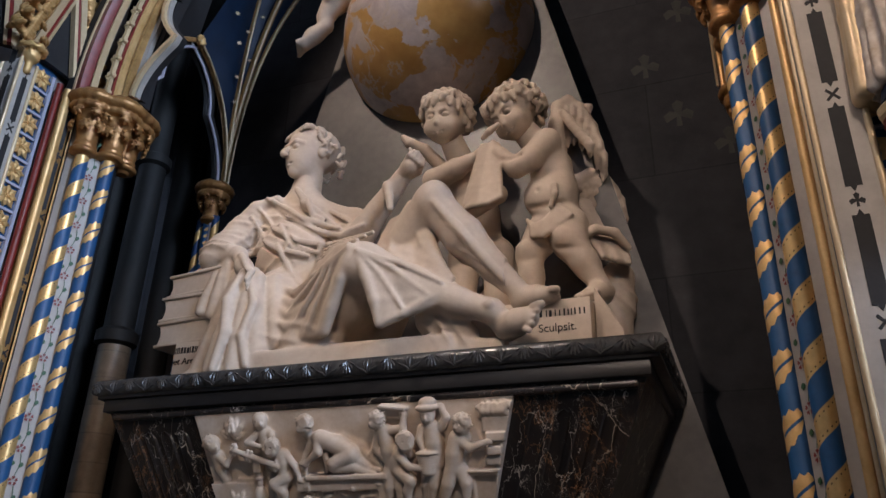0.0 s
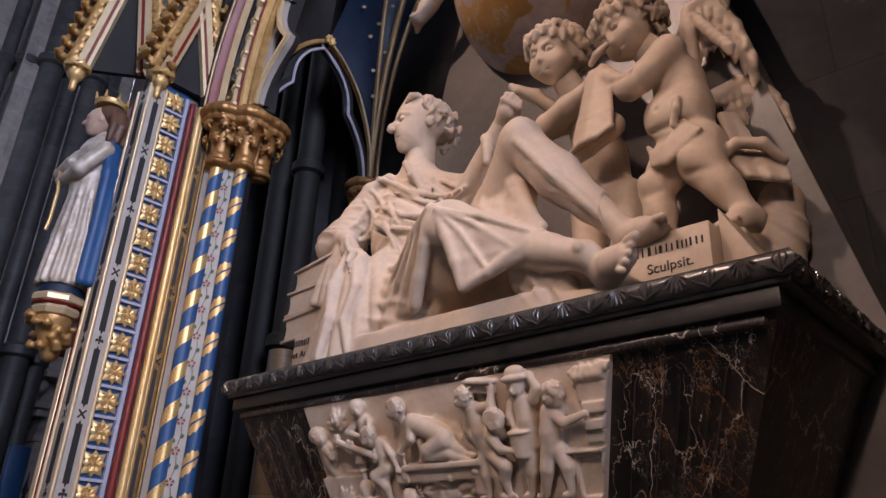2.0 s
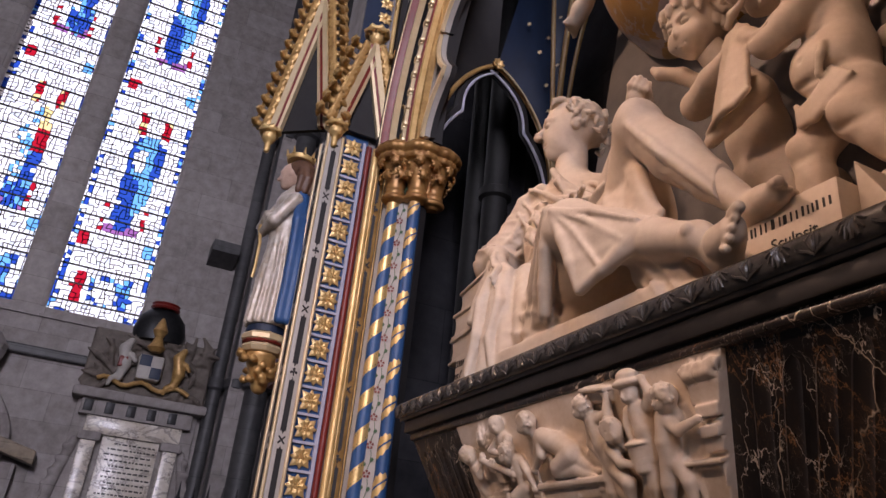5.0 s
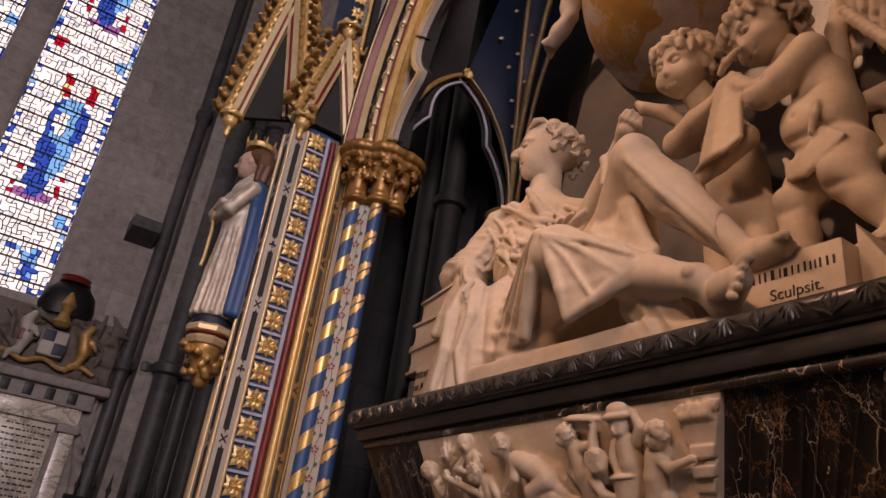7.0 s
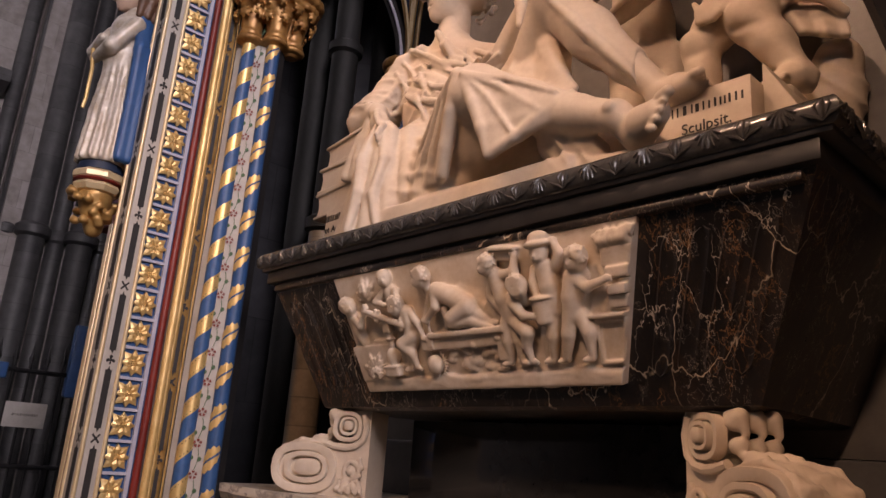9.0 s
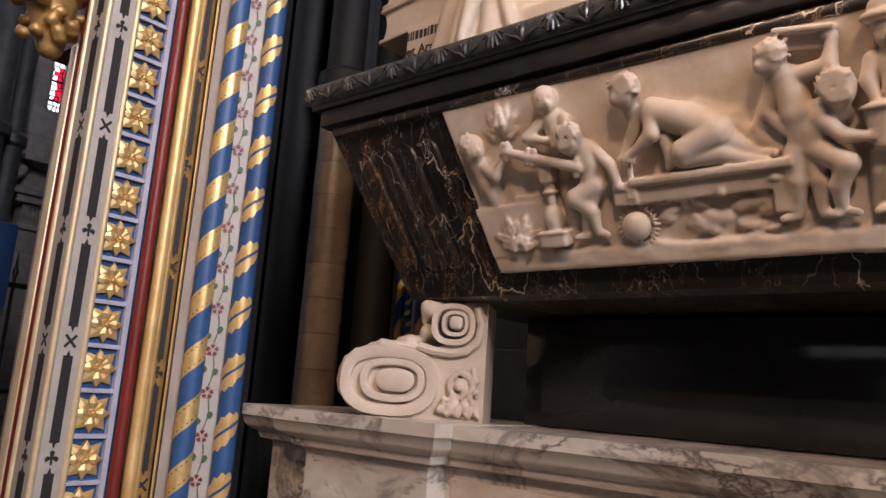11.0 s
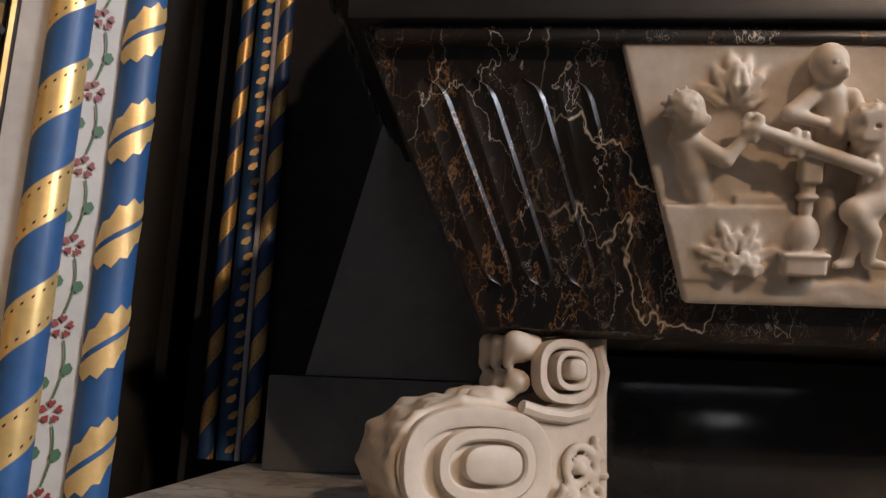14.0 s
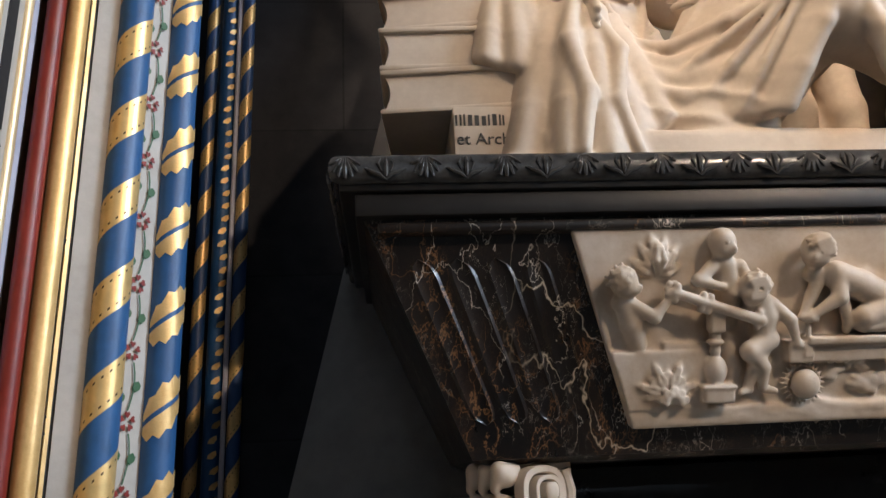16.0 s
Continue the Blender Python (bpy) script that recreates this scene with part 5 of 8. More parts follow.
    c.slab((-0.72, 3.18, 2.56), (0.27, 0.25, 0.14), (0, 0, 0), 0.02, 0.02)
    c.drape((-0.48, 3.28, 2.86), (0.24, 0.24, 0.26), (0.6, 0, 0.8), 0.070, 0.0160, 0.6, 0.5, 2.6)
    c.roughen(0.0008, 46)
    back = lambda v: v + np.array([0.0, 0.035, 0.0])
    group = c.cast("boy_statues", STATUARY, None, back)
    h1 = Clay((-1.50, 2.82, 3.56), (-0.98, 3.42, 4.14), 0.0056)
    head(h1, (-1.248, 3.065, 3.852), (-0.06, -0.93, -0.24), 0.315, 84, 9, (0.05, 0, 0), True)
    h1.curls((-1.248, 3.090, 3.892), (0.126, 0.138, 0.126), 90, 0.024, 3, 0.04, 0.005, (-0.06, -0.93, -0.85))
    h2 = Clay((-1.10, 2.82, 3.50), (-0.60, 3.30, 4.06), 0.0056)
    head(h2, (-0.872, 3.050, 3.790), (-0.36, -0.78, -0.46), 0.310, 84, 14, (-0.30, 0, 0), True)
    h2.curls((-0.852, 3.080, 3.840), (0.126, 0.138, 0.126), 90, 0.024, 4, 0.04, 0.005, (-0.36, -0.78, -0.95))
    fuse(group, [k.cast("piece", STATUARY, None, back) for k in (h1, h2)])
    while len(group.data.materials) > 1:
        group.data.materials.pop()
    return tagged(group, "cream marble group of two boys holding a scroll", "statue")


reclining_figure()
boys()

# signed block and the block under the books
blk = thing("signed_block", (-0.72, 2.85, TOPZ), "cream marble block lettered below the boys", "stone block")
part("block", box(bmesh.new(), -1.02, -0.475, 2.735, 2.96, 2.404, 2.632, 0.005), STATUARY, blk)
part("wedge", bent(box(bmesh.new(), -0.47, -0.36, 2.80, 3.05, 2.404, 2.70, 0.006), lambda v: (v.x, v.y, v.z - (0.2 * (v.x + 0.47) / 0.11 if v.z > 2.5 else 0))), STATUARY, blk)
part("lettering", bars(bmesh.new(), -0.90, -0.495, 2.735, 2.562, 0.030, 6, 0.45), INK, blk)
writing("Sculpsit.", -0.685, 2.7335, 2.500, 0.047, INK, blk)
blk = thing("inscribed_block", (-2.30, 2.80, TOPZ), "small cream marble block with lettering under books", "stone block")
part("block", box(bmesh.new(), -2.435, -2.12, 2.69, 3.05, 2.404, 2.60, 0.004), STATUARY, blk)
part("lettering", bars(bmesh.new(), -2.43, -2.30, 2.69, 2.545, 0.032, 8, 0.25), INK, blk)
writing("Pict", -2.285, 2.6885, 2.546, 0.045, INK, blk)
writing("et Archit Inven", -2.43, 2.6885, 2.492, 0.045, INK, blk)


def book(z0, z1, x0, x1, y0, y1, yaw, name="marble_book"):
    c = Vector(((x0 + x1) / 2, (y0 + y1) / 2, (z0 + z1) / 2))
    m = Matrix.Translation(c) @ pose(0, 0, 0, 0, 0, yaw) @ Matrix.Translation(-c)
    b = thing(name, (c.x, c.y, z0), "thick cream marble book lying flat under the elbow", "book", "stacked marble books")
    t = 0.016
    part("cover", box(bmesh.new(), x0, x1, y0, y1, z0, z0 + t, 0.005, m), STATUARY, b)
    part("cover", box(bmesh.new(), x0, x1, y0, y1, z1 - t, z1, 0.005, m), STATUARY, b)
    bm = bmesh.new()
    n = 6
    prof = [(x0 + 0.012, z0 + t), (x1 - 0.02, z0 + t)] + [(x1 - 0.02 + 0.022 * math.sin(math.pi * i / n), z0 + t + (z1 - z0 - 2 * t) * i / n) for i in range(1, n)] + [(x1 - 0.02, z1 - t), (x0 + 0.012, z1 - t)] + [
        (x0 + 0.012 + 0.014 * math.sin(math.pi * i / n), z1 - t - (z1 - z0 - 2 * t) * i / n) for i in range(1, n)]
    prism(bm, prof, y0 + 0.012, y1 - 0.012)
    bmesh.ops.transform(bm, matrix=m, verts=bm.verts)
    part("page_block", bm, STATUARY, b)


book(2.604, 2.735, -2.60, -2.20, 2.715, 3.10, -6)
book(2.737, 2.868, -2.61, -2.22, 2.73, 3.10, -3)
book(2.870, 2.995, -2.60, -2.23, 2.74, 3.08, -8)

# ---- globe, and the foot of the figure that sits on it ----
bm = bmesh.new()
bmesh.ops.create_uvsphere(bm, u_segments=72, v_segments=48, radius=0.625)
bmesh.ops.translate(bm, verts=bm.verts, vec=(-1.45, 3.50, 4.745))
tagged(part("celestial_globe", bm, GLOBE, None), "large ochre and grey mottled marble globe", "globe")
c = Clay((-2.42, 3.0, 4.55), (-1.5, 3.6, 5.6), 0.013)
c.chain([(-1.72, 3.25, 5.35), (-2.02, 3.18, 5.10), (-2.14, 3.19, 4.90)], [0.16, 0.10, 0.06], 0.03)
foot(c, (-2.13, 3.20, 4.83), (-2.32, 3.19, 4.70), (-0.7, 0, 0.7), 0.05)
for i in range(6):
    fold(c, [(-1.70, 3.12 + 0.03 * i, 5.45 - 0.05 * i), (-1.95, 3.08 + 0.03 * i, 5.18 - 0.03 * i), (-2.08, 3.10 + 0.03 * i, 4.98)], 0.035)
tagged(c.cast("seated_statue", STATUARY), "cream marble draped leg and bare foot above the globe", "statue")

# ---- the relief on the front ----
def relief():
    c = Clay((-0.76, -0.03, -0.03), (0.76, 0.50, 0.10), 0.0040)
    H = 0.468
    V = lambda f: f * H
    L = lambda pts: [(u, V(v), z) for u, v, z in pts]
    rng = random.Random(21)
    # uneven ground
    c.slab((0, V(0.045), 0.010), (0.60, 0.024, 0.026), (0, 0, 0), 0.010, 0.012)
    for i in range(40):
        c.blob((rng.uniform(-0.58, 0.58), V(rng.uniform(0.02, 0.10)), 0.022), (rng.uniform(0.02, 0.05), rng.uniform(0.006, 0.014), 0.014), (0, 0, rng.uniform(-14, 14)), 0.010)

    def limb(pts, radii, k=0.008):
        c.chain(L(pts), [0.80 * r for r in radii], k * 0.7)

    def bald(u, v, s, face, z=0.052):
        """A child's head turned by face: -1 to one side, 0 to the front, 1 to the other."""
        y, s = V(v), 0.90 * s
        c.blob((u, y + 0.10 * s, z), (0.80 * s, 0.86 * s, 0.82 * s), (0, 0, 0), 0.004)
        c.blob((u + 0.26 * face * s, y - 0.34 * s, z + 0.10 * s), (0.58 * s, 0.58 * s, 0.62 * s), (0, 0, 0), 0.010)
        fu, fz = u + 0.72 * face * s, z + s * (0.86 - 0.42 * abs(face))
        c.limb((fu, y + 0.02 * s, fz), (fu + 0.16 * face * s, y - 0.24 * s, fz + 0.08 * s), 0.09 * s, 0.15 * s, 0.004)
        c.limb((fu - 0.12 * s, y - 0.50 * s, fz - 0.05 * s), (fu + 0.12 * s, y - 0.50 * s, fz - 0.05 * s), 0.09 * s, 0.09 * s, 0.004)
        for o in (-0.30, 0.30):
            c.blob((fu + o * s - 0.10 * face * s, y + 0.02 * s, fz - 0.02 * s), (0.15 * s, 0.11 * s, 0.12 * s), (0, 0, 0), 0.005, carve=True)
            c.blob((u + 0.30 * face * s + o * s, y - 0.40 * s, z + 0.50 * s), (0.24 * s, 0.22 * s, 0.20 * s), (0, 0, 0), 0.008)
        c.limb((u, y - 0.7 * s, z - 0.012), (u - 0.1 * face * s, y - 1.2 * s, 0.036), 0.40 * s, 0.46 * s, 0.010)

    def curly(u, v, s, face, seed, z=0.052):
        bald(u, v, s, face, z)
        s = 0.90 * s
        rr = random.Random(seed)
        for k in range(54):
            a, q = k * 2.4, math.sqrt((k + 0.5) / 54)
            x, y = u - 0.16 * face * s + 0.78 * s * q * math.cos(a), V(v) + 0.20 * s + 0.72 * s * q * math.sin(a)
            if y < V(v) + 0.30 * s and abs(x - u - 0.62 * face * s) < 0.52 * s:
                continue
            p = Vector((x, y, z + 0.84 * s * math.sqrt(max(0.04, 1 - q * q))))
            d = Vector((rr.uniform(-1, 1), rr.uniform(-1, 1), 0)) * 0.17 * s
            c.limb(p - d, p + d, 0.12 * s, 0.09 * s, 0.004)

    def palm(u, v, z=0.058, r=0.013):
        c.blob((u, V(v), z), (r, r * 0.85, r * 0.8), (0, 0, 0), 0.003)
        for i in range(3):
            c.limb((u + 0.4 * r, V(v) + r * 0.5 * (i - 1), z + 0.2 * r), (u + 1.5 * r, V(v) + r * 0.55 * (i - 1) - 0.3 * r, z), 0.26 * r, 0.20 * r, 0.002)

    def sole(u, v, du, z=0.036):
        c.limb((u, V(v), z), (u + du, V(v) - 0.004, z + 0.012), 0.012, 0.008, 0.004)

    def leaf(p, angle, length, width, lift):
        """A pointed leaf with a groove down its middle."""
        d = Vector((math.cos(angle), math.sin(angle), 0))
        w = Vector((-d.y, d.x, 0)) * width
        q = Vector(p)
        for side in (-1, 1):
            c.chain([q, q + d * length * 0.4 + w * 0.55 * side + Vector((0, 0, lift)), q + d * length * 0.75 + w * 0.35 * side + Vector((0, 0, lift * 0.8)), q + d * length], [width * 0.3, width * 0.55, width * 0.4, 0.0015], 0.003)
        c.limb(q + d * length * 0.15 + Vector((0, 0, lift + 0.010)), q + d * length * 0.85 + Vector((0, 0, lift + 0.006)), 0.004, 0.003, 0.003, carve=True)

    # plants above and below the wall at the narrow end
    for a, ln in ((150, 0.075), (120, 0.085), (98, 0.100), (78, 0.095), (52, 0.085), (22, 0.060)):
        leaf((-0.515, V(0.76), 0.016), radians(a), ln, 0.014, 0.014)
    leaf((-0.512, V(0.77), 0.026), radians(92), 0.078, 0.016, 0.016)
    for k in range(9):
        leaf((-0.500, V(0.17), 0.038), radians(-8 + 24.5 * k), 0.064 + 0.022 * (k % 2), 0.011, 0.012)
    for k in range(5):
        leaf((-0.49, V(0.13), 0.046), radians(12 + 38 * k), 0.044, 0.011, 0.016)
    c.slab((-0.60, V(0.235), 0.004), (0.20, 0.070, 0.038), (0, 0, 0), 0.004, 0.004)
    c.slab((-0.455, V(0.24), 0.002), (0.055, 0.085, 0.034), (0, 0, -3), 0.006, 0.006)
    # child looking through the telescope
    curly(-0.605, 0.735, 0.046, 0.95, 1)
    limb([(-0.595, 0.63, 0.034), (-0.580, 0.52, 0.034), (-0.565, 0.42, 0.022)], [0.032, 0.034, 0.028])
    limb([(-0.578, 0.615, 0.046), (-0.535, 0.560, 0.062), (-0.497, 0.655, 0.064)], [0.022, 0.019, 0.011])
    palm(-0.500, 0.672, 0.066)
    for k in range(6):
        a = k * 1.05
        c.blob((-0.492 + 0.013 * math.cos(a), V(0.700) + 0.013 * math.sin(a), 0.060), (0.008, 0.008, 0.009), (0, 0, 0), 0.003)
    # telescope on its turned stand
    limb([(-0.490, 0.680, 0.070), (-0.285, 0.530, 0.070)], [0.0145, 0.0175], 0.003)
    for f in (0.02, 0.32, 0.40, 0.97):
        u, v = -0.490 + 0.205 * f, 0.680 - 0.150 * f
        c.limb((u - 0.004, V(v) - 0.017, 0.070), (u + 0.004, V(v) + 0.017, 0.070), 0.009, 0.009, 0.002)
    c.slab((-0.385, V(0.535), 0.050), (0.018, 0.028, 0.018), (0, 0, 0), 0.003, 0.003)
    for v, r, h in ((0.455, 0.014, 0.016), (0.425, 0.022, 0.007), (0.385, 0.013, 0.020), (0.285, 0.027, 0.034), (0.235, 0.018, 0.030)):
        c.blob((-0.385, V(v), 0.046), (r, h, r), (0, 0, 0), 0.004)
    c.slab((-0.385, V(0.165), 0.042), (0.038, 0.019, 0.032), (0, 0, 0), 0.006, 0.003)
    c.slab((-0.385, V(0.205), 0.044), (0.042, 0.005, 0.034), (0, 0, 0), 0.003, 0.002)
    # child behind the telescope
    bald(-0.367, 0.915, 0.044, 0.55, 0.046)
    limb([(-0.355, 0.80, 0.032), (-0.345, 0.68, 0.032), (-0.345, 0.52, 0.018)], [0.036, 0.036, 0.026])
    limb([(-0.388, 0.80, 0.040), (-0.428, 0.735, 0.054), (-0.372, 0.700, 0.060)], [0.021, 0.018, 0.013])
    limb([(-0.322, 0.80, 0.040), (-0.305, 0.72, 0.050), (-0.345, 0.665, 0.060)], [0.021, 0.018, 0.013])
    limb([(-0.345, 0.42, 0.016), (-0.335, 0.30, 0.020), (-0.340, 0.18, 0.018)], [0.028, 0.026, 0.018], 0.014)
    # child stooping at the end of the telescope
    curly(-0.300, 0.690, 0.047, -0.35, 3, 0.066)
    limb([(-0.275, 0.62, 0.044), (-0.262, 0.54, 0.044), (-0.268, 0.45, 0.040)], [0.036, 0.036, 0.036])
    limb([(-0.250, 0.61, 0.046), (-0.208, 0.525, 0.060), (-0.192, 0.42, 0.058)], [0.022, 0.019, 0.012])
    palm(-0.190, 0.405, 0.060)
    limb([(-0.255, 0.43, 0.044), (-0.308, 0.375, 0.062), (-0.272, 0.29, 0.050), (-0.268, 0.185, 0.040)], [0.033, 0.029, 0.022, 0.014])
    limb([(-0.262, 0.42, 0.036), (-0.285, 0.32, 0.044), (-0.302, 0.19, 0.036)], [0.030, 0.025, 0.014])
    sole(-0.262, 0.175, 0.022), sole(-0.300, 0.175, -0.024)
    # hammer and block, and the coin with its rays
    limb([(-0.162, 0.56, 0.052), (-0.160, 0.385, 0.052)], [0.008, 0.008], 0.002)
    c.slab((-0.162, V(0.375), 0.050), (0.012, 0.020, 0.012), (0, 0, 0), 0.002, 0.002)
    c.slab((-0.180, V(0.36), 0.034), (0.030, 0.026, 0.024), (0, 0, 0), 0.003, 0.003)
    c.blob((-0.165, V(0.195), 0.046), (0.034, 0.036, 0.026), (0, 0, 0), 0.002)
    for k in range(26):
        a = 2 * math.pi * k / 26
        c.limb((-0.165 + 0.040 * math.cos(a), V(0.195) + 0.042 * math.sin(a), 0.034), (-0.165 + 0.054 * math.cos(a), V(0.195) + 0.056 * math.sin(a), 0.030), 0.0045, 0.0025, 0.002)
    # child kneeling on the bench
    curly(-0.145, 0.868, 0.050, -0.5, 4, 0.062)
    limb([(-0.090, 0.745, 0.048), (-0.030, 0.690, 0.044), (0.040, 0.610, 0.040)], [0.042, 0.045, 0.046], 0.012)
    limb([(-0.092, 0.735, 0.058), (-0.092, 0.635, 0.070), (-0.155, 0.545, 0.062)], [0.027, 0.023, 0.013])
    limb([(-0.125, 0.745, 0.040), (-0.150, 0.640, 0.046), (-0.172, 0.55, 0.052)], [0.022, 0.018, 0.013])
    palm(-0.160, 0.535, 0.064), palm(-0.176, 0.54, 0.056)
    limb([(-0.070, 0.60, 0.044), (-0.060, 0.50, 0.050), (-0.066, 0.47, 0.050)], [0.020, 0.017, 0.014])
    limb([(0.045, 0.595, 0.050), (-0.028, 0.530, 0.062), (-0.030, 0.505, 0.060)], [0.044, 0.034, 0.028])
    limb([(-0.028, 0.495, 0.056), (0.055, 0.490, 0.050), (0.110, 0.450, 0.044)], [0.027, 0.025, 0.016])
    limb([(0.055, 0.57, 0.034), (0.100, 0.50, 0.032), (0.125, 0.46, 0.032)], [0.036, 0.026, 0.016])
    sole(0.108, 0.445, 0.034, 0.042), sole(0.125, 0.47, 0.034, 0.034)
    for k in range(6):
        limb([(0.060 + 0.010 * k, 0.66 - 0.016 * k, 0.026), (0.105 + 0.010 * k, 0.56 - 0.01 * k, 0.030), (0.135 + 0.012 * k, 0.43, 0.026)], [0.010, 0.013, 0.008], 0.004)
    limb([(0.0, 0.74, 0.006), (0.08, 0.66, 0.006), (0.13, 0.50, 0.006)], [0.024, 0.024, 0.020], 0.02)
    # bench
    c.slab((0.015, V(0.418), 0.034), (0.180, 0.010, 0.036), (0, 0, 0), 0.004, 0.002)
    c.slab((0.015, V(0.355), 0.022), (0.172, 0.024, 0.030), (0, 0, 0), 0.004, 0.003)
    c.slab((0.165, V(0.300), 0.022), (0.018, 0.050, 0.030), (0, 0, 0), 0.004, 0.003)
    for k in range(5):
        c.blob((-0.100 + 0.019 * k, V(0.305), 0.040), (0.007, 0.007, 0.010), (0, 0, 0), 0.002)
    c.blob((0.040, V(0.320), 0.046), (0.013, 0.013, 0.014), (0, 0, 0), 0.002)
    c.blob((0.155, V(0.355), 0.052), (0.014, 0.010, 0.010), (0, 0, 0), 0.002)
    for i in range(26):
        c.blob((rng.uniform(-0.10, 0.18), V(rng.uniform(0.10, 0.29)), 0.024), (rng.uniform(0.010, 0.03), rng.uniform(0.008, 0.016), 0.014), (0, 0, rng.uniform(-40, 40)), 0.006)
    # child bearing a board on the shoulder
    curly(0.172, 0.870, 0.046, -0.55, 5, 0.056)
    c.slab((0.232, V(0.930), 0.034), (0.054, 0.024, 0.014), (0, 0, -10), 0.003, 0.002)
    c.slab((0.238, V(0.962), 0.046), (0.056, 0.006, 0.026), (0, 0, -8), 0.002, 0.002)
    limb([(0.195, 0.77, 0.044), (0.210, 0.62, 0.046), (0.215, 0.48, 0.036)], [0.040, 0.042, 0.038])
    limb([(0.215, 0.775, 0.050), (0.278, 0.790, 0.062), (0.288, 0.900, 0.056)], [0.025, 0.022, 0.014])
    palm(0.280, 0.915, 0.056)
    limb([(0.170, 0.77, 0.044), (0.152, 0.64, 0.046), (0.185, 0.55, 0.050)], [0.023, 0.019, 0.014])
    for k in range(5):
        limb([(0.150 + 0.006 * k, 0.72, 0.022), (0.120 + 0.012 * k, 0.58 - 0.02 * k, 0.030), (0.160 + 0.012 * k, 0.43 - 0.02 * k, 0.028)], [0.009, 0.013, 0.007], 0.004)
    limb([(0.202, 0.45, 0.040), (0.196, 0.33, 0.044), (0.188, 0.19, 0.036)], [0.034, 0.027, 0.016])
    sole(0.185, 0.175, -0.024)
    # child stooping over the tub
    curly(0.290, 0.690, 0.047, 0.35, 6, 0.070)
    limb([(0.258, 0.61, 0.050), (0.236, 0.54, 0.046), (0.234, 0.46, 0.042)], [0.036, 0.036, 0.035])
    limb([(0.250, 0.585, 0.062), (0.290, 0.495, 0.070), (0.340, 0.475, 0.070)], [0.024, 0.020, 0.012])
    palm(0.342, 0.475, 0.070)
    limb([(0.245, 0.45, 0.048), (0.292, 0.375, 0.062), (0.272, 0.29, 0.052), (0.272, 0.19, 0.040)], [0.033, 0.029, 0.023, 0.015])
    limb([(0.228, 0.44, 0.036), (0.236, 0.32, 0.040), (0.236, 0.19, 0.036)], [0.030, 0.024, 0.015])
    sole(0.275, 0.175, 0.026), sole(0.238, 0.175, 0.026)
    for k in range(7):
        v = 0.435 + 0.021 * k
        c.blob((0.368, V(v), 0.056), (0.030 + 0.0022 * k, 0.012, 0.030), (0, 0, 0), 0.003)
    c.blob((0.368, V(0.590), 0.058), (0.050, 0.010, 0.036), (0, 0, 0), 0.002)
    # child in a cap with a raised arm
    bald(0.382, 0.885, 0.042, 0.0, 0.050)
    c.blob((0.382, V(0.945), 0.050), (0.048, 0.016, 0.044), (0, 0, 0), 0.003)
    c.blob((0.384, V(0.985), 0.046), (0.036, 0.022, 0.032), (0, 0, 0), 0.004)
    limb([(0.390, 0.77, 0.038), (0.396, 0.66, 0.042), (0.396, 0.50, 0.034)], [0.042, 0.043, 0.038])
    limb([(0.428, 0.78, 0.040), (0.452, 0.86, 0.042), (0.436, 0.94, 0.042)], [0.023, 0.019, 0.014])
    palm(0.432, 0.955, 0.042)
    limb([(0.350, 0.78, 0.040), (0.340, 0.70, 0.050), (0.352, 0.62, 0.060)], [0.023, 0.019, 0.013])
    limb([(0.385, 0.44, 0.036), (0.378, 0.33, 0.044), (0.362, 0.19, 0.036)], [0.035, 0.028, 0.016])
    limb([(0.350, 0.42, 0.030), (0.345, 0.32, 0.034), (0.335, 0.19, 0.030)], [0.030, 0.024, 0.015])
    sole(0.358, 0.175, -0.024)
    # child tending the furnace
    curly(0.518, 0.805, 0.050, -0.45, 8, 0.056)
    limb([(0.490, 0.69, 0.044), (0.472, 0.57, 0.046), (0.465, 0.46, 0.042)], [0.042, 0.043, 0.042])
    limb([(0.500, 0.685, 0.056), (0.540, 0.620, 0.066), (0.605, 0.655, 0.060)], [0.025, 0.021, 0.013])
    palm(0.610, 0.660, 0.060)
    limb([(0.455, 0.44, 0.044), (0.440, 0.34, 0.052), (0.412, 0.19, 0.042)], [0.037, 0.030, 0.017])
    limb([(0.490, 0.44, 0.040), (0.508, 0.34, 0.044), (0.502, 0.19, 0.036)], [0.036, 0.028, 0.016])
    sole(0.410, 0.175, -0.024), sole(0.500, 0.175, -0.022)
    for k in range(4):
        limb([(0.535 + 0.008 * k, 0.74, 0.016), (0.545 + 0.012 * k, 0.58, 0.022), (0.515 + 0.012 * k, 0.47, 0.018)], [0.010, 0.014, 0.008], 0.005)
    # furnace with its flames
    for k in range(12):
        u = 0.585 + 0.0105 * k
        a = rng.uniform(-0.020, 0.020)
        c.chain([(u, V(0.845), 0.022), (u + a, V(0.885), 0.040), (u - 0.4 * a, V(0.915 + 0.03 * rng.random()), 0.034), (u + 1.2 * a, V(0.935 + 0.035 * rng.random()), 0.020)], [0.012, 0.013, 0.010, 0.004], 0.003)
    c.slab((0.650, V(0.780), 0.016), (0.062, 0.026, 0.024), (0, 0, 0), 0.003, 0.002)
    c.slab((0.640, V(0.690), 0.020), (0.040, 0.017, 0.030), (0, 0, 0), 0.003, 0.002)
    c.slab((0.672, V(0.600), 0.014), (0.040, 0.020, 0.022), (0, 0, 0), 0.003, 0.002)
    c.slab((0.630, V(0.585), 0.022), (0.030, 0.015, 0.034), (0, 0, 0), 0.003, 0.002)
    c.slab((0.630, V(0.510), 0.016), (0.040, 0.017, 0.024), (0, 0, 0), 0.003, 0.002)
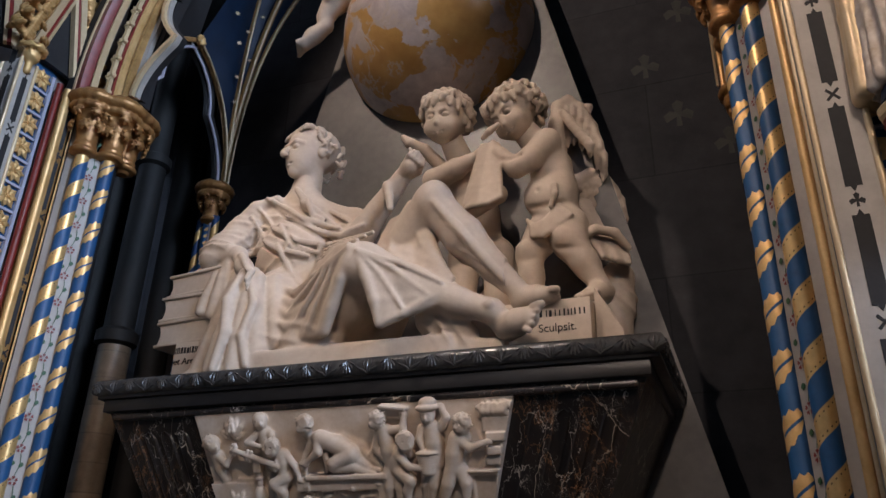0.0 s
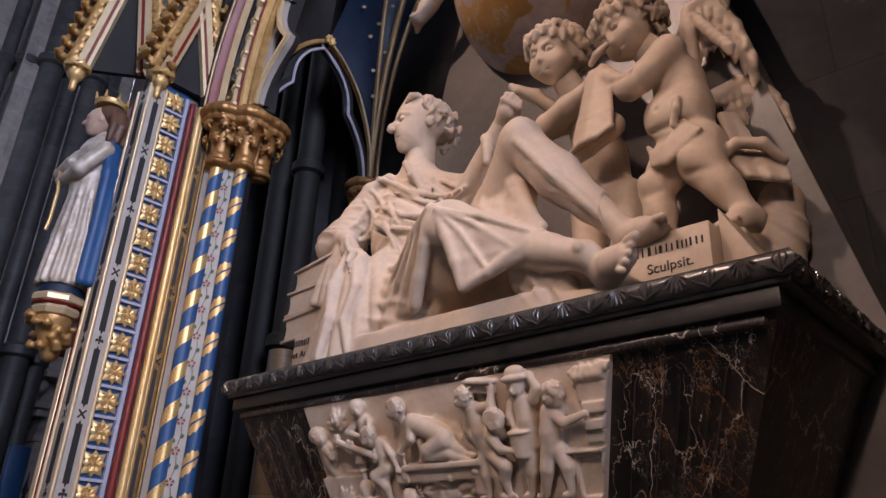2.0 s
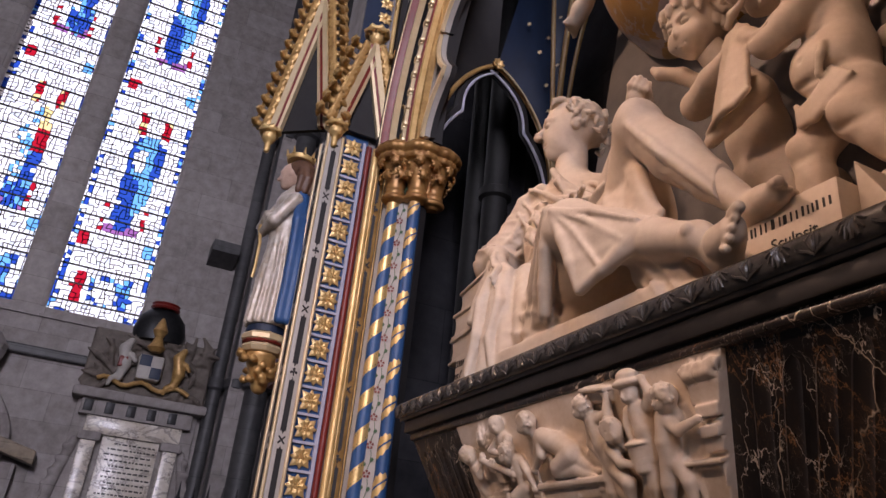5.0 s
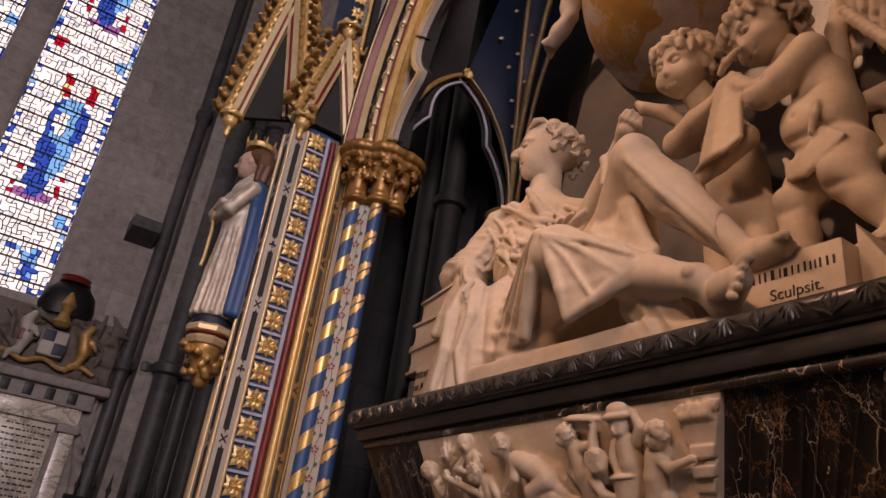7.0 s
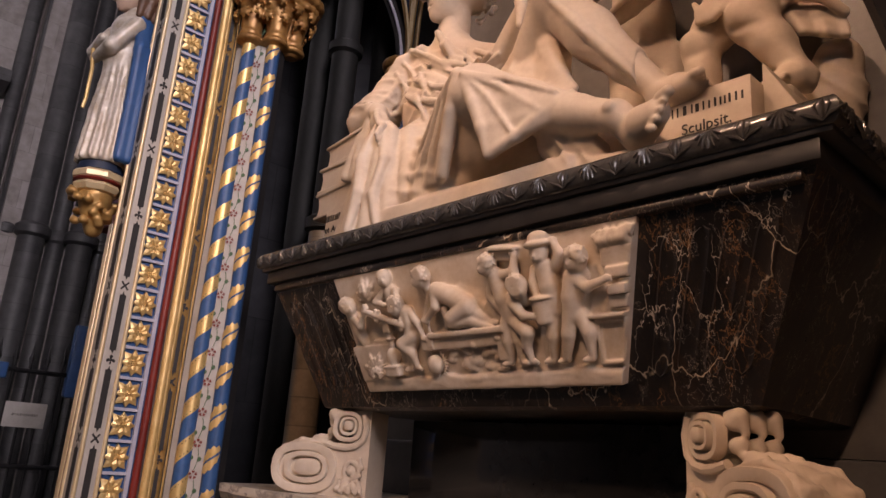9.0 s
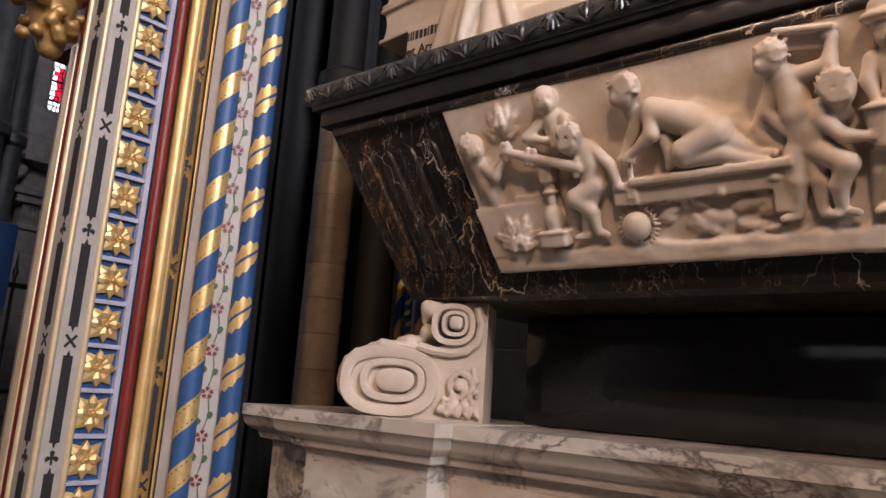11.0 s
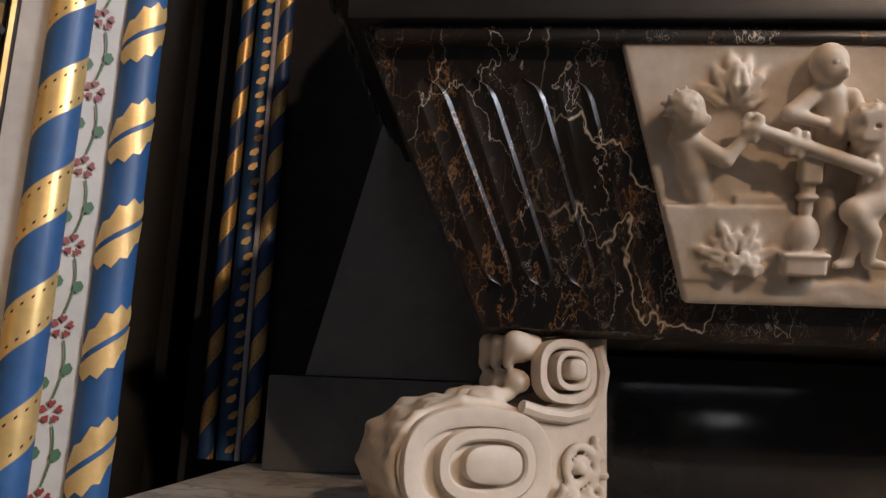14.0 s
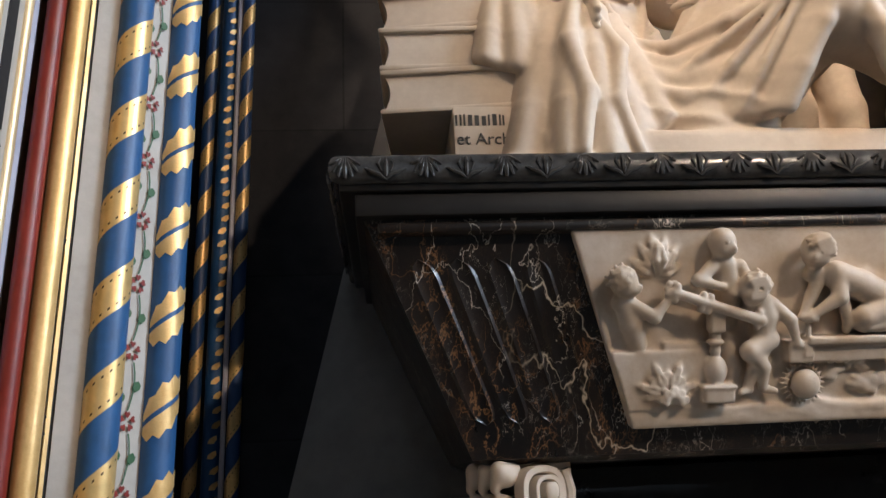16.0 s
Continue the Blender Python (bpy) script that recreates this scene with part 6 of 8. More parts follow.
    c.slab((0.585, V(0.430), 0.022), (0.070, 0.006, 0.034), (0, 0, 0), 0.002, 0.002)
    c.slab((0.580, V(0.270), 0.012), (0.055, 0.068, 0.026), (0, 0, 0), 0.004, 0.003)
    c.slab((0.580, V(0.270), 0.034), (0.040, 0.056, 0.010), (0, 0, 0), 0.003, 0.002, carve=True)
    c.roughen(0.0007, 55)
    # panel itself, trapezoid with a plain edge
    c.slab((0, V(0.5), -0.004), (0.74, V(0.5), 0.024), (0, 0, 0), 0.002, 0.010)
    ax = c.lo[0] + c.step * np.arange(c.d.shape[0])
    ay = c.lo[1] + c.step * np.arange(c.d.shape[1])
    lim = 0.581 + (0.717 - 0.581) * ay / H
    side = (np.abs(ax)[:, None] - lim[None, :]) * 0.95
    c.d = np.maximum(c.d, side[:, :, None].astype(np.float32))
    slope = math.atan2(2.767 - 2.612, 2.236 - 1.793)
    cs, sn = math.cos(slope), math.sin(slope)

    def place(v):
        out = np.empty_like(v)
        v = v + np.column_stack([0 * v[:, 0], 0 * v[:, 0], -0.12 * np.maximum(v[:, 2] - 0.026, 0)])
        out[:, 0] = MX + v[:, 0]
        out[:, 1] = 2.767 - v[:, 1] * sn - v[:, 2] * cs
        out[:, 2] = 1.793 + v[:, 1] * cs - v[:, 2] * sn
        return out

    return tagged(c.cast("relief_panel", RELIEF, None, place, "", 1), "pale marble relief of children with instruments on the sarcophagus", "relief")


relief()
# ---- the painted Gothic screen round the recess ----
CAPZ, SPRING = 3.72, 4.065


def mesh_flower():
    """A gilt rosette: eight pointed petals in two layers round a button, facing +x."""
    bm = bmesh.new()
    for layer, (r, n, off, lift) in enumerate(((0.070, 4, 0.0, 0.008), (0.060, 4, 45.0, 0.014), (0.020, 6, 22.5, 0.014))):
        for k in range(n):
            a = radians(off + 360 / n * k + (45 if layer == 0 else 45))
            d, s = Vector((0, math.cos(a), math.sin(a))), Vector((0, -math.sin(a), math.cos(a)))
            wd = r * (0.27 if layer < 2 else 0.30)
            pts = [Vector((lift, 0, 0)), d * r * 0.55 + s * wd + Vector((lift + 0.004, 0, 0)), d * r + Vector((lift - 0.003, 0, 0)), d * r * 0.55 - s * wd + Vector((lift + 0.004, 0, 0)), d * r * 0.5 + Vector((lift + 0.009, 0, 0))]
            v = [bm.verts.new(p) for p in pts]
            low = [bm.verts.new(Vector((0.0, p.y, p.z))) for p in pts[:4]]
            for i in range(4):
                bm.faces.new((v[i], v[(i + 1) % 4], v[4]))
                bm.faces.new((v[(i + 1) % 4], v[i], low[i], low[(i + 1) % 4]))
    g = bmesh.ops.create_icosphere(bm, subdivisions=1, radius=0.007)["verts"]
    bmesh.ops.translate(bm, verts=g, vec=(0.019, 0, 0))
    return finish(bm, GOLD, False)


def flat_shape(outline, mat, thick=0.0015):
    """A thin painted or gilt shape facing +x, outline of (y, z)."""
    bm = bmesh.new()
    a = [bm.verts.new((0.0, y, z)) for y, z in outline]
    b = [bm.verts.new((thick, y, z)) for y, z in outline]
    bm.faces.new(b)
    for i in range(len(a)):
        bm.faces.new((a[i], a[(i + 1) % len(a)], b[(i + 1) % len(a)], b[i]))
    return finish(bm, mat, False)


def heart_petals(n, r, mat):
    bm = bmesh.new()
    for k in range(n):
        a = 2 * math.pi * k / n + math.pi / 2
        d, s = Vector((0, math.cos(a), math.sin(a))), Vector((0, -math.sin(a), math.cos(a)))
        pts = [d * r * 0.28, d * r * 0.75 + s * r * 0.36, d * r * 1.0 + s * r * 0.2, d * r * 0.86, d * r * 1.0 - s * r * 0.2, d * r * 0.75 - s * r * 0.36]
        v = [bm.verts.new(p + Vector((0.0015, 0, 0))) for p in pts]
        bm.faces.new(v)
    return finish(bm, mat, False)


def leaf_patch(radius, pitch):
    """A serrated gilt leaf wrapped on a shaft, split by a slanting vein."""
    bm = bmesh.new()
    for half in (-1, 1):
        rows = []
        for i in range(9):
            f = i / 8
            a = radians(-78 + 156 * f)
            jag = 0.006 * (1 if i % 2 else -1)
            top = 0.012 + 0.042 * math.sin(math.pi * (0.12 + 0.80 * f)) + jag
            z_mid = 0.062 * (f - 0.5) * 2 * 0.62
            z0, z1 = z_mid + half * 0.006, z_mid + half * max(0.012, top)
            ring = [bm.verts.new(((radius + 0.002) * math.cos(a), (radius + 0.002) * math.sin(a), z)) for z in (z0, z1)]
            rows.append(ring)
        for p, q in zip(rows, rows[1:]):
            bm.faces.new((p[0], q[0], q[1], p[1]))
    return finish(bm, GOLD)


ROSETTE = mesh_flower()
PETALS = heart_petals(5, 0.021, RED)
BUD = flat_shape([(0, 0), (0.010, 0.006), (0.013, 0.015), (0.006, 0.024), (-0.004, 0.020), (-0.008, 0.010)], GREEN)
stem_pts = [(0.012 * math.sin(2.6 * i / 9), 0.10 * i / 9) for i in range(10)]
STEM = flat_shape([(y + 0.0016, z) for y, z in stem_pts] + [(y - 0.0016, z) for y, z in stem_pts[::-1]], GREEN, 0.001)
CROSS = flat_shape([(0.0, 0.006), (0.014, 0.022), (0.020, 0.016), (0.006, 0.0), (0.020, -0.016), (0.014, -0.022), (0, -0.006), (-0.014, -0.022), (-0.020, -0.016), (-0.006, 0), (-0.020, 0.016), (-0.014, 0.022)], BLACK)
TREFOIL = flat_shape([(-0.004, -0.02), (0.004, -0.02), (0.003, -0.004), (0.017, -0.012), (0.021, 0.0), (0.012, 0.007), (0.004, 0.003), (0.008, 0.018), (0, 0.024), (-0.008, 0.018), (-0.004, 0.003), (-0.012, 0.007), (-0.021, 0.0), (-0.017, -0.012), (-0.003, -0.004)], BLACK)
COL_R = 0.0365
LEAF = leaf_patch(COL_R, 0.197)
SPRIG = flat_shape([(-0.015, -0.012), (0.004, -0.013), (0.017, 0.002), (0.014, 0.017), (-0.002, 0.010), (-0.013, 0.0)], GOLD, 0.004)


def put(name, me, parent, at, yaw, flip, scale=1.0):
    """A piece that faces +x before it is turned by yaw; mirrored across the monument if flip."""
    x, y, z = at
    if flip:
        x, yaw = 2 * MX - x, 180 - yaw
    ob = new(name, me)
    ob.matrix_basis = Matrix.Translation(Vector((x, y, z)) * U) @ pose(0, 0, 0, 0, 0, yaw) @ Matrix.Scale(scale, 4)
    return adopt(ob, parent)


def strip(p, q, depth, z0, z1, bevel=0.004):
    """An upright board whose face runs in plan from p to q; the face looks to the right of the way p to q."""
    bm = bmesh.new()
    d = Vector((q[0] - p[0], q[1] - p[1], 0)).normalized()
    n = Vector((d.y, -d.x, 0))
    a, b = Vector((*p, 0)), Vector((*q, 0))
    box(bm, 0, 1, 0, 1, z0, z1)
    for v in bm.verts:
        v.co = a + (b - a) * v.co.x - n * depth * (1 - v.co.y) + Vector((0, 0, v.co.z))
    return bm


def slots(parent, at, normal_yaw, z_marks, pitch, width, flip, ground=None):
    """Black sunk panels with small black marks between them."""
    for i, z in enumerate(z_marks):
        put("cross_mark", CROSS if i % 2 else TREFOIL, parent, (at[0], at[1], z), normal_yaw, flip)
        hw, hz = width / 2, pitch / 2 - 0.045
        me = flat_shape([(-hw, -hz), (-hw * 0.4, -hz), (0, -hz - 0.018), (hw * 0.4, -hz), (hw, -hz), (hw, hz), (hw * 0.4, hz), (0, hz + 0.018), (-hw * 0.4, hz), (-hw, hz)], BLACK)
        put("black_panel", me, parent, (at[0], at[1], z + pitch / 2), normal_yaw, flip)


def capital(parent, centres, r, z0, z1, flip, seed):
    """A gilt foliage capital over several shafts."""
    h = z1 - z0
    lo = (min(c[0] for c in centres) - r - 0.08, min(c[1] for c in centres) - r - 0.08, z0 - 0.02)
    hi = (max(c[0] for c in centres) + r + 0.08, max(c[1] for c in centres) + r + 0.08, z1 + 0.02)
    clay = Clay(lo, hi, 0.0062)
    rng = random.Random(seed)
    for cx, cy in centres:
        for zz, rr, th in ((z0 + 0.02, r * 0.50, 0.014), (z0 + 0.055, r * 0.42, 0.01), (z1 - 0.088, r * 0.96, 0.019), (z1 - 0.034, r * 1.06, 0.030)):
            ring = [(cx + rr * math.cos(a), cy + rr * math.sin(a), zz) for a in (2 * math.pi * k / 18 for k in range(19))]
            clay.chain(ring, [th] * 19, 0.012)
        clay.limb((cx, cy, z0 + 0.02), (cx, cy, z0 + h * 0.6), r * 0.40, r * 0.62, 0.02)
        clay.limb((cx, cy, z0 + h * 0.6), (cx, cy, z1 - 0.07), r * 0.62, r * 0.80, 0.02)
        clay.limb((cx, cy, z1 - 0.05), (cx, cy, z1 - 0.03), r * 0.95, r * 1.08, 0.01)
        for k in range(12):
            a = 2 * math.pi * k / 12 + rng.uniform(-0.15, 0.15)
            zz = z0 + h * (0.44 + 0.20 * (k % 2)) + rng.uniform(-0.01, 0.01)
            rr = r * (0.74 + 0.18 * (k % 2))
            p = Vector((cx + rr * math.cos(a), cy + rr * math.sin(a), zz))
            t = Vector((-math.sin(a), math.cos(a), 0))
            for m in range(7):
                b = 2 * math.pi * m / 7 + rng.uniform(-0.2, 0.2)
                q = p + t * 0.032 * math.cos(b) + Vector((0, 0, 0.032 * math.sin(b)))
                o = Vector((math.cos(a), math.sin(a), 0)) * 0.012
                clay.chain([p, (p + q) / 2 + o, q + o * 0.3], [0.006, 0.010, 0.008], 0.002)
            clay.blob(p + Vector((math.cos(a), math.sin(a), 0)) * 0.014, (0.012,) * 3, (0, 0, 0), 0.003)
    f = int(flip)
    return clay.cast("capital", CAPGOLD, parent, lambda v: np.array([2 * MX * f, 0, 0]) + np.array([1 - 2 * f, 1, 1]) * v, "gilt foliage capital")


def shaft(name, axis, r, z0, z1, mat, parent, flip, seg=24):
    x = 2 * MX - axis[0] if flip else axis[0]
    return part(name, lathe(bmesh.new(), (x, axis[1]), [(r, z0), (r, z1)], seg), mat, parent, axis=(x, axis[1], 0))


def jamb(flip):
    j = thing("painted_jamb", (2 * MX + 3.3 if flip else -3.3, 2.4, 0), "painted and gilded Gothic stone jamb with spiral shafts", "jamb", "painted jambs")
    P = lambda name, bm, mat, label="", par=None: part(name, bm, mat, par or j, label, flip=flip)
    P("core", box(bmesh.new(), -3.80, -3.352, 2.20, 2.72, 0, SPRING + 0.4), ASHLAR)
    P("core", box(bmesh.new(), -3.352, -3.20, 2.545, 2.72, 0, SPRING), BLACK)
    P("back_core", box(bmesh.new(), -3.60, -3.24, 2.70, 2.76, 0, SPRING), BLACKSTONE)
    # spiral shafts and the band of flowers between them
    shaft("spiral_shaft", (-3.188, 2.545), COL_R, 0, CAPZ + 0.02, STRIPE, j, flip)
    col = shaft("leaf_shaft", (-3.106, 2.652), COL_R, 0, CAPZ + 0.02, BLUE, j, flip)
    for i in range(18):
        put("gilt_leaf", LEAF, col, (-3.106, 2.652, 2.062 - 0.1985 * 6 + 0.1985 * i), -50, flip)
    band = P("flower_band", strip((-3.185, 2.545), (-3.125, 2.640), 0.03, 0, CAPZ + 0.02), WHITE, "white band painted with a flowering vine")
    nx = math.degrees(math.atan2(-(-3.125 + 3.185), 2.640 - 2.545)) 
    for i in range(22):
        z = 1.976 - 0.1457 * 7 + 0.1457 * i
        at = (-3.152, 2.588)
        put("painted_flower", PETALS, band, (*at, z), nx, flip)
        st = put("painted_stem", STEM, band, (*at, z + 0.022), nx, flip)
        put("painted_leaf", BUD, band, (at[0] + 0.008, at[1] + 0.013, z + 0.06), nx, flip)
        put("painted_leaf", BUD, band, (at[0] - 0.012, at[1] - 0.018, z + 0.035 + 0.03 * (i % 2)), nx, flip)
    P("dark_fillet", strip((-3.100, 2.690), (-3.130, 2.740), 0.03, 0, CAPZ + 0.02), BLACK)
    # fillets and mouldings towards the front
    P("white_fillet", strip((-3.262, 2.508), (-3.215, 2.532), 0.05, 0, SPRING), WHITE)
    P("gilt_fillet", strip((-3.272, 2.497), (-3.266, 2.502), 0.03, 0, SPRING), GOLD)
    P("black_fillet", strip((-3.278, 2.500), (-3.262, 2.514), 0.05, 0, SPRING), BLACK)
    sl = P("slot_strip", strip((-3.262, 2.425), (-3.285, 2.497), 0.05, 0, SPRING), OLDGOLD, "dull gilt strip with black sunk panels")
    slots(sl, (-3.271, 2.461), -17.5, [2.929 + 0.37 * k for k in range(-6, 3)], 0.37, 0.026, flip)
    bm = bmesh.new()
    for x, y, r in ((-3.262, 2.412, 0.021), (-3.265, 2.436, 0.009)):
        lathe(bm, (x, y), [(r, 0), (r, SPRING)], 14)
    P("gilt_moulding", bm, GOLD, "gilt roll moulding")
    bm = lathe(bmesh.new(), (-3.290, 2.374), [(0.018, 0), (0.018, SPRING + 0.02)], 14)
    P("red_fillet", bm, RED)
    # panel of rosettes on the side
    pan = P("rosette_panel", strip((-3.338, 2.195), (-3.338, 2.375), 0.03, 0, SPRING + 0.1), BLUE, "blue panel of gilt rosettes between pale bars")
    P("pale_border", strip((-3.318, 2.342), (-3.318, 2.360), 0.03, 0, SPRING + 0.06), LILAC)
    P("pale_border", strip((-3.318, 2.202), (-3.318, 2.220), 0.03, 0, SPRING + 0.06), LILAC)
    bar = finish(box(bmesh.new(), 0, 0.016, -0.070, 0.070, -0.007, 0.007), LILAC, False)
    for i in range(28):
        z = 4.071 - 0.1456 * i
        put("rosette", ROSETTE, pan, (-3.334, 2.281, z), 0, flip, 1.04)
        put("bar", bar, pan, (-3.338, 2.281, z - 0.0728), 0, flip)
    # corner post with sunk panels, and the front face
    post = P("corner_post", box(bmesh.new(), -3.395, -3.252, 2.098, 2.192, 0, SPRING, 0.006), WHITE, "cream corner post with black sunk panels")
    slots(post, (-3.252, 2.147), 0, [2.941 + 0.3535 * k for k in range(-7, 4)], 0.3535, 0.030, flip)
    slots(post, (-3.322, 2.098), -90, [2.941 + 0.3535 * k for k in range(-7, 4)], 0.3535, 0.044, flip)
    for x, y in ((-3.252, 2.098), (-3.252, 2.192), (-3.395, 2.098)):
        P("gilt_edge", lathe(bmesh.new(), (x, y), [(0.010, 0), (0.010, SPRING)], 10), CREAMGOLD)
    pan2 = P("rosette_panel", box(bmesh.new(), -3.50, -3.40, 2.150, 2.20, 0, SPRING), BLUE, "blue panel of gilt rosettes between pale bars")
    bar2 = finish(box(bmesh.new(), 0, 0.012, -0.048, 0.048, -0.005, 0.005), LILAC, False)
    for i in range(28):
        z = 4.071 - 0.1456 * i
        put("rosette", ROSETTE, pan2, (-3.450, 2.147, z), -90, flip, 0.78)
        put("bar", bar2, pan2, (-3.450, 2.150, z - 0.0728), -90, flip)
    P("red_fillet", lathe(bmesh.new(), (-3.518, 2.145), [(0.020, 0), (0.020, SPRING)], 12), RED)
    P("gilt_moulding", box(bmesh.new(), -3.595, -3.54, 2.125, 2.21, 0, 2.60, 0.012), CREAMGOLD)
    P("back_panel", box(bmesh.new(), -3.80, -3.535, 2.135, 2.21, 2.60, SPRING), RED)
    capital(j, [(-3.188, 2.545), (-3.106, 2.655), (-3.12, 2.77)], 0.118, CAPZ - 0.02, SPRING, flip, 3)
    return j


jamb(False), jamb(True)

# ---- gablets over the jambs and the canopy over the niche statues ----
def crocket(c, p, out, size):
    """A curled gilt leaf growing outwards."""
    p, o = Vector(p), Vector(out).normalized()
    up = Vector((0, 0, 1))
    s = o.cross(up).normalized()
    c.chain([p, p + o * size * 0.6 + up * size * 0.05, p + o * size * 1.05 + up * size * 0.40, p + o * size * 0.95 + up * size * 0.80], [size * 0.22, size * 0.20, size * 0.22, size * 0.10], 0.006)
    for k in (-2, -1, 1, 2):
        b = p + o * size * (0.55 + 0.15 * abs(k)) + up * size * 0.1
        e = b + s * k * size * 0.30 + o * size * (0.45 - 0.18 * abs(k)) + up * size * (0.55 - 0.25 * abs(k))
        c.chain([b, (b + e) / 2 + o * size * 0.10, e, e + up * size * 0.16 - o * size * 0.10], [size * 0.12, size * 0.17, size * 0.13, size * 0.05], 0.003)
    c.limb(p + o * size * 0.9 + up * size * 0.15, p + o * size * 1.25 + up * size * 0.05, size * 0.14, size * 0.05, 0.004)


def gablet(name, a, b, z0, apex, flip, rich=True):
    """A steep crocketed gable whose foot runs in plan from a to b."""
    g = thing(name, ((a[0] + b[0]) / 2 if not flip else 2 * MX - (a[0] + b[0]) / 2, (a[1] + b[1]) / 2, z0), "gilded steep gable with curling leaf crockets", "gable", "gilded gables")
    A, B = Vector((*a, z0)), Vector((*b, z0))
    M = (A + B) / 2
    M.z = apex
    d = (B - A).normalized()
    n = Vector((d.y, -d.x, 0))
    F = int(flip)
    for foot_pt, sgn in ((A, 1), (B, -1)):
        run = (M - foot_pt)
        out = run.cross(n).normalized()
        if out.dot(d) * sgn > 0:
            out = -out
        kn = 0.06
        low = foot_pt - d * sgn * 0.05 + Vector((0, 0, -0.06))
        path = [(low, out, n), (foot_pt, out, n), (M, out, n)]
        for k, (sec, mat, nm) in enumerate((([(-0.020, 0.020), (0.016, 0.026), (0.016, -0.02), (-0.020, -0.02)], CREAMGOLD, "gilt_raking_moulding"),
                                            ([(-0.040, 0.010), (-0.020, 0.014), (-0.020, -0.02), (-0.040, -0.02)], RED, "red_raking_fillet"),
                                            ([(-0.058, 0.016), (-0.040, 0.020), (-0.040, -0.02), (-0.058, -0.02)], CREAMGOLD, "gilt_raking_fillet"),
                                            ([(0.016, 0.008), (0.050, 0.010), (0.050, -0.012), (0.016, -0.012)], OLDGOLD, "leaf_band"))):
            part(nm, ribbon(bmesh.new(), path[1:] if k else path, sec), mat, g, flip=flip)
        lo = [min(foot_pt[i], M[i]) - 0.2 for i in range(3)]
        hi = [max(foot_pt[i], M[i]) + 0.2 for i in range(3)]
        c = Clay(lo, hi, 0.0082)
        m = max(7, int(run.length / 0.088))
        for k in range(m):
            p = foot_pt + run * ((k + 0.35) / m) + out * 0.030
            crocket(c, p, out + Vector((0, 0, -0.25)), 0.100)
            for q in range(4):
                e = foot_pt + run * ((k + 0.25 * q) / m) + n * 0.014
                c.blob(e + out * (0.036 + 0.012 * (q % 2)), (0.017, 0.017, 0.017), (0, 0, 0), 0.004)
                c.blob(e + out * 0.062, (0.020, 0.016, 0.018), (0, 0, 40 * q), 0.004)
        c.cast("crocketing", OLDGOLD, g, lambda v: np.array([2 * MX * F, 0, 0]) + np.array([1 - 2 * F, 1, 1]) * v, "row of curled gilt leaves")
    # finial at the apex, boss at the feet
    for p, s in ((M + Vector((0, 0, 0.10)), 1.2), (A + Vector((0, 0, -0.03)) + n * 0.02, 1.0)):
        c = Clay([p[i] - 0.2 for i in range(3)], [p[i] + 0.2 for i in range(3)], 0.010)
        c.limb(p + Vector((0, 0, -0.14)), p, 0.02, 0.02, 0.01)
        for k in range(7):
            a2 = 2 * math.pi * k / 7
            crocket(c, p + Vector((0, 0, -0.02)), (math.cos(a2), math.sin(a2), 0), 0.060 * s)
        c.blob(p + Vector((0, 0, -0.05)), (0.045, 0.045, 0.04), (0, 0, 0), 0.01)
        c.cast("finial", GOLD, g, lambda v: np.array([2 * MX * F, 0, 0]) + np.array([1 - 2 * F, 1, 1]) * v, "gilt leaf finial")
    bm = bmesh.new()
    vs = [bm.verts.new(p - n * 0.03) for p in (A, B, M)] + [bm.verts.new(p - n * 0.06) for p in (A, B, M)]
    bm.faces.new(vs[:3]), bm.faces.new(vs[3:][::-1])
    for i in range(3):
        bm.faces.new((vs[i], vs[(i + 1) % 3], vs[3 + (i + 1) % 3], vs[3 + i]))
    # the shadow inside the gable is put into the tympanum's black
    part("tympanum", bm, BLACK, g, flip=flip)
    return g


for flip in (False, True):
    gablet("jamb_gable", (-3.262, 2.135), (-3.262, 2.462), 4.165, 4.84, flip)
    gablet("canopy_gable", (-3.565, 1.81), (-3.335, 2.095), 4.165, 5.22, flip)
    # the pier going on above, with more rosettes
    u = thing("upper_pier", (2 * MX + 3.4 if flip else -3.4, 2.3, SPRING + 0.4), "painted upper pier with blue rosette panel", "pier", "upper piers")
    part("core", box(bmesh.new(), -3.80, -3.40, 2.22, 2.78, SPRING + 0.4, 7.2), ASHLAR, u, flip=flip)
    pan = part("rosette_panel", box(bmesh.new(), -3.40, -3.375, 2.22, 2.40, SPRING + 0.1, 7.2), NIGHT, u, "dark blue panel of gilt rosettes", flip=flip)
    for i in range(16):
        put("rosette", ROSETTE, pan, (-3.373, 2.365, 4.80 + 0.13 * i), 0, flip, 0.85)
    part("gilt_edge", lathe(bmesh.new(), (-3.37, 2.44), [(0.016, SPRING), (0.016, 7.2)], 10), GOLD, u, flip=flip)
    part("black_fillet", box(bmesh.new(), -3.42, -3.33, 2.46, 2.50, SPRING, 7.2), BLACK, u, flip=flip)

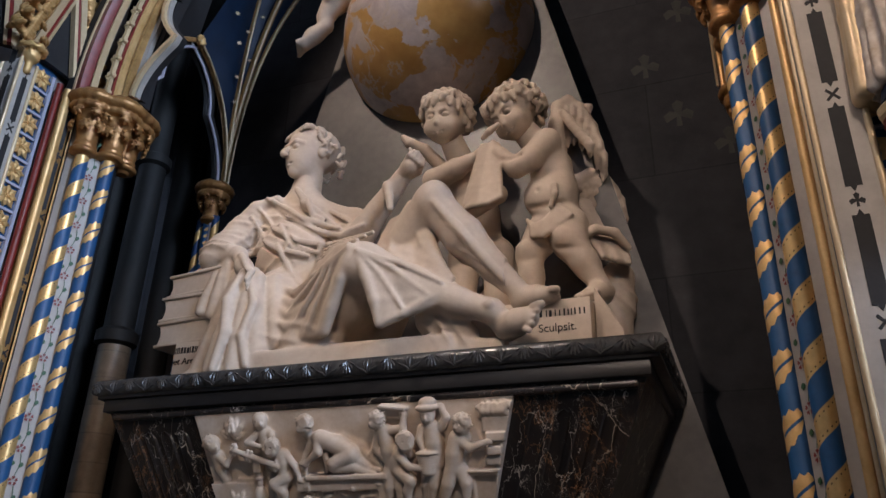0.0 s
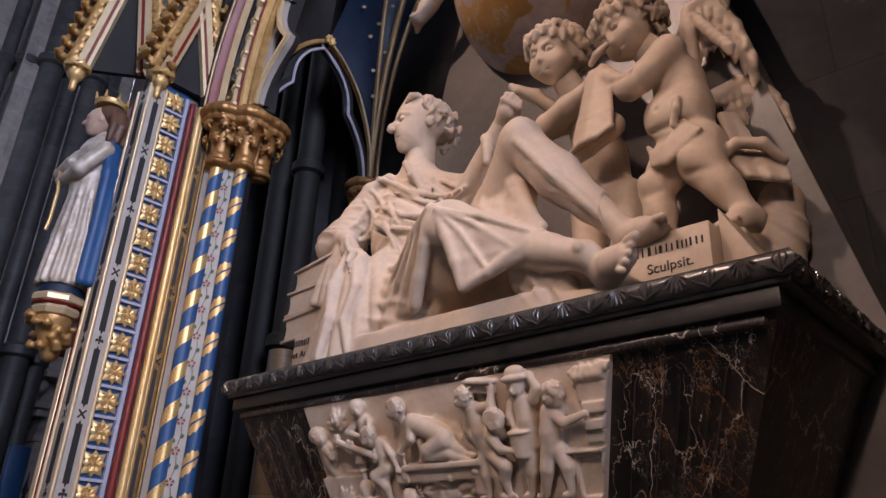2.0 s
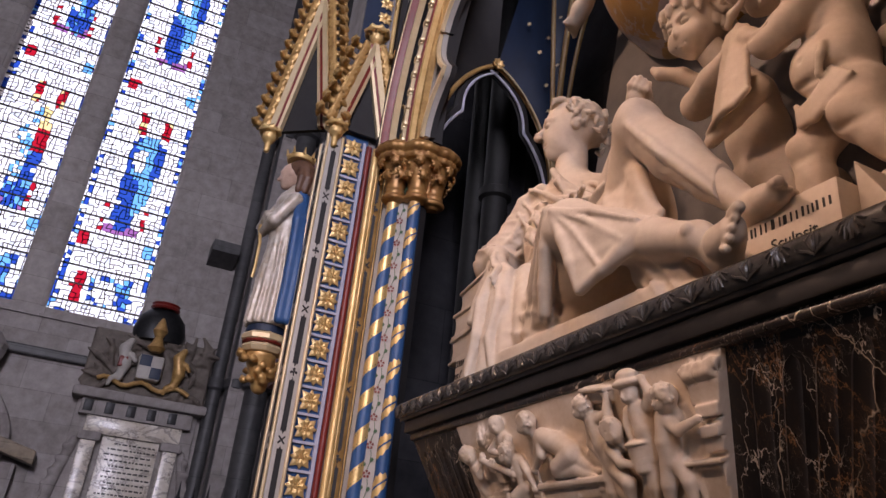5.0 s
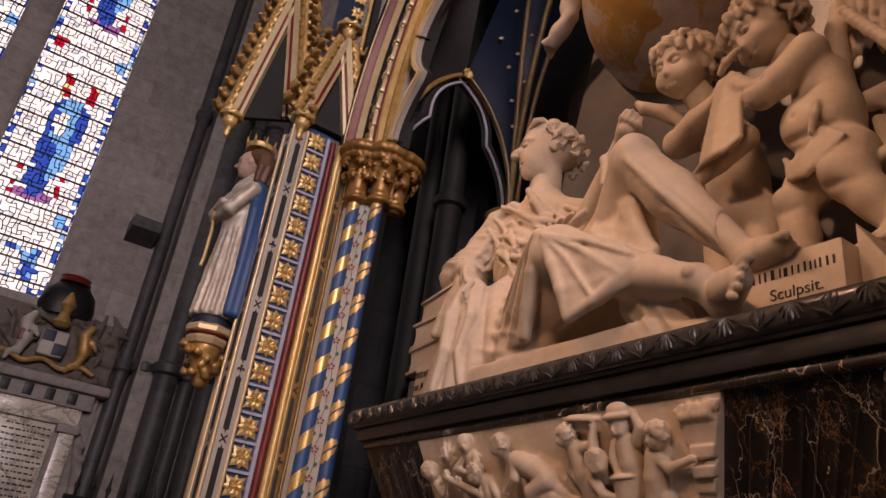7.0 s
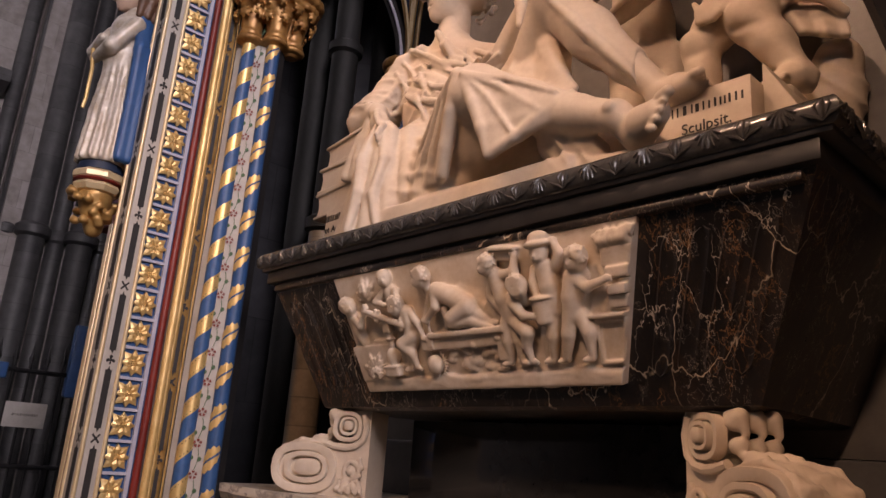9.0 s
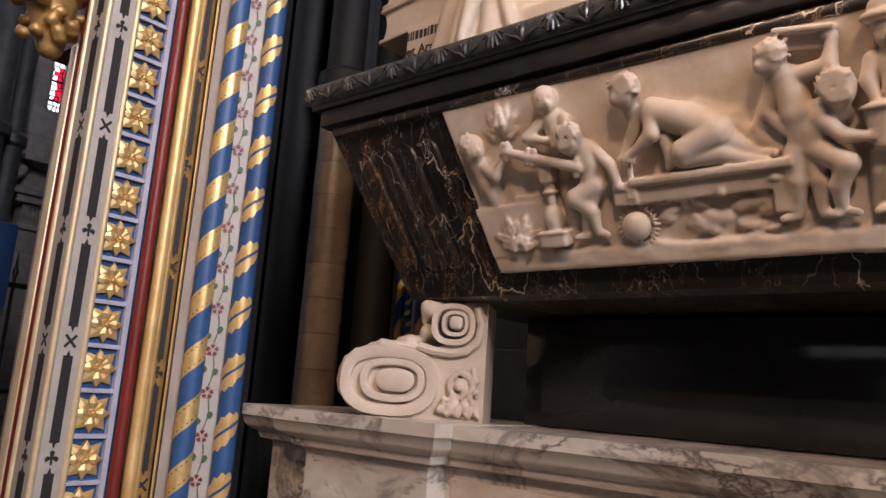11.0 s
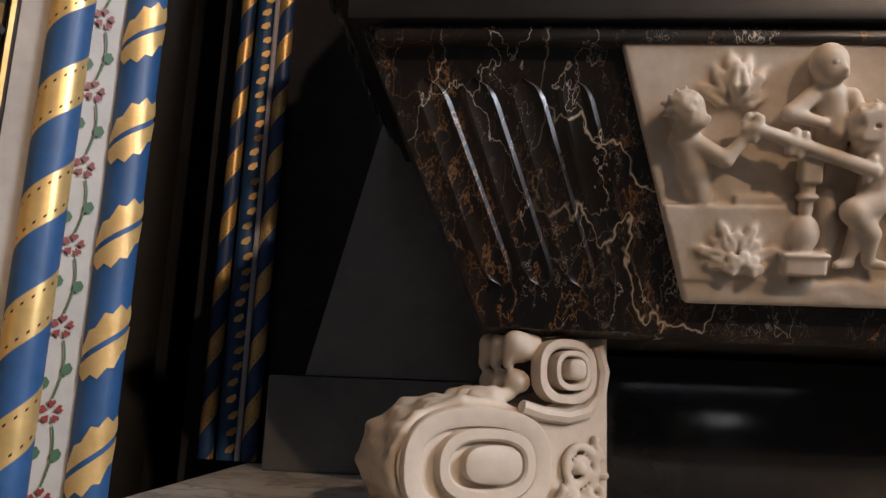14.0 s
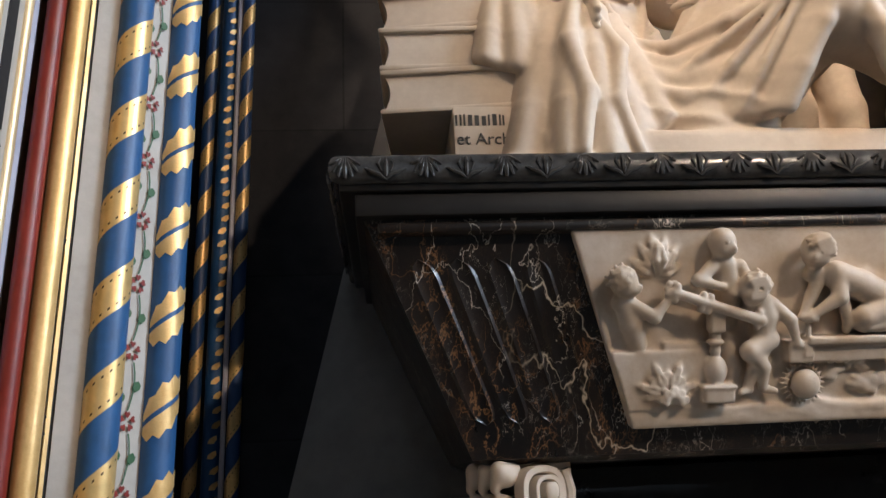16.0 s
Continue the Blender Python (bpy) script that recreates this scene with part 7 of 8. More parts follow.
# ---- niche statues on their corbels ----
def niche_statue(flip):
    cx, cy = -3.53, 2.015
    F = int(flip)
    place = lambda v: np.array([2 * MX * F, 0, 0]) + np.array([1 - 2 * F, 1, 1]) * v
    cb = thing("corbel", (2 * MX - cx if flip else cx, cy, 2.53), "gilt corbel carved with leaves under the painted statue", "corbel", "corbels")
    part("ledge", lathe(bmesh.new(), (cx, cy), [(0.06, 2.70), (0.105, 2.72), (0.118, 2.745), (0.105, 2.765), (0.128, 2.785), (0.128, 2.81), (0.115, 2.825)], 8), CREAMGOLD, cb, flip=flip)
    part("red_ring", lathe(bmesh.new(), (cx, cy), [(0.112, 2.764), (0.12, 2.772), (0.112, 2.784)], 16), RED, cb, flip=flip)
    part("blue_base", lathe(bmesh.new(), (cx, cy), [(0.115, 2.825), (0.105, 2.875), (0.09, 2.885)], 16), NIGHT, cb, flip=flip)
    c = Clay((cx - 0.18, cy - 0.18, 2.44), (cx + 0.18, cy + 0.2, 2.76), 0.0085)
    c.limb((cx, cy + 0.02, 2.54), (cx, cy, 2.70), 0.045, 0.085, 0.02)
    rng = random.Random(17)
    for k in range(22):
        a, zz = k * 2.4, 2.55 + 0.16 * rng.random()
        rr = 0.055 + 0.32 * (zz - 2.52)
        p = Vector((cx + rr * math.cos(a), cy + rr * math.sin(a), zz))
        c.blob(p, (0.026, 0.026, 0.02), (0, 0, 0), 0.006)
        c.blob(p + Vector((0.012 * math.cos(a), 0.012 * math.sin(a), 0.016)), (0.012,) * 3, (0, 0, 0), 0.003)
    c.cast("carved_leaf", OLDGOLD, cb, place, "carved gilt leaves")

    c = Clay((cx - 0.22, cy - 0.22, 2.86), (cx + 0.22, cy + 0.24, 4.12), 0.0085)
    c.chain([(cx, cy, 2.88), (cx - 0.005, cy, 3.15), (cx - 0.005, cy, 3.45), (cx, cy + 0.01, 3.66), (cx, cy + 0.02, 3.76)], [0.118, 0.10, 0.085, 0.095, 0.055], 0.04)
    for k in range(15):
        a = 2 * math.pi * k / 15
        c.chain([(cx + 0.125 * math.cos(a), cy + 0.125 * math.sin(a), 2.885), (cx + 0.108 * math.cos(a + 0.06), cy + 0.108 * math.sin(a + 0.06), 3.15), (cx + 0.08 * math.cos(a), cy + 0.08 * math.sin(a), 3.45)], [0.013, 0.010, 0.007], 0.012)
    c.chain([(cx - 0.10, cy - 0.05, 3.66), (cx - 0.11, cy - 0.12, 3.52), (cx + 0.01, cy - 0.13, 3.56)], [0.045, 0.038, 0.026], 0.015)
    c.chain([(cx + 0.10, cy + 0.0, 3.66), (cx + 0.08, cy - 0.10, 3.50), (cx - 0.06, cy - 0.13, 3.46)], [0.045, 0.038, 0.026], 0.015)
    c.roughen(0.002, 60)
    rob = tagged(c.cast("painted_statue", ROBE, None, place), "painted statue in white and gold robe with blue cloak" if not flip else "painted robed statue on the far jamb", "statue")
    # head, crown and cloak are coloured pieces of the same carving
    c = Clay((cx - 0.16, cy - 0.2, 3.70), (cx + 0.16, cy + 0.16, 4.10), 0.0075)
    head(c, (cx - 0.005, cy - 0.025, 3.865), (-0.45, -0.89, -0.05), 0.185, 0, 2)
    face = c.cast("painted_face", SKIN, rob, place)
    c = Clay((cx - 0.18, cy - 0.2, 3.66), (cx + 0.18, cy + 0.2, 4.08), 0.0085)
    c.blob((cx + 0.01, cy + 0.02, 3.90), (0.088, 0.088, 0.078), (0, 0, 0), 0.01)
    for k in range(9):
        a = radians(-20 + 27 * k)
        c.chain([(cx + 0.01 + 0.07 * math.cos(a), cy + 0.03 + 0.07 * math.sin(a), 3.90), (cx + 0.01 + 0.092 * math.cos(a + 0.1), cy + 0.03 + 0.092 * math.sin(a + 0.1), 3.82), (cx + 0.01 + 0.086 * math.cos(a), cy + 0.03 + 0.086 * math.sin(a), 3.73)], [0.024, 0.026, 0.018], 0.010)
    c.cast("painted_hair", HAIR, rob, place)
    c = Clay((cx - 0.24, cy - 0.2, 2.86), (cx + 0.24, cy + 0.26, 3.80), 0.0085)
    for k in range(13):
        a = radians(4 + 16.5 * k)
        rr = 0.135 + 0.012 * (k % 2)
        c.chain([(cx + 0.075 * math.cos(a), cy + 0.02 + 0.075 * math.sin(a), 3.72), (cx + 0.125 * math.cos(a), cy + 0.02 + 0.12 * math.sin(a), 3.52), (cx + (rr - 0.015) * math.cos(a + 0.05), cy + 0.02 + rr * math.sin(a + 0.05), 3.20), (cx + rr * math.cos(a), cy + 0.02 + rr * math.sin(a), 2.90)], [0.026, 0.03, 0.028, 0.03], 0.014)
    c.cast("painted_cloak", BLUE if not flip else CREAMGOLD, rob, place)
    bm = bmesh.new()
    lathe(bm, (cx, cy), [(0.080, 3.965), (0.086, 3.975), (0.086, 3.995), (0.080, 4.0)], 20)
    for k in range(8):
        a = 2 * math.pi * k / 8
        sweep(bm, [(cx + 0.084 * math.cos(a), cy + 0.084 * math.sin(a), 3.99), (cx + 0.092 * math.cos(a), cy + 0.092 * math.sin(a), 4.035)], 0.012, 6, lambda f: 1 - 0.7 * f)
    part("crown", bm, GOLD, rob, flip=flip)
    sweepb = sweep(bmesh.new(), [(cx - 0.03, cy - 0.155, 3.50), (cx - 0.06, cy - 0.130, 3.40), (cx - 0.075, cy - 0.125, 3.24), (cx - 0.08, cy - 0.130, 3.18)], 0.010, 8)
    part("girdle", sweepb, GOLD, rob, flip=flip)
    fuse(rob)


niche_statue(False), niche_statue(True)

# ---- the great arch over the recess ----
def arc_path(x0, y, flip, steep=2.25, top=2.35, n=30):
    """The curve of the arch from its springing at x0."""
    out = []
    for i in range(n + 1):
        h = top * i / n
        off = steep - math.sqrt(max(steep * steep - h * h, 0.0001))
        slope = h / math.sqrt(max(steep * steep - h * h, 0.01))
        inward = Vector((1, 0, -slope)).normalized()
        out.append((Vector((x0 + off, y, SPRING + h)), inward, Vector((0, -1, 0))))
    return out


arch = thing("great_arch", (MX, 2.55, SPRING), "painted and gilded moulded arch over the monument", "arch")
ORDERS = [("dark_order", -3.245, 2.44, [(-0.04, 0.0), (-0.04, 0.03), (0.01, 0.03), (0.01, -0.1)], BLACK), ("silver_fillet", -3.225, 2.42, [(-0.008, 0.0), (-0.006, 0.012), (0.006, 0.012), (0.008, 0.0)], CREAMGOLD),
          ("red_order", -3.185, 2.425, [(-0.034, -0.04), (-0.030, 0.012), (0.012, 0.02), (0.034, -0.02), (0.03, -0.06)], RED), ("cream_fillet", -3.137, 2.455, [(-0.004, -0.03), (-0.004, 0.012), (0.004, 0.012), (0.004, -0.03)], CREAMGOLD),
          ("bead_order", -3.095, 2.525, [(-0.035, -0.03), (-0.032, 0.0), (0.032, 0.0), (0.035, -0.03)], RED), ("gilt_order", -3.043, 2.52, [(-0.016, -0.04), (-0.014, 0.014), (0.010, 0.016), (0.016, -0.04)], CREAMGOLD),
          ("gilt_roll", -3.015, 2.555, [(-0.014, -0.03), (-0.012, 0.010), (0.0, 0.018), (0.012, 0.010), (0.014, -0.03)], GOLD), ("gilt_roll", -2.985, 2.585, [(-0.014, -0.03), (-0.012, 0.008), (0.0, 0.016), (0.012, 0.008), (0.014, -0.03)], OLDGOLD),
          ("white_order", -2.955, 2.62, [(-0.022, -0.02), (-0.022, 0.006), (0.010, 0.0), (0.010, -0.03)], WHITE), ("dark_order", -2.935, 2.665, [(-0.02, -0.04), (-0.02, 0.02), (0.015, 0.0), (0.015, -0.06)], BLACK)]
for flip in (False, True):
    for nm, x0, y, sec, mat in ORDERS:
        part(nm, ribbon(bmesh.new(), arc_path(x0 - 0.045 * (x0 > -3.06), y, flip), sec), mat, arch, flip=flip)
    beads = bmesh.new()
    for k in range(12):
        g = bmesh.ops.create_icosphere(beads, subdivisions=1, radius=0.020 if k % 6 == 0 else 0.013)["verts"] if k < 7 else None
        if g and k:
            a = 2 * math.pi * k / 6
            bmesh.ops.translate(beads, verts=g, vec=(0, 0.023 * math.cos(a), 0.023 * math.sin(a)))
    BEAD = finish(beads, CREAMGOLD)
    path = arc_path(-3.095, 2.512, False, n=200)
    for k in range(20):
        i = min(int((0.02 + 0.1155 * k) / 2.35 * 200), 200)
        p = path[i][0]
        put("gilt_bead", BEAD, arch, (p.x, p.y, p.z), -90, flip)
    # cusps
    for h0, h1, reach, tip_h in ((0.02, 0.72, 0.20, 0.39), (0.74, 1.50, 0.22, 1.12)):
        for dy, wdt, mat, nm in ((2.60, 0.024, CREAMGOLD, "gilt_cusp"), (2.622, 0.044, WHITE, "white_cusp"), (2.655, 0.056, BLACK, "dark_cusp")):
            pts = []
            for i in range(25):
                f = i / 24
                h = h0 + (h1 - h0) * f
                ft = (tip_h - h0) / (h1 - h0)
                g = f / ft if f < ft else (1 - f) / (1 - ft)
                off = 2.25 - math.sqrt(2.25**2 - h * h)
                pts.append(Vector((-2.99 + off + reach * g ** 2.1 + (wdt - 0.024) * 0.2, dy, SPRING + h)))
            path2 = []
            for i, p in enumerate(pts):
                d = (pts[min(i + 1, 24)] - pts[max(i - 1, 0)]).normalized()
                path2.append((p, Vector((d.z, 0, -d.x)), Vector((0, -1, 0))))
            part(nm, ribbon(bmesh.new(), path2, [(-wdt / 2, -0.02), (-wdt / 2, 0.012), (wdt / 2, 0.012), (wdt / 2, -0.02)]), mat, arch, flip=flip)

# ---- rear shafts, side arches, ribs and the star-painted vault ----
# flat trefoils on the back wall, slightly paler than its stone
pale_foil = flat_shape([(-0.016, -0.08), (0.016, -0.08), (0.012, -0.016), (0.068, -0.048), (0.084, 0.0), (0.048, 0.028), (0.016, 0.012), (0.032, 0.072), (0, 0.096), (-0.032, 0.072), (-0.016, 0.012), (-0.048, 0.028), (-0.084, 0.0), (-0.068, -0.048), (-0.012, -0.016)], PALEFOIL)
for x, z in ((-0.087, 4.07), (-0.243, 4.44), (0.163, 3.84), (-0.02, 4.80)):
    put("faded_trefoil", pale_foil, bpy.data.objects["wall_recess"], (x, 3.7795, z), -90, False)
STAR = flat_shape([((0.022 if i % 2 == 0 else 0.0085) * math.cos(math.pi * i / 6 + 0.3), (0.022 if i % 2 == 0 else 0.0085) * math.sin(math.pi * i / 6 + 0.3)) for i in range(12)], CREAMGOLD)
for flip in (False, True):
    r = thing("rear_shafts", (2 * MX + 3.2 if flip else -3.2, 3.66, 1.365), "slender blue and gold shafts in the recess corner", "column", "rear shafts")
    shaft("spiral_shaft", (-3.145, 3.645), 0.024, 1.365, 3.84, STRIPE_SMALL, r, flip, 16)
    shaft("spiral_shaft", (-3.290, 3.665), 0.024, 1.365, 3.84, STRIPE_SMALL, r, flip, 16)
    mid = shaft("leaf_shaft", (-3.222, 3.660), 0.030, 1.365, 3.84, BLUE, r, flip, 16)
    for k in range(48):
        a = radians(-62 + (8 if k % 5 < 3 else -10))
        put("gilt_sprig", SPRIG, mid, (-3.222 + 0.0285 * math.cos(a), 3.660 + 0.0285 * math.sin(a), 1.40 + 0.05 * k), math.degrees(a), flip, 0.95)
    part("silver_fillet", lathe(bmesh.new(), (-3.18, 3.640), [(0.009, 1.365), (0.009, 3.84)], 8), LILAC, r, flip=flip)
    capital(r, [(-3.20, 3.65)], 0.098, 3.80, 4.085, flip, 12)
    v = thing("recess_vault", (2 * MX + 3.1 if flip else -3.1, 3.2, SPRING), "dark blue star-painted vault with gilt ribs", "vault", "vault bays")
    # curves: side arch (two halves), diagonal rib, wall rib
    def side(f, back=True):
        a = f * math.pi / 2.55
        y = 3.60 - 0.48 * (1 - math.cos(a * 1.0)) / (1 - math.cos(math.pi / 2.55)) if back else 2.70 + 0.42 * (1 - math.cos(a)) / (1 - math.cos(math.pi / 2.55))
        return Vector((-3.10, y, 4.07 + 0.86 * math.sin(a) / math.sin(math.pi / 2.55)))
    def diag(f):
        return Vector((-3.14 + 1.66 * f ** 1.9, 3.64 - 0.50 * f ** 1.9, 4.08 + 2.3 * math.sin(f * math.pi / 2)))
    def wallrib(f):
        return Vector((-3.17 + 1.70 * f ** 2.2, 3.72, 4.08 + 2.25 * math.sin(f * math.pi / 2)))
    def mids(f):
        return Vector((-3.12 + 0.75 * f ** 1.9, 3.62 - 0.5 * f ** 1.6, 4.08 + 2.0 * math.sin(f * math.pi / 2)))
    for nm, curve, rad in (("side_rib", side, 0.017), ("diagonal_rib", diag, 0.022), ("wall_rib", wallrib, 0.017), ("middle_rib", mids, 0.017)):
        pts = [curve(i / 20) for i in range(21)]
        part(nm, sweep(bmesh.new(), pts, rad, 8), OLDGOLD, v, "gilt vault rib", flip=flip)
        off = Vector((0.03, -0.02, 0.0))
        part("thin_rib", sweep(bmesh.new(), [p + off for p in pts], rad * 0.45, 6), CREAMGOLD, v, flip=flip)
    def web(c1, c2, n=14, m=8):
        bm = bmesh.new()
        grid = []
        for i in range(n + 1):
            p, q = c1(i / n), c2(i / n)
            grid.append([bm.verts.new(p.lerp(q, k / m) + Vector((-0.02, 0.02, 0.03 * math.sin(math.pi * k / m)))) for k in range(m + 1)])
        for i in range(n):
            for k in range(m):
                bm.faces.new((grid[i][k], grid[i + 1][k], grid[i + 1][k + 1], grid[i][k + 1]))
        return bm
    for pair in ((side, mids), (mids, diag), (diag, wallrib)):
        part("blue_web", web(*pair), NIGHT, v, flip=flip)
    front = lambda f: side(f, False)
    front_rib = lambda f: Vector((-3.0 + 0.35 * f ** 2, 2.70 + 0.2 * f, 4.08 + 1.9 * math.sin(f * math.pi / 2)))
    # the front web is black, the other webs dark blue
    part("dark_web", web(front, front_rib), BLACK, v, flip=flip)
    part("side_rib", sweep(bmesh.new(), [front(i / 20) for i in range(21)], 0.017, 8), OLDGOLD, v, flip=flip)
    cl = Clay((-3.2, 3.02, 4.82), (-2.98, 3.22, 5.04), 0.008)
    for k in range(8):
        a = k * math.pi / 4
        cl.limb((-3.09, 3.12, 4.92), (-3.06, 3.12 + 0.034 * math.cos(a), 4.92 + 0.034 * math.sin(a)), 0.014, 0.012, 0.004)
    F = int(flip)
    cl.cast("boss", GOLD, v, lambda q: np.array([2 * MX * F, 0, 0]) + np.array([1 - 2 * F, 1, 1]) * q, "gilt leaf boss")
    for f1, f2 in ((0.42, 0.45), (0.60, 0.40), (0.72, 0.62), (0.50, 0.70), (0.30, 0.5), (0.80, 0.35)):
        p = side(f1).lerp(mids(f1), f2)
        put("star", STAR, v, (p.x + 0.012, p.y - 0.012, p.z), -42, flip)
        p = mids(f1).lerp(diag(f1), f2)
        put("star", STAR, v, (p.x + 0.012, p.y - 0.016, p.z), -52, flip, 0.8)
    # cusped inner line of the side arch
    for back in (True, False):
        pts = []
        for i in range(25):
            f = i / 24
            p = side(f, back)
            g = max(0.0, 1 - abs(f - 0.42) / 0.42) ** 2
            pts.append(p + Vector((-0.02, (-1 if back else 1) * (0.03 + 0.10 * g), -0.035)))
        part("white_cusp", sweep(bmesh.new(), pts, 0.010, 6), LILAC, v, "pale patterned cusped edging", flip=flip)
        part("dark_cusp", sweep(bmesh.new(), [p + Vector((-0.03, 0.02 if back else -0.02, 0.025)) for p in pts], 0.036, 6), BLACK, v, flip=flip)
tagged(part("recess_ceiling", box(bmesh.new(), -3.25, 0.32, 2.60, 3.78, 6.42, 6.58), NIGHT, None), "dark blue painted top of the recess", "", "", "structure")
# ---- the far aisle wall: window, memorial, wall shafts, railing ----
XN = -11.2
SILL = 4.82
# wall with two window lights cut through it
bm = bmesh.new()
W0, W1, W2, W3, W4, W5 = -1.42, -0.12, 0.20, 1.62, 4.78, 6.05
for y0, y1, z0, z1 in ((-22.5, W0, 0, 17), (W0, W3, 0, SILL), (W1, W2, SILL, 13.0), (W3, W4, 0, 17), (W5, 12, 0, 17), (W4, W5, 0, SILL), (W4, W5, 13.0, 17), (W0, W3, 13.0, 17)):
    box(bm, XN - 0.7, XN, y0, y1, z0, z1)
structure("wall_north", bm, ASHLAR, "grey ashlar aisle wall with tall window openings")
for y, s in ((W1, 1), (W2, -1), (W3, 1), (W0, -1), (W4, -1)):
    bm = lathe(bmesh.new(), (XN - 0.10, y), [(0.07, SILL), (0.07, 13)], 12)
    structure("window_shaft", bm, ASHLAR, "slender grey stone shaft beside the window", True)
structure("window_sill", bent(box(bmesh.new(), XN - 0.45, XN + 0.05, W0 - 0.1, W3 + 0.1, SILL - 0.16, SILL), lambda v: (v.x, v.y, v.z - (0.12 if v.x > XN and v.z > SILL - 0.1 else 0))), ASHLAR, "sloping grey stone window sill")
m, t, b = material("bright_sky", 1.0)
em = node(t, "ShaderNodeEmission", {"Color": (0.80, 0.90, 1.0, 1), "Strength": 2.3})
t.links.new(em.outputs[0], t.nodes["Material Output"].inputs[0])
SKYLIGHT = m
structure("backdrop", box(bmesh.new(), XN - 2.6, XN - 2.5, -6, 9, 1, 16), m, "bright overcast sky behind the window")


def figure_colour(u, h, light, rng):
    """Glass of a standing figure in its panel; u from -1 to 1 across, h from 0 at its feet to 1 at its head."""
    inside = lambda cu, ch, ru, rh: ((u - cu) / ru) ** 2 + ((h - ch) / rh) ** 2 < 1
    if inside(0.08, 0.91, 0.17, 0.085):
        return "clear"
    if 0.80 < h < 0.98 and 0.17 < abs(u - 0.08) < 0.36:
        return "red" if rng.random() < 0.7 else "gold"
    if light and inside(0.10, 0.62, 0.42, 0.20):
        return "clear" if inside(-0.02, 0.60, 0.15, 0.09) else ("blue" if u > 0.28 or u < -0.14 else "sky")
    if light and inside(0.04, 0.36, 0.34, 0.20):
        return "sky" if u > 0.10 else "blue"
    if light and inside(-0.02, 0.16, 0.24, 0.13):
        return "blue"
    if not light and inside(0.05, 0.50, 0.34, 0.32):
        return rng.choice(["clear", "clear", "sky"]) if u < 0.12 else ("gold" if h > 0.62 else "red" if h > 0.45 else "blue")
    if not light and inside(0.10, 0.16, 0.30, 0.16):
        return "blue" if rng.random() < 0.7 else "sky"
    if h < 0.22 and 0.36 < abs(u) < 0.48:
        return "red" if rng.random() < 0.6 else "clear"
    if h < 0.06 and abs(u) < 0.4:
        return "violet"
    return rng.choice(["clear"] * 14 + ["grey"])


def pane_colour(u, z, rng, light):
    """The glazing plan: a border, white quarries, two standing figures, small badges and a round panel below."""
    if abs(u) > 0.80:
        return rng.choice(["clear", "clear", "grey", "sky", "clear", "clear", "red" if light == 2 else "clear", "blue"] if rng.random() < 0.8 else ["blue"])
    for foot_z in (6.35, 9.75):
        if foot_z < z < foot_z + 2.35:
            return figure_colour(u, (z - foot_z) / 2.35, light, rng)
    q = math.hypot((u - 0.05) / 0.36, (z - 5.38) / 0.27)
    if 0.72 < q < 1.0:
        return rng.choice(["sky", "grey", "blue"])
    if 5.10 < z < 5.60 and 0.40 < abs(u) < 0.62:
        return "red" if u < 0 else rng.choice(["blue", "sky"])
    if z < 5.0 and abs(u) > 0.6:
        return "blue"
    if (abs(z - 9.15) < 0.12 or abs(z - 6.15) < 0.12) and 0.55 < abs(u) < 0.80:
        return "red" if u < 0 else "sky"
    return rng.choice(["clear"] * 12 + ["grey"])


names = list(GLASS)
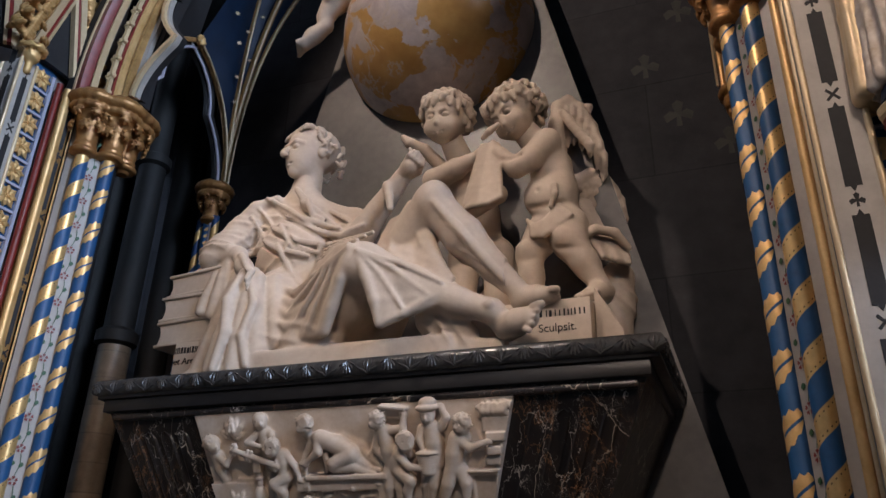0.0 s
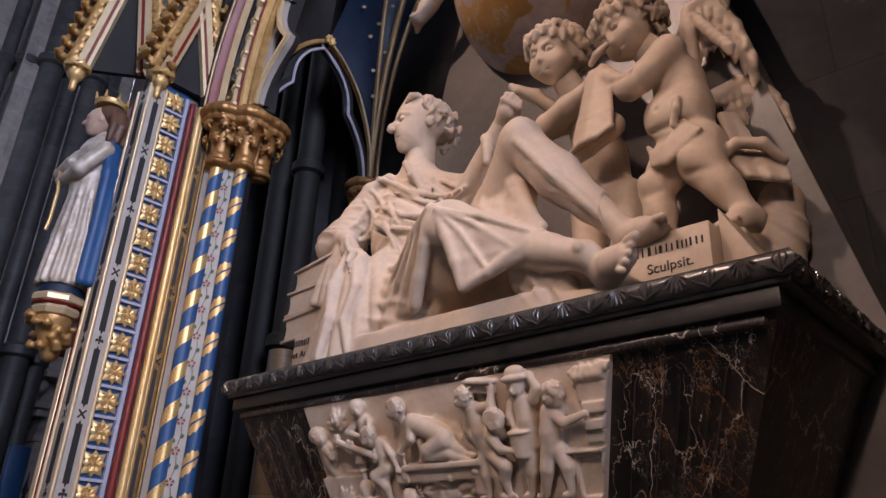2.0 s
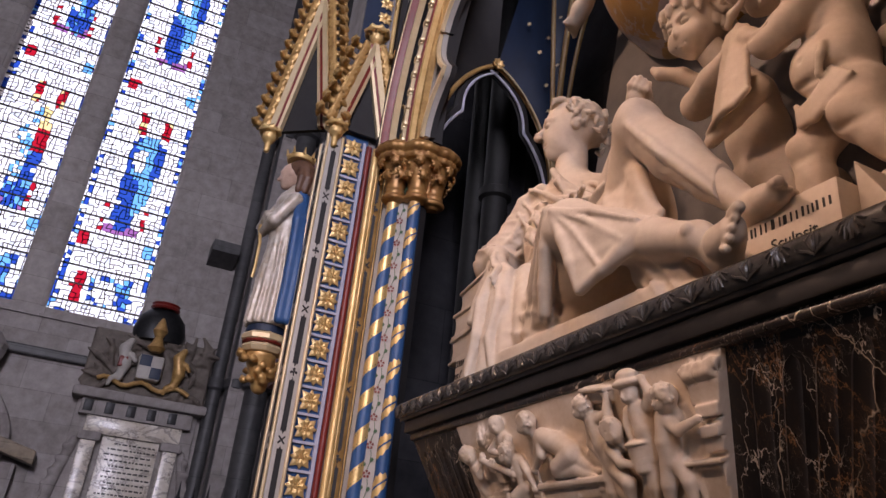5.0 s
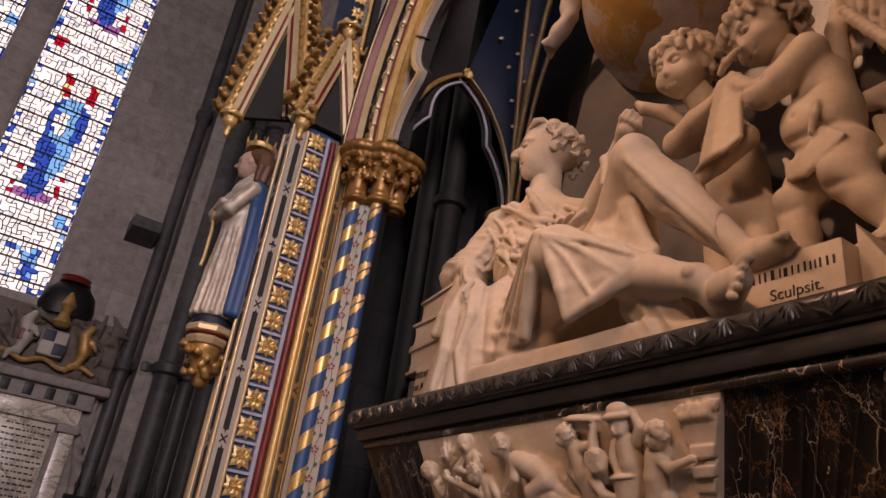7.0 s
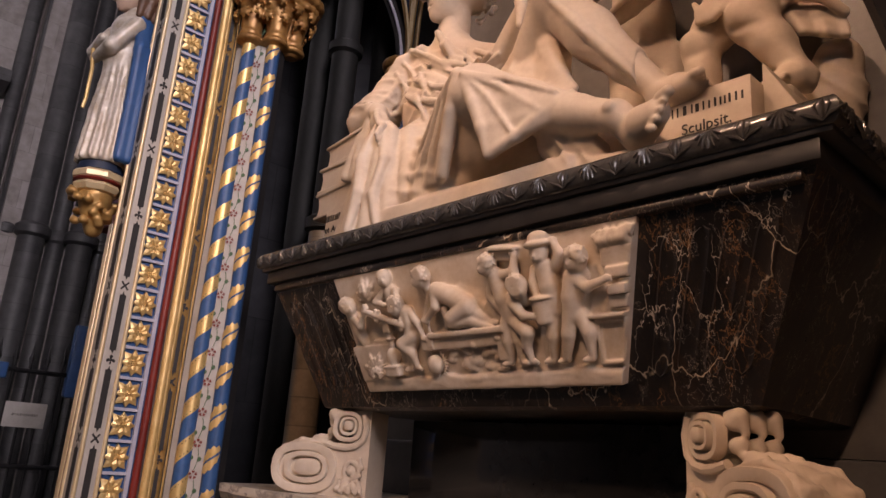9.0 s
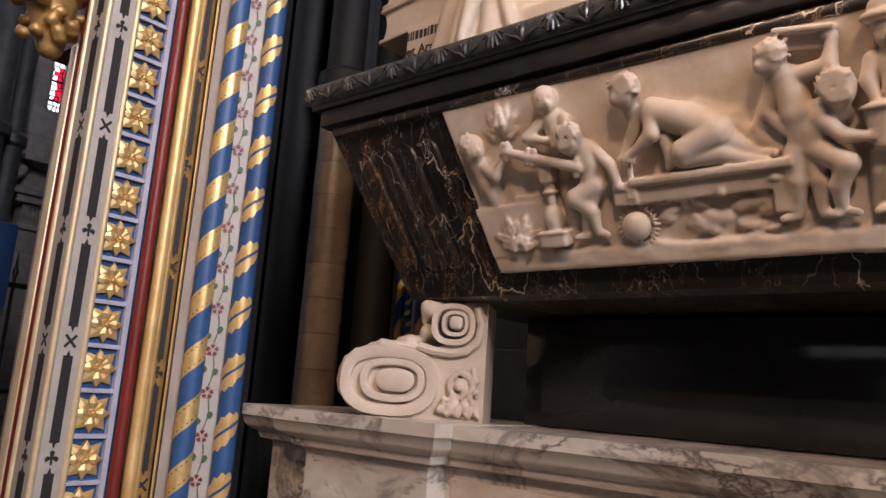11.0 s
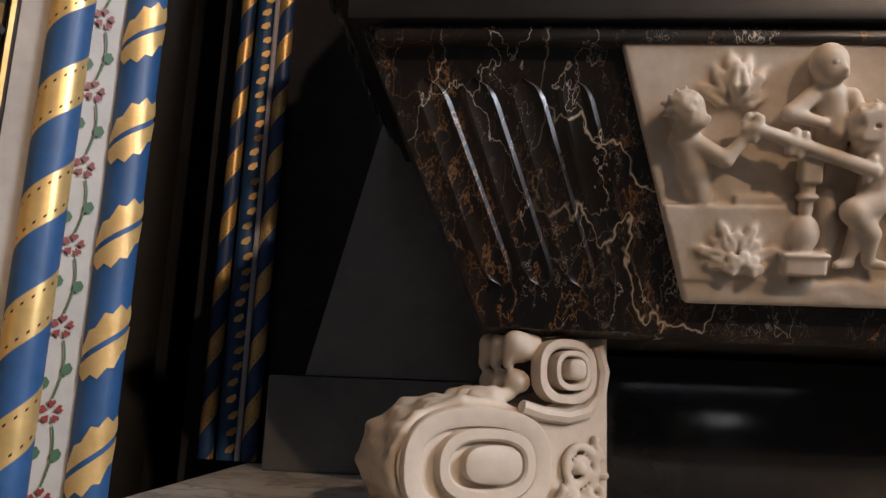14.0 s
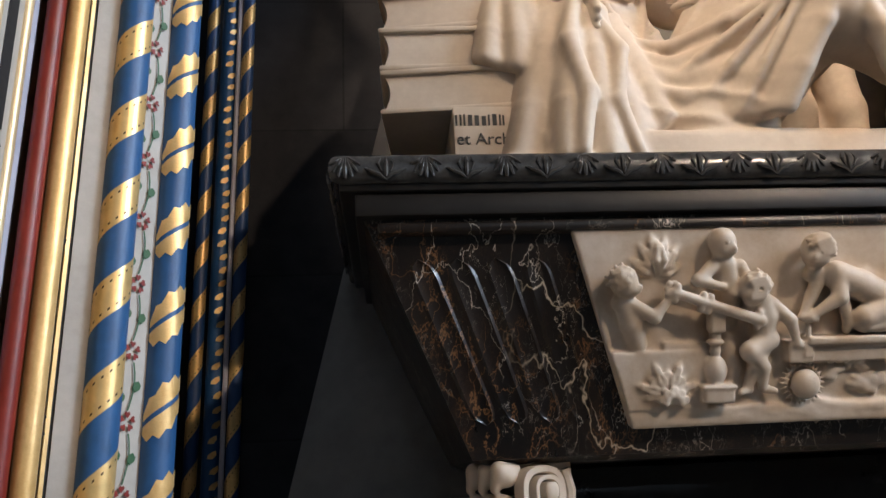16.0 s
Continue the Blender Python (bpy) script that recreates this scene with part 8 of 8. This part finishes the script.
for light, (y0, y1) in enumerate(((W0, W1), (W2, W3), (W4, W5))):
    rng = random.Random(40 + light)
    win = thing("window_%d" % (light + 1), (XN - 0.4, (y0 + y1) / 2, SILL), "tall leaded window of white, blue and red glass", "window", "", "structure")
    panes, lead = bmesh.new(), bmesh.new()
    mid, hw, x = (y0 + y1) / 2, (y1 - y0) / 2, XN - 0.45
    # a jittered net of quarries, so that the leads run unevenly
    us = [-1, -0.90, -0.80, -0.69, -0.58, -0.48, -0.38, -0.28, -0.18, -0.09, 0.0, 0.09, 0.18, 0.28, 0.38, 0.48, 0.58, 0.69, 0.80, 0.90, 1]
    nz = 112
    dz = (13.0 - SILL) / nz
    net = [[(u + (rng.uniform(-0.030, 0.030) if 0 < i < len(us) - 1 and abs(u) < 0.8 else 0), SILL + dz * r + (rng.uniform(-0.020, 0.020) if r % 4 and 0 < r < nz else 0)) for i, u in enumerate(us)] for r in range(nz + 1)]
    at = lambda k: (x, mid + hw * k[0], k[1])
    for r in range(nz):
        for i in range(len(us) - 1):
            ks = (net[r][i], net[r][i + 1], net[r + 1][i + 1], net[r + 1][i])
            f = panes.faces.new([panes.verts.new(at(k)) for k in ks])
            f.material_index = names.index(pane_colour(sum(k[0] for k in ks) / 4, sum(k[1] for k in ks) / 4, rng, light))
            # thin leads: many quarries run together
            for a, b, keep in ((ks[0], ks[1], 0.62), (ks[1], ks[2], 0.72)):
                if (r % 4 == 0 and a is ks[0] and b is ks[1]) or rng.random() > keep:
                    continue
                pa, pb = Vector(at(a)), Vector(at(b))
                n = (pb - pa).cross(Vector((1, 0, 0))).normalized() * 0.0075
                vs = [lead.verts.new(p + Vector((0.004, 0, 0))) for p in (pa - n, pb - n, pb + n, pa + n)]
                lead.faces.new(vs)
    bmesh.ops.solidify(lead, geom=lead.faces[:], thickness=0.006)
    for r in range(0, nz + 1, 4):
        box(lead, x - 0.008, x + 0.014, y0, y1, SILL + dz * r - 0.013, SILL + dz * r + 0.013)
    ob = part("stained_glass", panes, [GLASS[k] for k in names], win, "white glass with blue and red figures", False)
    ob["kind"] = "stuff"
    ob.visible_shadow = False
    ob = part("leading", lead, IRON, win, "dark lead lines and iron bars", False)
    ob["kind"] = "stuff"

# string course and plain wall shafts of the next bay
structure("string_course", box(bmesh.new(), XN, XN + 0.10, -8, 3.5, 4.08, 4.22, 0.03), PURBECK, "dark moulded string course")
for i, (x, y, r) in enumerate(((XN + 0.15, 2.85, 0.10), (XN + 0.35, 3.10, 0.13), (XN + 0.62, 3.38, 0.17), (XN + 0.50, 3.72, 0.12), (XN + 0.72, 3.98, 0.17), (XN + 0.45, 4.32, 0.13))):
    ws = thing("wall_shaft", (x, y, 0), "tall dark polished stone wall shaft with rings", "column", "clustered wall shafts")
    prof = [(r * 1.5, 0), (r * 1.5, 0.5), (r * 1.1, 0.6), (r, 0.65)]
    part("shaft", lathe(bmesh.new(), (x, y), prof + [(r, 16.9)], 20), PURBECK, ws)
    for z in (4.15, 8.6, 12.6):
        part("ring", lathe(bmesh.new(), (x, y), [(r, z - 0.10), (r * 1.32, z - 0.06), (r * 1.32, z + 0.05), (r, z + 0.10)], 20), PURBECK, ws)
structure("pier_wall", box(bmesh.new(), XN, XN + 0.5, 3.0, 4.30, 0, 16.9), ASHLAR, "grey pier wall between the bays")
structure("sill_bracket", bent(box(bmesh.new(), XN, XN + 0.45, 2.30, 2.72, 6.05, 6.35), lambda v: (v.x, v.y, v.z + (0.12 if v.z < 6.2 and v.x > XN + 0.2 else 0))), PURBECK, "dark stone ledge on the wall")

# the wall memorial with its coat of arms
mem = thing("wall_memorial", (XN, 1.87, 0.6), "grey marble wall memorial with painted arms and inscription", "memorial")
xf = XN + 0.16
M = lambda name, y0, y1, z0, z1, mat, d=0.16, bev=0.012, label="": part(name, box(bmesh.new(), XN, XN + d, y0, y1, z0, z1, bev), mat, mem, label)
M("back_slab", 1.05, 2.70, 0.8, 3.62, ASHLAR, 0.10)
M("tablet", 1.50, 2.26, 1.2, 3.16, VEINED, 0.14, 0.008, "pale inscribed tablet")
M("entablature", 1.22, 2.52, 3.16, 3.40, VEINED, 0.20)
M("frieze", 1.10, 2.62, 3.40, 3.62, ASHLAR, 0.24)
M("cornice", 0.95, 2.78, 3.62, 3.76, ASHLAR, 0.34, 0.03)
for y in (1.20, 1.48, 1.77, 2.05, 2.34):
    M("dark_metope", y - 0.06, y + 0.06, 3.44, 3.60, IRON, 0.246, 0.004)
for y in (1.32, 2.42):
    M("pilaster", y - 0.10, y + 0.10, 1.0, 3.06, VEINED, 0.22)
    M("pilaster_cap", y - 0.15, y + 0.15, 3.06, 3.18, ASHLAR, 0.26, 0.02)
bm = bmesh.new()
for i in range(22):
    rng = random.Random(70 + i)
    z = 3.06 - 0.075 * i
    y, w_ = 1.56 + rng.uniform(0, 0.12), rng.uniform(0.40, 0.60)
    while y < 2.20:
        q = rng.uniform(0.02, 0.07)
        box(bm, XN + 0.14, XN + 0.143, y, y + q, z, z + 0.022)
        y += q + 0.018
inscr = part("inscription", bm, INK, mem)
inscr["kind"] = "stuff"
for s in (-1, 1):
    c = Clay((XN - 0.02, -0.62, 0.9), (XN + 0.3, 0.62, 3.2), 0.022)
    pts = [(XN + 0.10, 0.10 + 0.20 * math.sin(2.2 * f) , 3.05 - 1.7 * f) for f in (i / 12 for i in range(13))]
    c.chain(pts, [0.06 + 0.05 * f for f in (i / 12 for i in range(13))], 0.03)
    for k in range(10):
        f = k / 9
        c.blob((XN + 0.14, 0.16 + 0.22 * math.sin(2.2 * f), 2.95 - 1.6 * f), (0.06, 0.07, 0.05), (20 * k, 0, 0), 0.02)
    c.cast("scroll_side", ASHLAR, mem, lambda v, s=s: np.column_stack([v[:, 0], 1.87 + s * (0.62 + v[:, 1]), v[:, 2]]))
# carved trophies and the painted shield
c = Clay((XN - 0.02, 0.85, 3.72), (XN + 0.5, 2.95, 5.05), 0.022)
rng = random.Random(5)
c.slab((XN + 0.08, 1.87, 4.20), (0.12, 0.86, 0.46), (0, 0, 0), 0.03, 0.03)
for k in range(70):
    y, z = rng.uniform(1.08, 2.66), rng.uniform(3.80, 4.66)
    if abs(y - 1.85) < 0.30 and z < 4.5:
        continue
    a = rng.uniform(0, 3.14)
    d = Vector((rng.uniform(-0.05, 0.05), math.cos(a), math.sin(a))) * rng.uniform(0.08, 0.2)
    p = Vector((XN + rng.uniform(0.17, 0.26), y, z))
    c.chain([p - d, p + Vector((0.03, 0, 0)), p + d], [0.03, rng.uniform(0.03, 0.05), 0.022], 0.02)
c.cast("carved_trophy_relief", BROWNCARVE, mem, None, "weathered brown carved flags and trophies")
M("shield", 1.68, 2.04, 3.98, 4.36, WHITE, 0.36, 0.05, "quartered painted shield")
M("blue_quarter", 1.70, 1.86, 4.18, 4.34, NIGHT, 0.366, 0.004)
M("blue_quarter", 1.87, 2.02, 4.01, 4.17, NIGHT, 0.366, 0.004)
for y, mat, lab in ((1.48, WHITE, "white painted animal supporter"), (2.24, OLDGOLD, "brown painted figure supporter")):
    c = Clay((XN + 0.1, y - 0.3, 3.8), (XN + 0.5, y + 0.3, 4.7), 0.018)
    c.chain([(XN + 0.3, y, 3.95), (XN + 0.32, y + 0.03, 4.15), (XN + 0.32, y - 0.02, 4.38), (XN + 0.33, y + 0.04, 4.50)], [0.05, 0.085, 0.075, 0.05], 0.03)
    c.chain([(XN + 0.32, y, 4.32), (XN + 0.36, y + 0.10, 4.30), (XN + 0.36, y + 0.16, 4.22)], [0.04, 0.035, 0.03], 0.02)
    c.chain([(XN + 0.3, y, 4.0), (XN + 0.32, y - 0.10, 3.92), (XN + 0.3, y - 0.12, 3.84)], [0.05, 0.035, 0.03], 0.02)
    c.cast("supporter", mat, mem, None, lab)
M("red_sash", 1.42, 1.54, 4.10, 4.26, RED, 0.40, 0.02)
part("motto_scroll", sweep(bmesh.new(), [(XN + 0.30, 1.20 + 0.085 * i, 3.90 + 0.045 * math.sin(1.1 * i)) for i in range(16)], 0.034, 8), OLDGOLD, mem)
part("dome", lathe(bmesh.new(), (XN + 0.14, 1.87), [(0.36, 4.60), (0.38, 4.75), (0.34, 4.95), (0.22, 5.08), (0.12, 5.12)], 24, 0.6), IRON, mem, "black domed top")
part("coronet", lathe(bmesh.new(), (XN + 0.14, 1.87), [(0.20, 5.10), (0.22, 5.13), (0.19, 5.16), (0.21, 5.19)], 16), RED, mem)
part("crest", lathe(bmesh.new(), (XN + 0.36, 1.87), [(0.08, 4.40), (0.13, 4.46), (0.09, 4.52), (0.06, 4.62), (0.11, 4.72), (0.05, 4.86), (0.02, 4.92)], 10), OLDGOLD, mem)
# neighbouring memorial with an urn and curved pediment
n2 = thing("wall_memorial", (XN, -1.0, 0.6), "grey marble wall memorial with an urn", "memorial")
part("urn", lathe(bmesh.new(), (XN + 0.28, -0.35), [(0.08, 3.55), (0.24, 3.7), (0.34, 3.95), (0.36, 4.1), (0.22, 4.28), (0.10, 4.32), (0.12, 4.40), (0.05, 4.6), (0.08, 4.66), (0.01, 4.8)], 24, 0.8, 1, 0.03, 12), ASHLAR, n2)
bm = bmesh.new()
sweep(bm, [(XN + 0.16, -0.10 + 0.42 * math.sin(2.6 * i / 12), 3.6 - 0.10 * i) for i in range(13)], 0.07, 8)
part("scroll", bm, ASHLAR, n2)
part("pediment", bent(box(bmesh.new(), XN, XN + 0.35, -1.6, 0.75, 2.62, 2.80, 0.02), lambda v: (v.x, v.y, v.z + 0.55 * (0.75 - v.y) * 0.5)), PIERSTONE, n2)
part("body", box(bmesh.new(), XN, XN + 0.2, -1.5, 0.55, 0.8, 2.62, 0.02), ASHLAR, n2)

# pale pilaster monument farther along the aisle
n3 = thing("wall_memorial", (XN, 4.75, 0.6), "pale stone pilaster monument with a leaf capital", "memorial")
part("pilaster", box(bmesh.new(), XN, XN + 0.30, 4.62, 4.98, 0.8, 3.10, 0.02), ASHLAR, n3)
part("pilaster_base", box(bmesh.new(), XN, XN + 0.38, 4.56, 5.04, 0.8, 1.15, 0.03), ASHLAR, n3)
for z0, z1, d, o in ((3.10, 3.18, 0.36, 0.05), (3.42, 3.52, 0.44, 0.12), (3.52, 3.60, 0.50, 0.18), (3.98, 4.06, 0.40, 0.10)):
    part("moulding", box(bmesh.new(), XN, XN + d, 4.62 - o, 4.98 + o, z0, z1, 0.02), ASHLAR, n3)
c = Clay((XN - 0.02, 4.48, 3.14), (XN + 0.48, 5.12, 3.46), 0.018)
c.slab((XN + 0.17, 4.80, 3.30), (0.17, 0.18, 0.14), (0, 0, 0), 0.03, 0.02)
for k in range(9):
    y = 4.60 + 0.05 * k
    c.chain([(XN + 0.32, y, 3.18), (XN + 0.37, y, 3.28), (XN + 0.42, y + 0.01, 3.36 + 0.03 * (k % 2))], [0.022, 0.03, 0.018], 0.01)
c.cast("capital", ASHLAR, n3, None, "carved leaf capital")
c = Clay((XN - 0.02, 4.0, 2.2), (XN + 0.36, 4.66, 4.1), 0.024)
c.chain([(XN + 0.12, 4.60, 3.9), (XN + 0.14, 4.34, 3.55), (XN + 0.14, 4.22, 3.05), (XN + 0.14, 4.38, 2.6)], [0.09, 0.10, 0.11, 0.08], 0.03)
for k in range(8):
    c.blob((XN + 0.24, 4.52 - 0.04 * k, 3.8 - 0.15 * k), (0.06, 0.07, 0.05), (25 * k, 0, 0), 0.02)
c.cast("scroll_side", ASHLAR, n3)

# iron railing in front of the aisle, with a paper notice
rail = thing("iron_railing", (-8.0, 3.4, 0), "black iron railing with blue tape", "railing")
for z in (0.25, 1.2, 2.12):
    part("rail", sweep(bmesh.new(), [(-8.0, 2.2, z), (-8.0, 5.6, z)], 0.025, 8), IRON, rail)
for i in range(22):
    y = 2.3 + 0.15 * i
    part("bar", lathe(bmesh.new(), (-8.0, y), [(0.016, 0), (0.016, 2.2), (0.03, 2.24), (0.016, 2.28), (0.002, 2.42)], 8), IRON, rail)
for y, z, h in ((2.75, 2.02, 0.16), (3.5, 1.9, 0.75), (2.7, 1.08, 0.14)):
    part("blue_wrap", box(bmesh.new(), -8.05, -7.95, y - 0.10, y + 0.10, z, z + h, 0.02), BLUE, rail, "blue wrapping tied to the rail")
sg = thing("paper_notice", (-7.93, 3.08, 1.55), "white paper notice fixed on the railing", "sign")
part("sheet", box(bmesh.new(), -7.952, -7.94, 2.89, 3.27, 1.57, 1.81, 0.002), WHITE, sg)
ob = part("lettering", bent(bars(bmesh.new(), -0.12, 0.12, 0, 1.68, 0.025, 3), lambda v: (-7.938 - v.y * 0.5, 3.08 + v.x, v.z)), INK, sg)
ob["kind"] = "stuff"
# bright opening at the far end of the nave, mirrored in the polished block
structure("window_4", box(bmesh.new(), -0.9, 0.9, WALL_W + 0.002, WALL_W + 0.05, 1.8, 3.5), SKYLIGHT, "bright window at the far end of the nave")
for x in (-0.95, -0.02, 0.91):
    structure("window_frame", box(bmesh.new(), x, x + 0.06, WALL_W + 0.002, WALL_W + 0.09, 1.7, 3.6), IRON, "dark window bar")
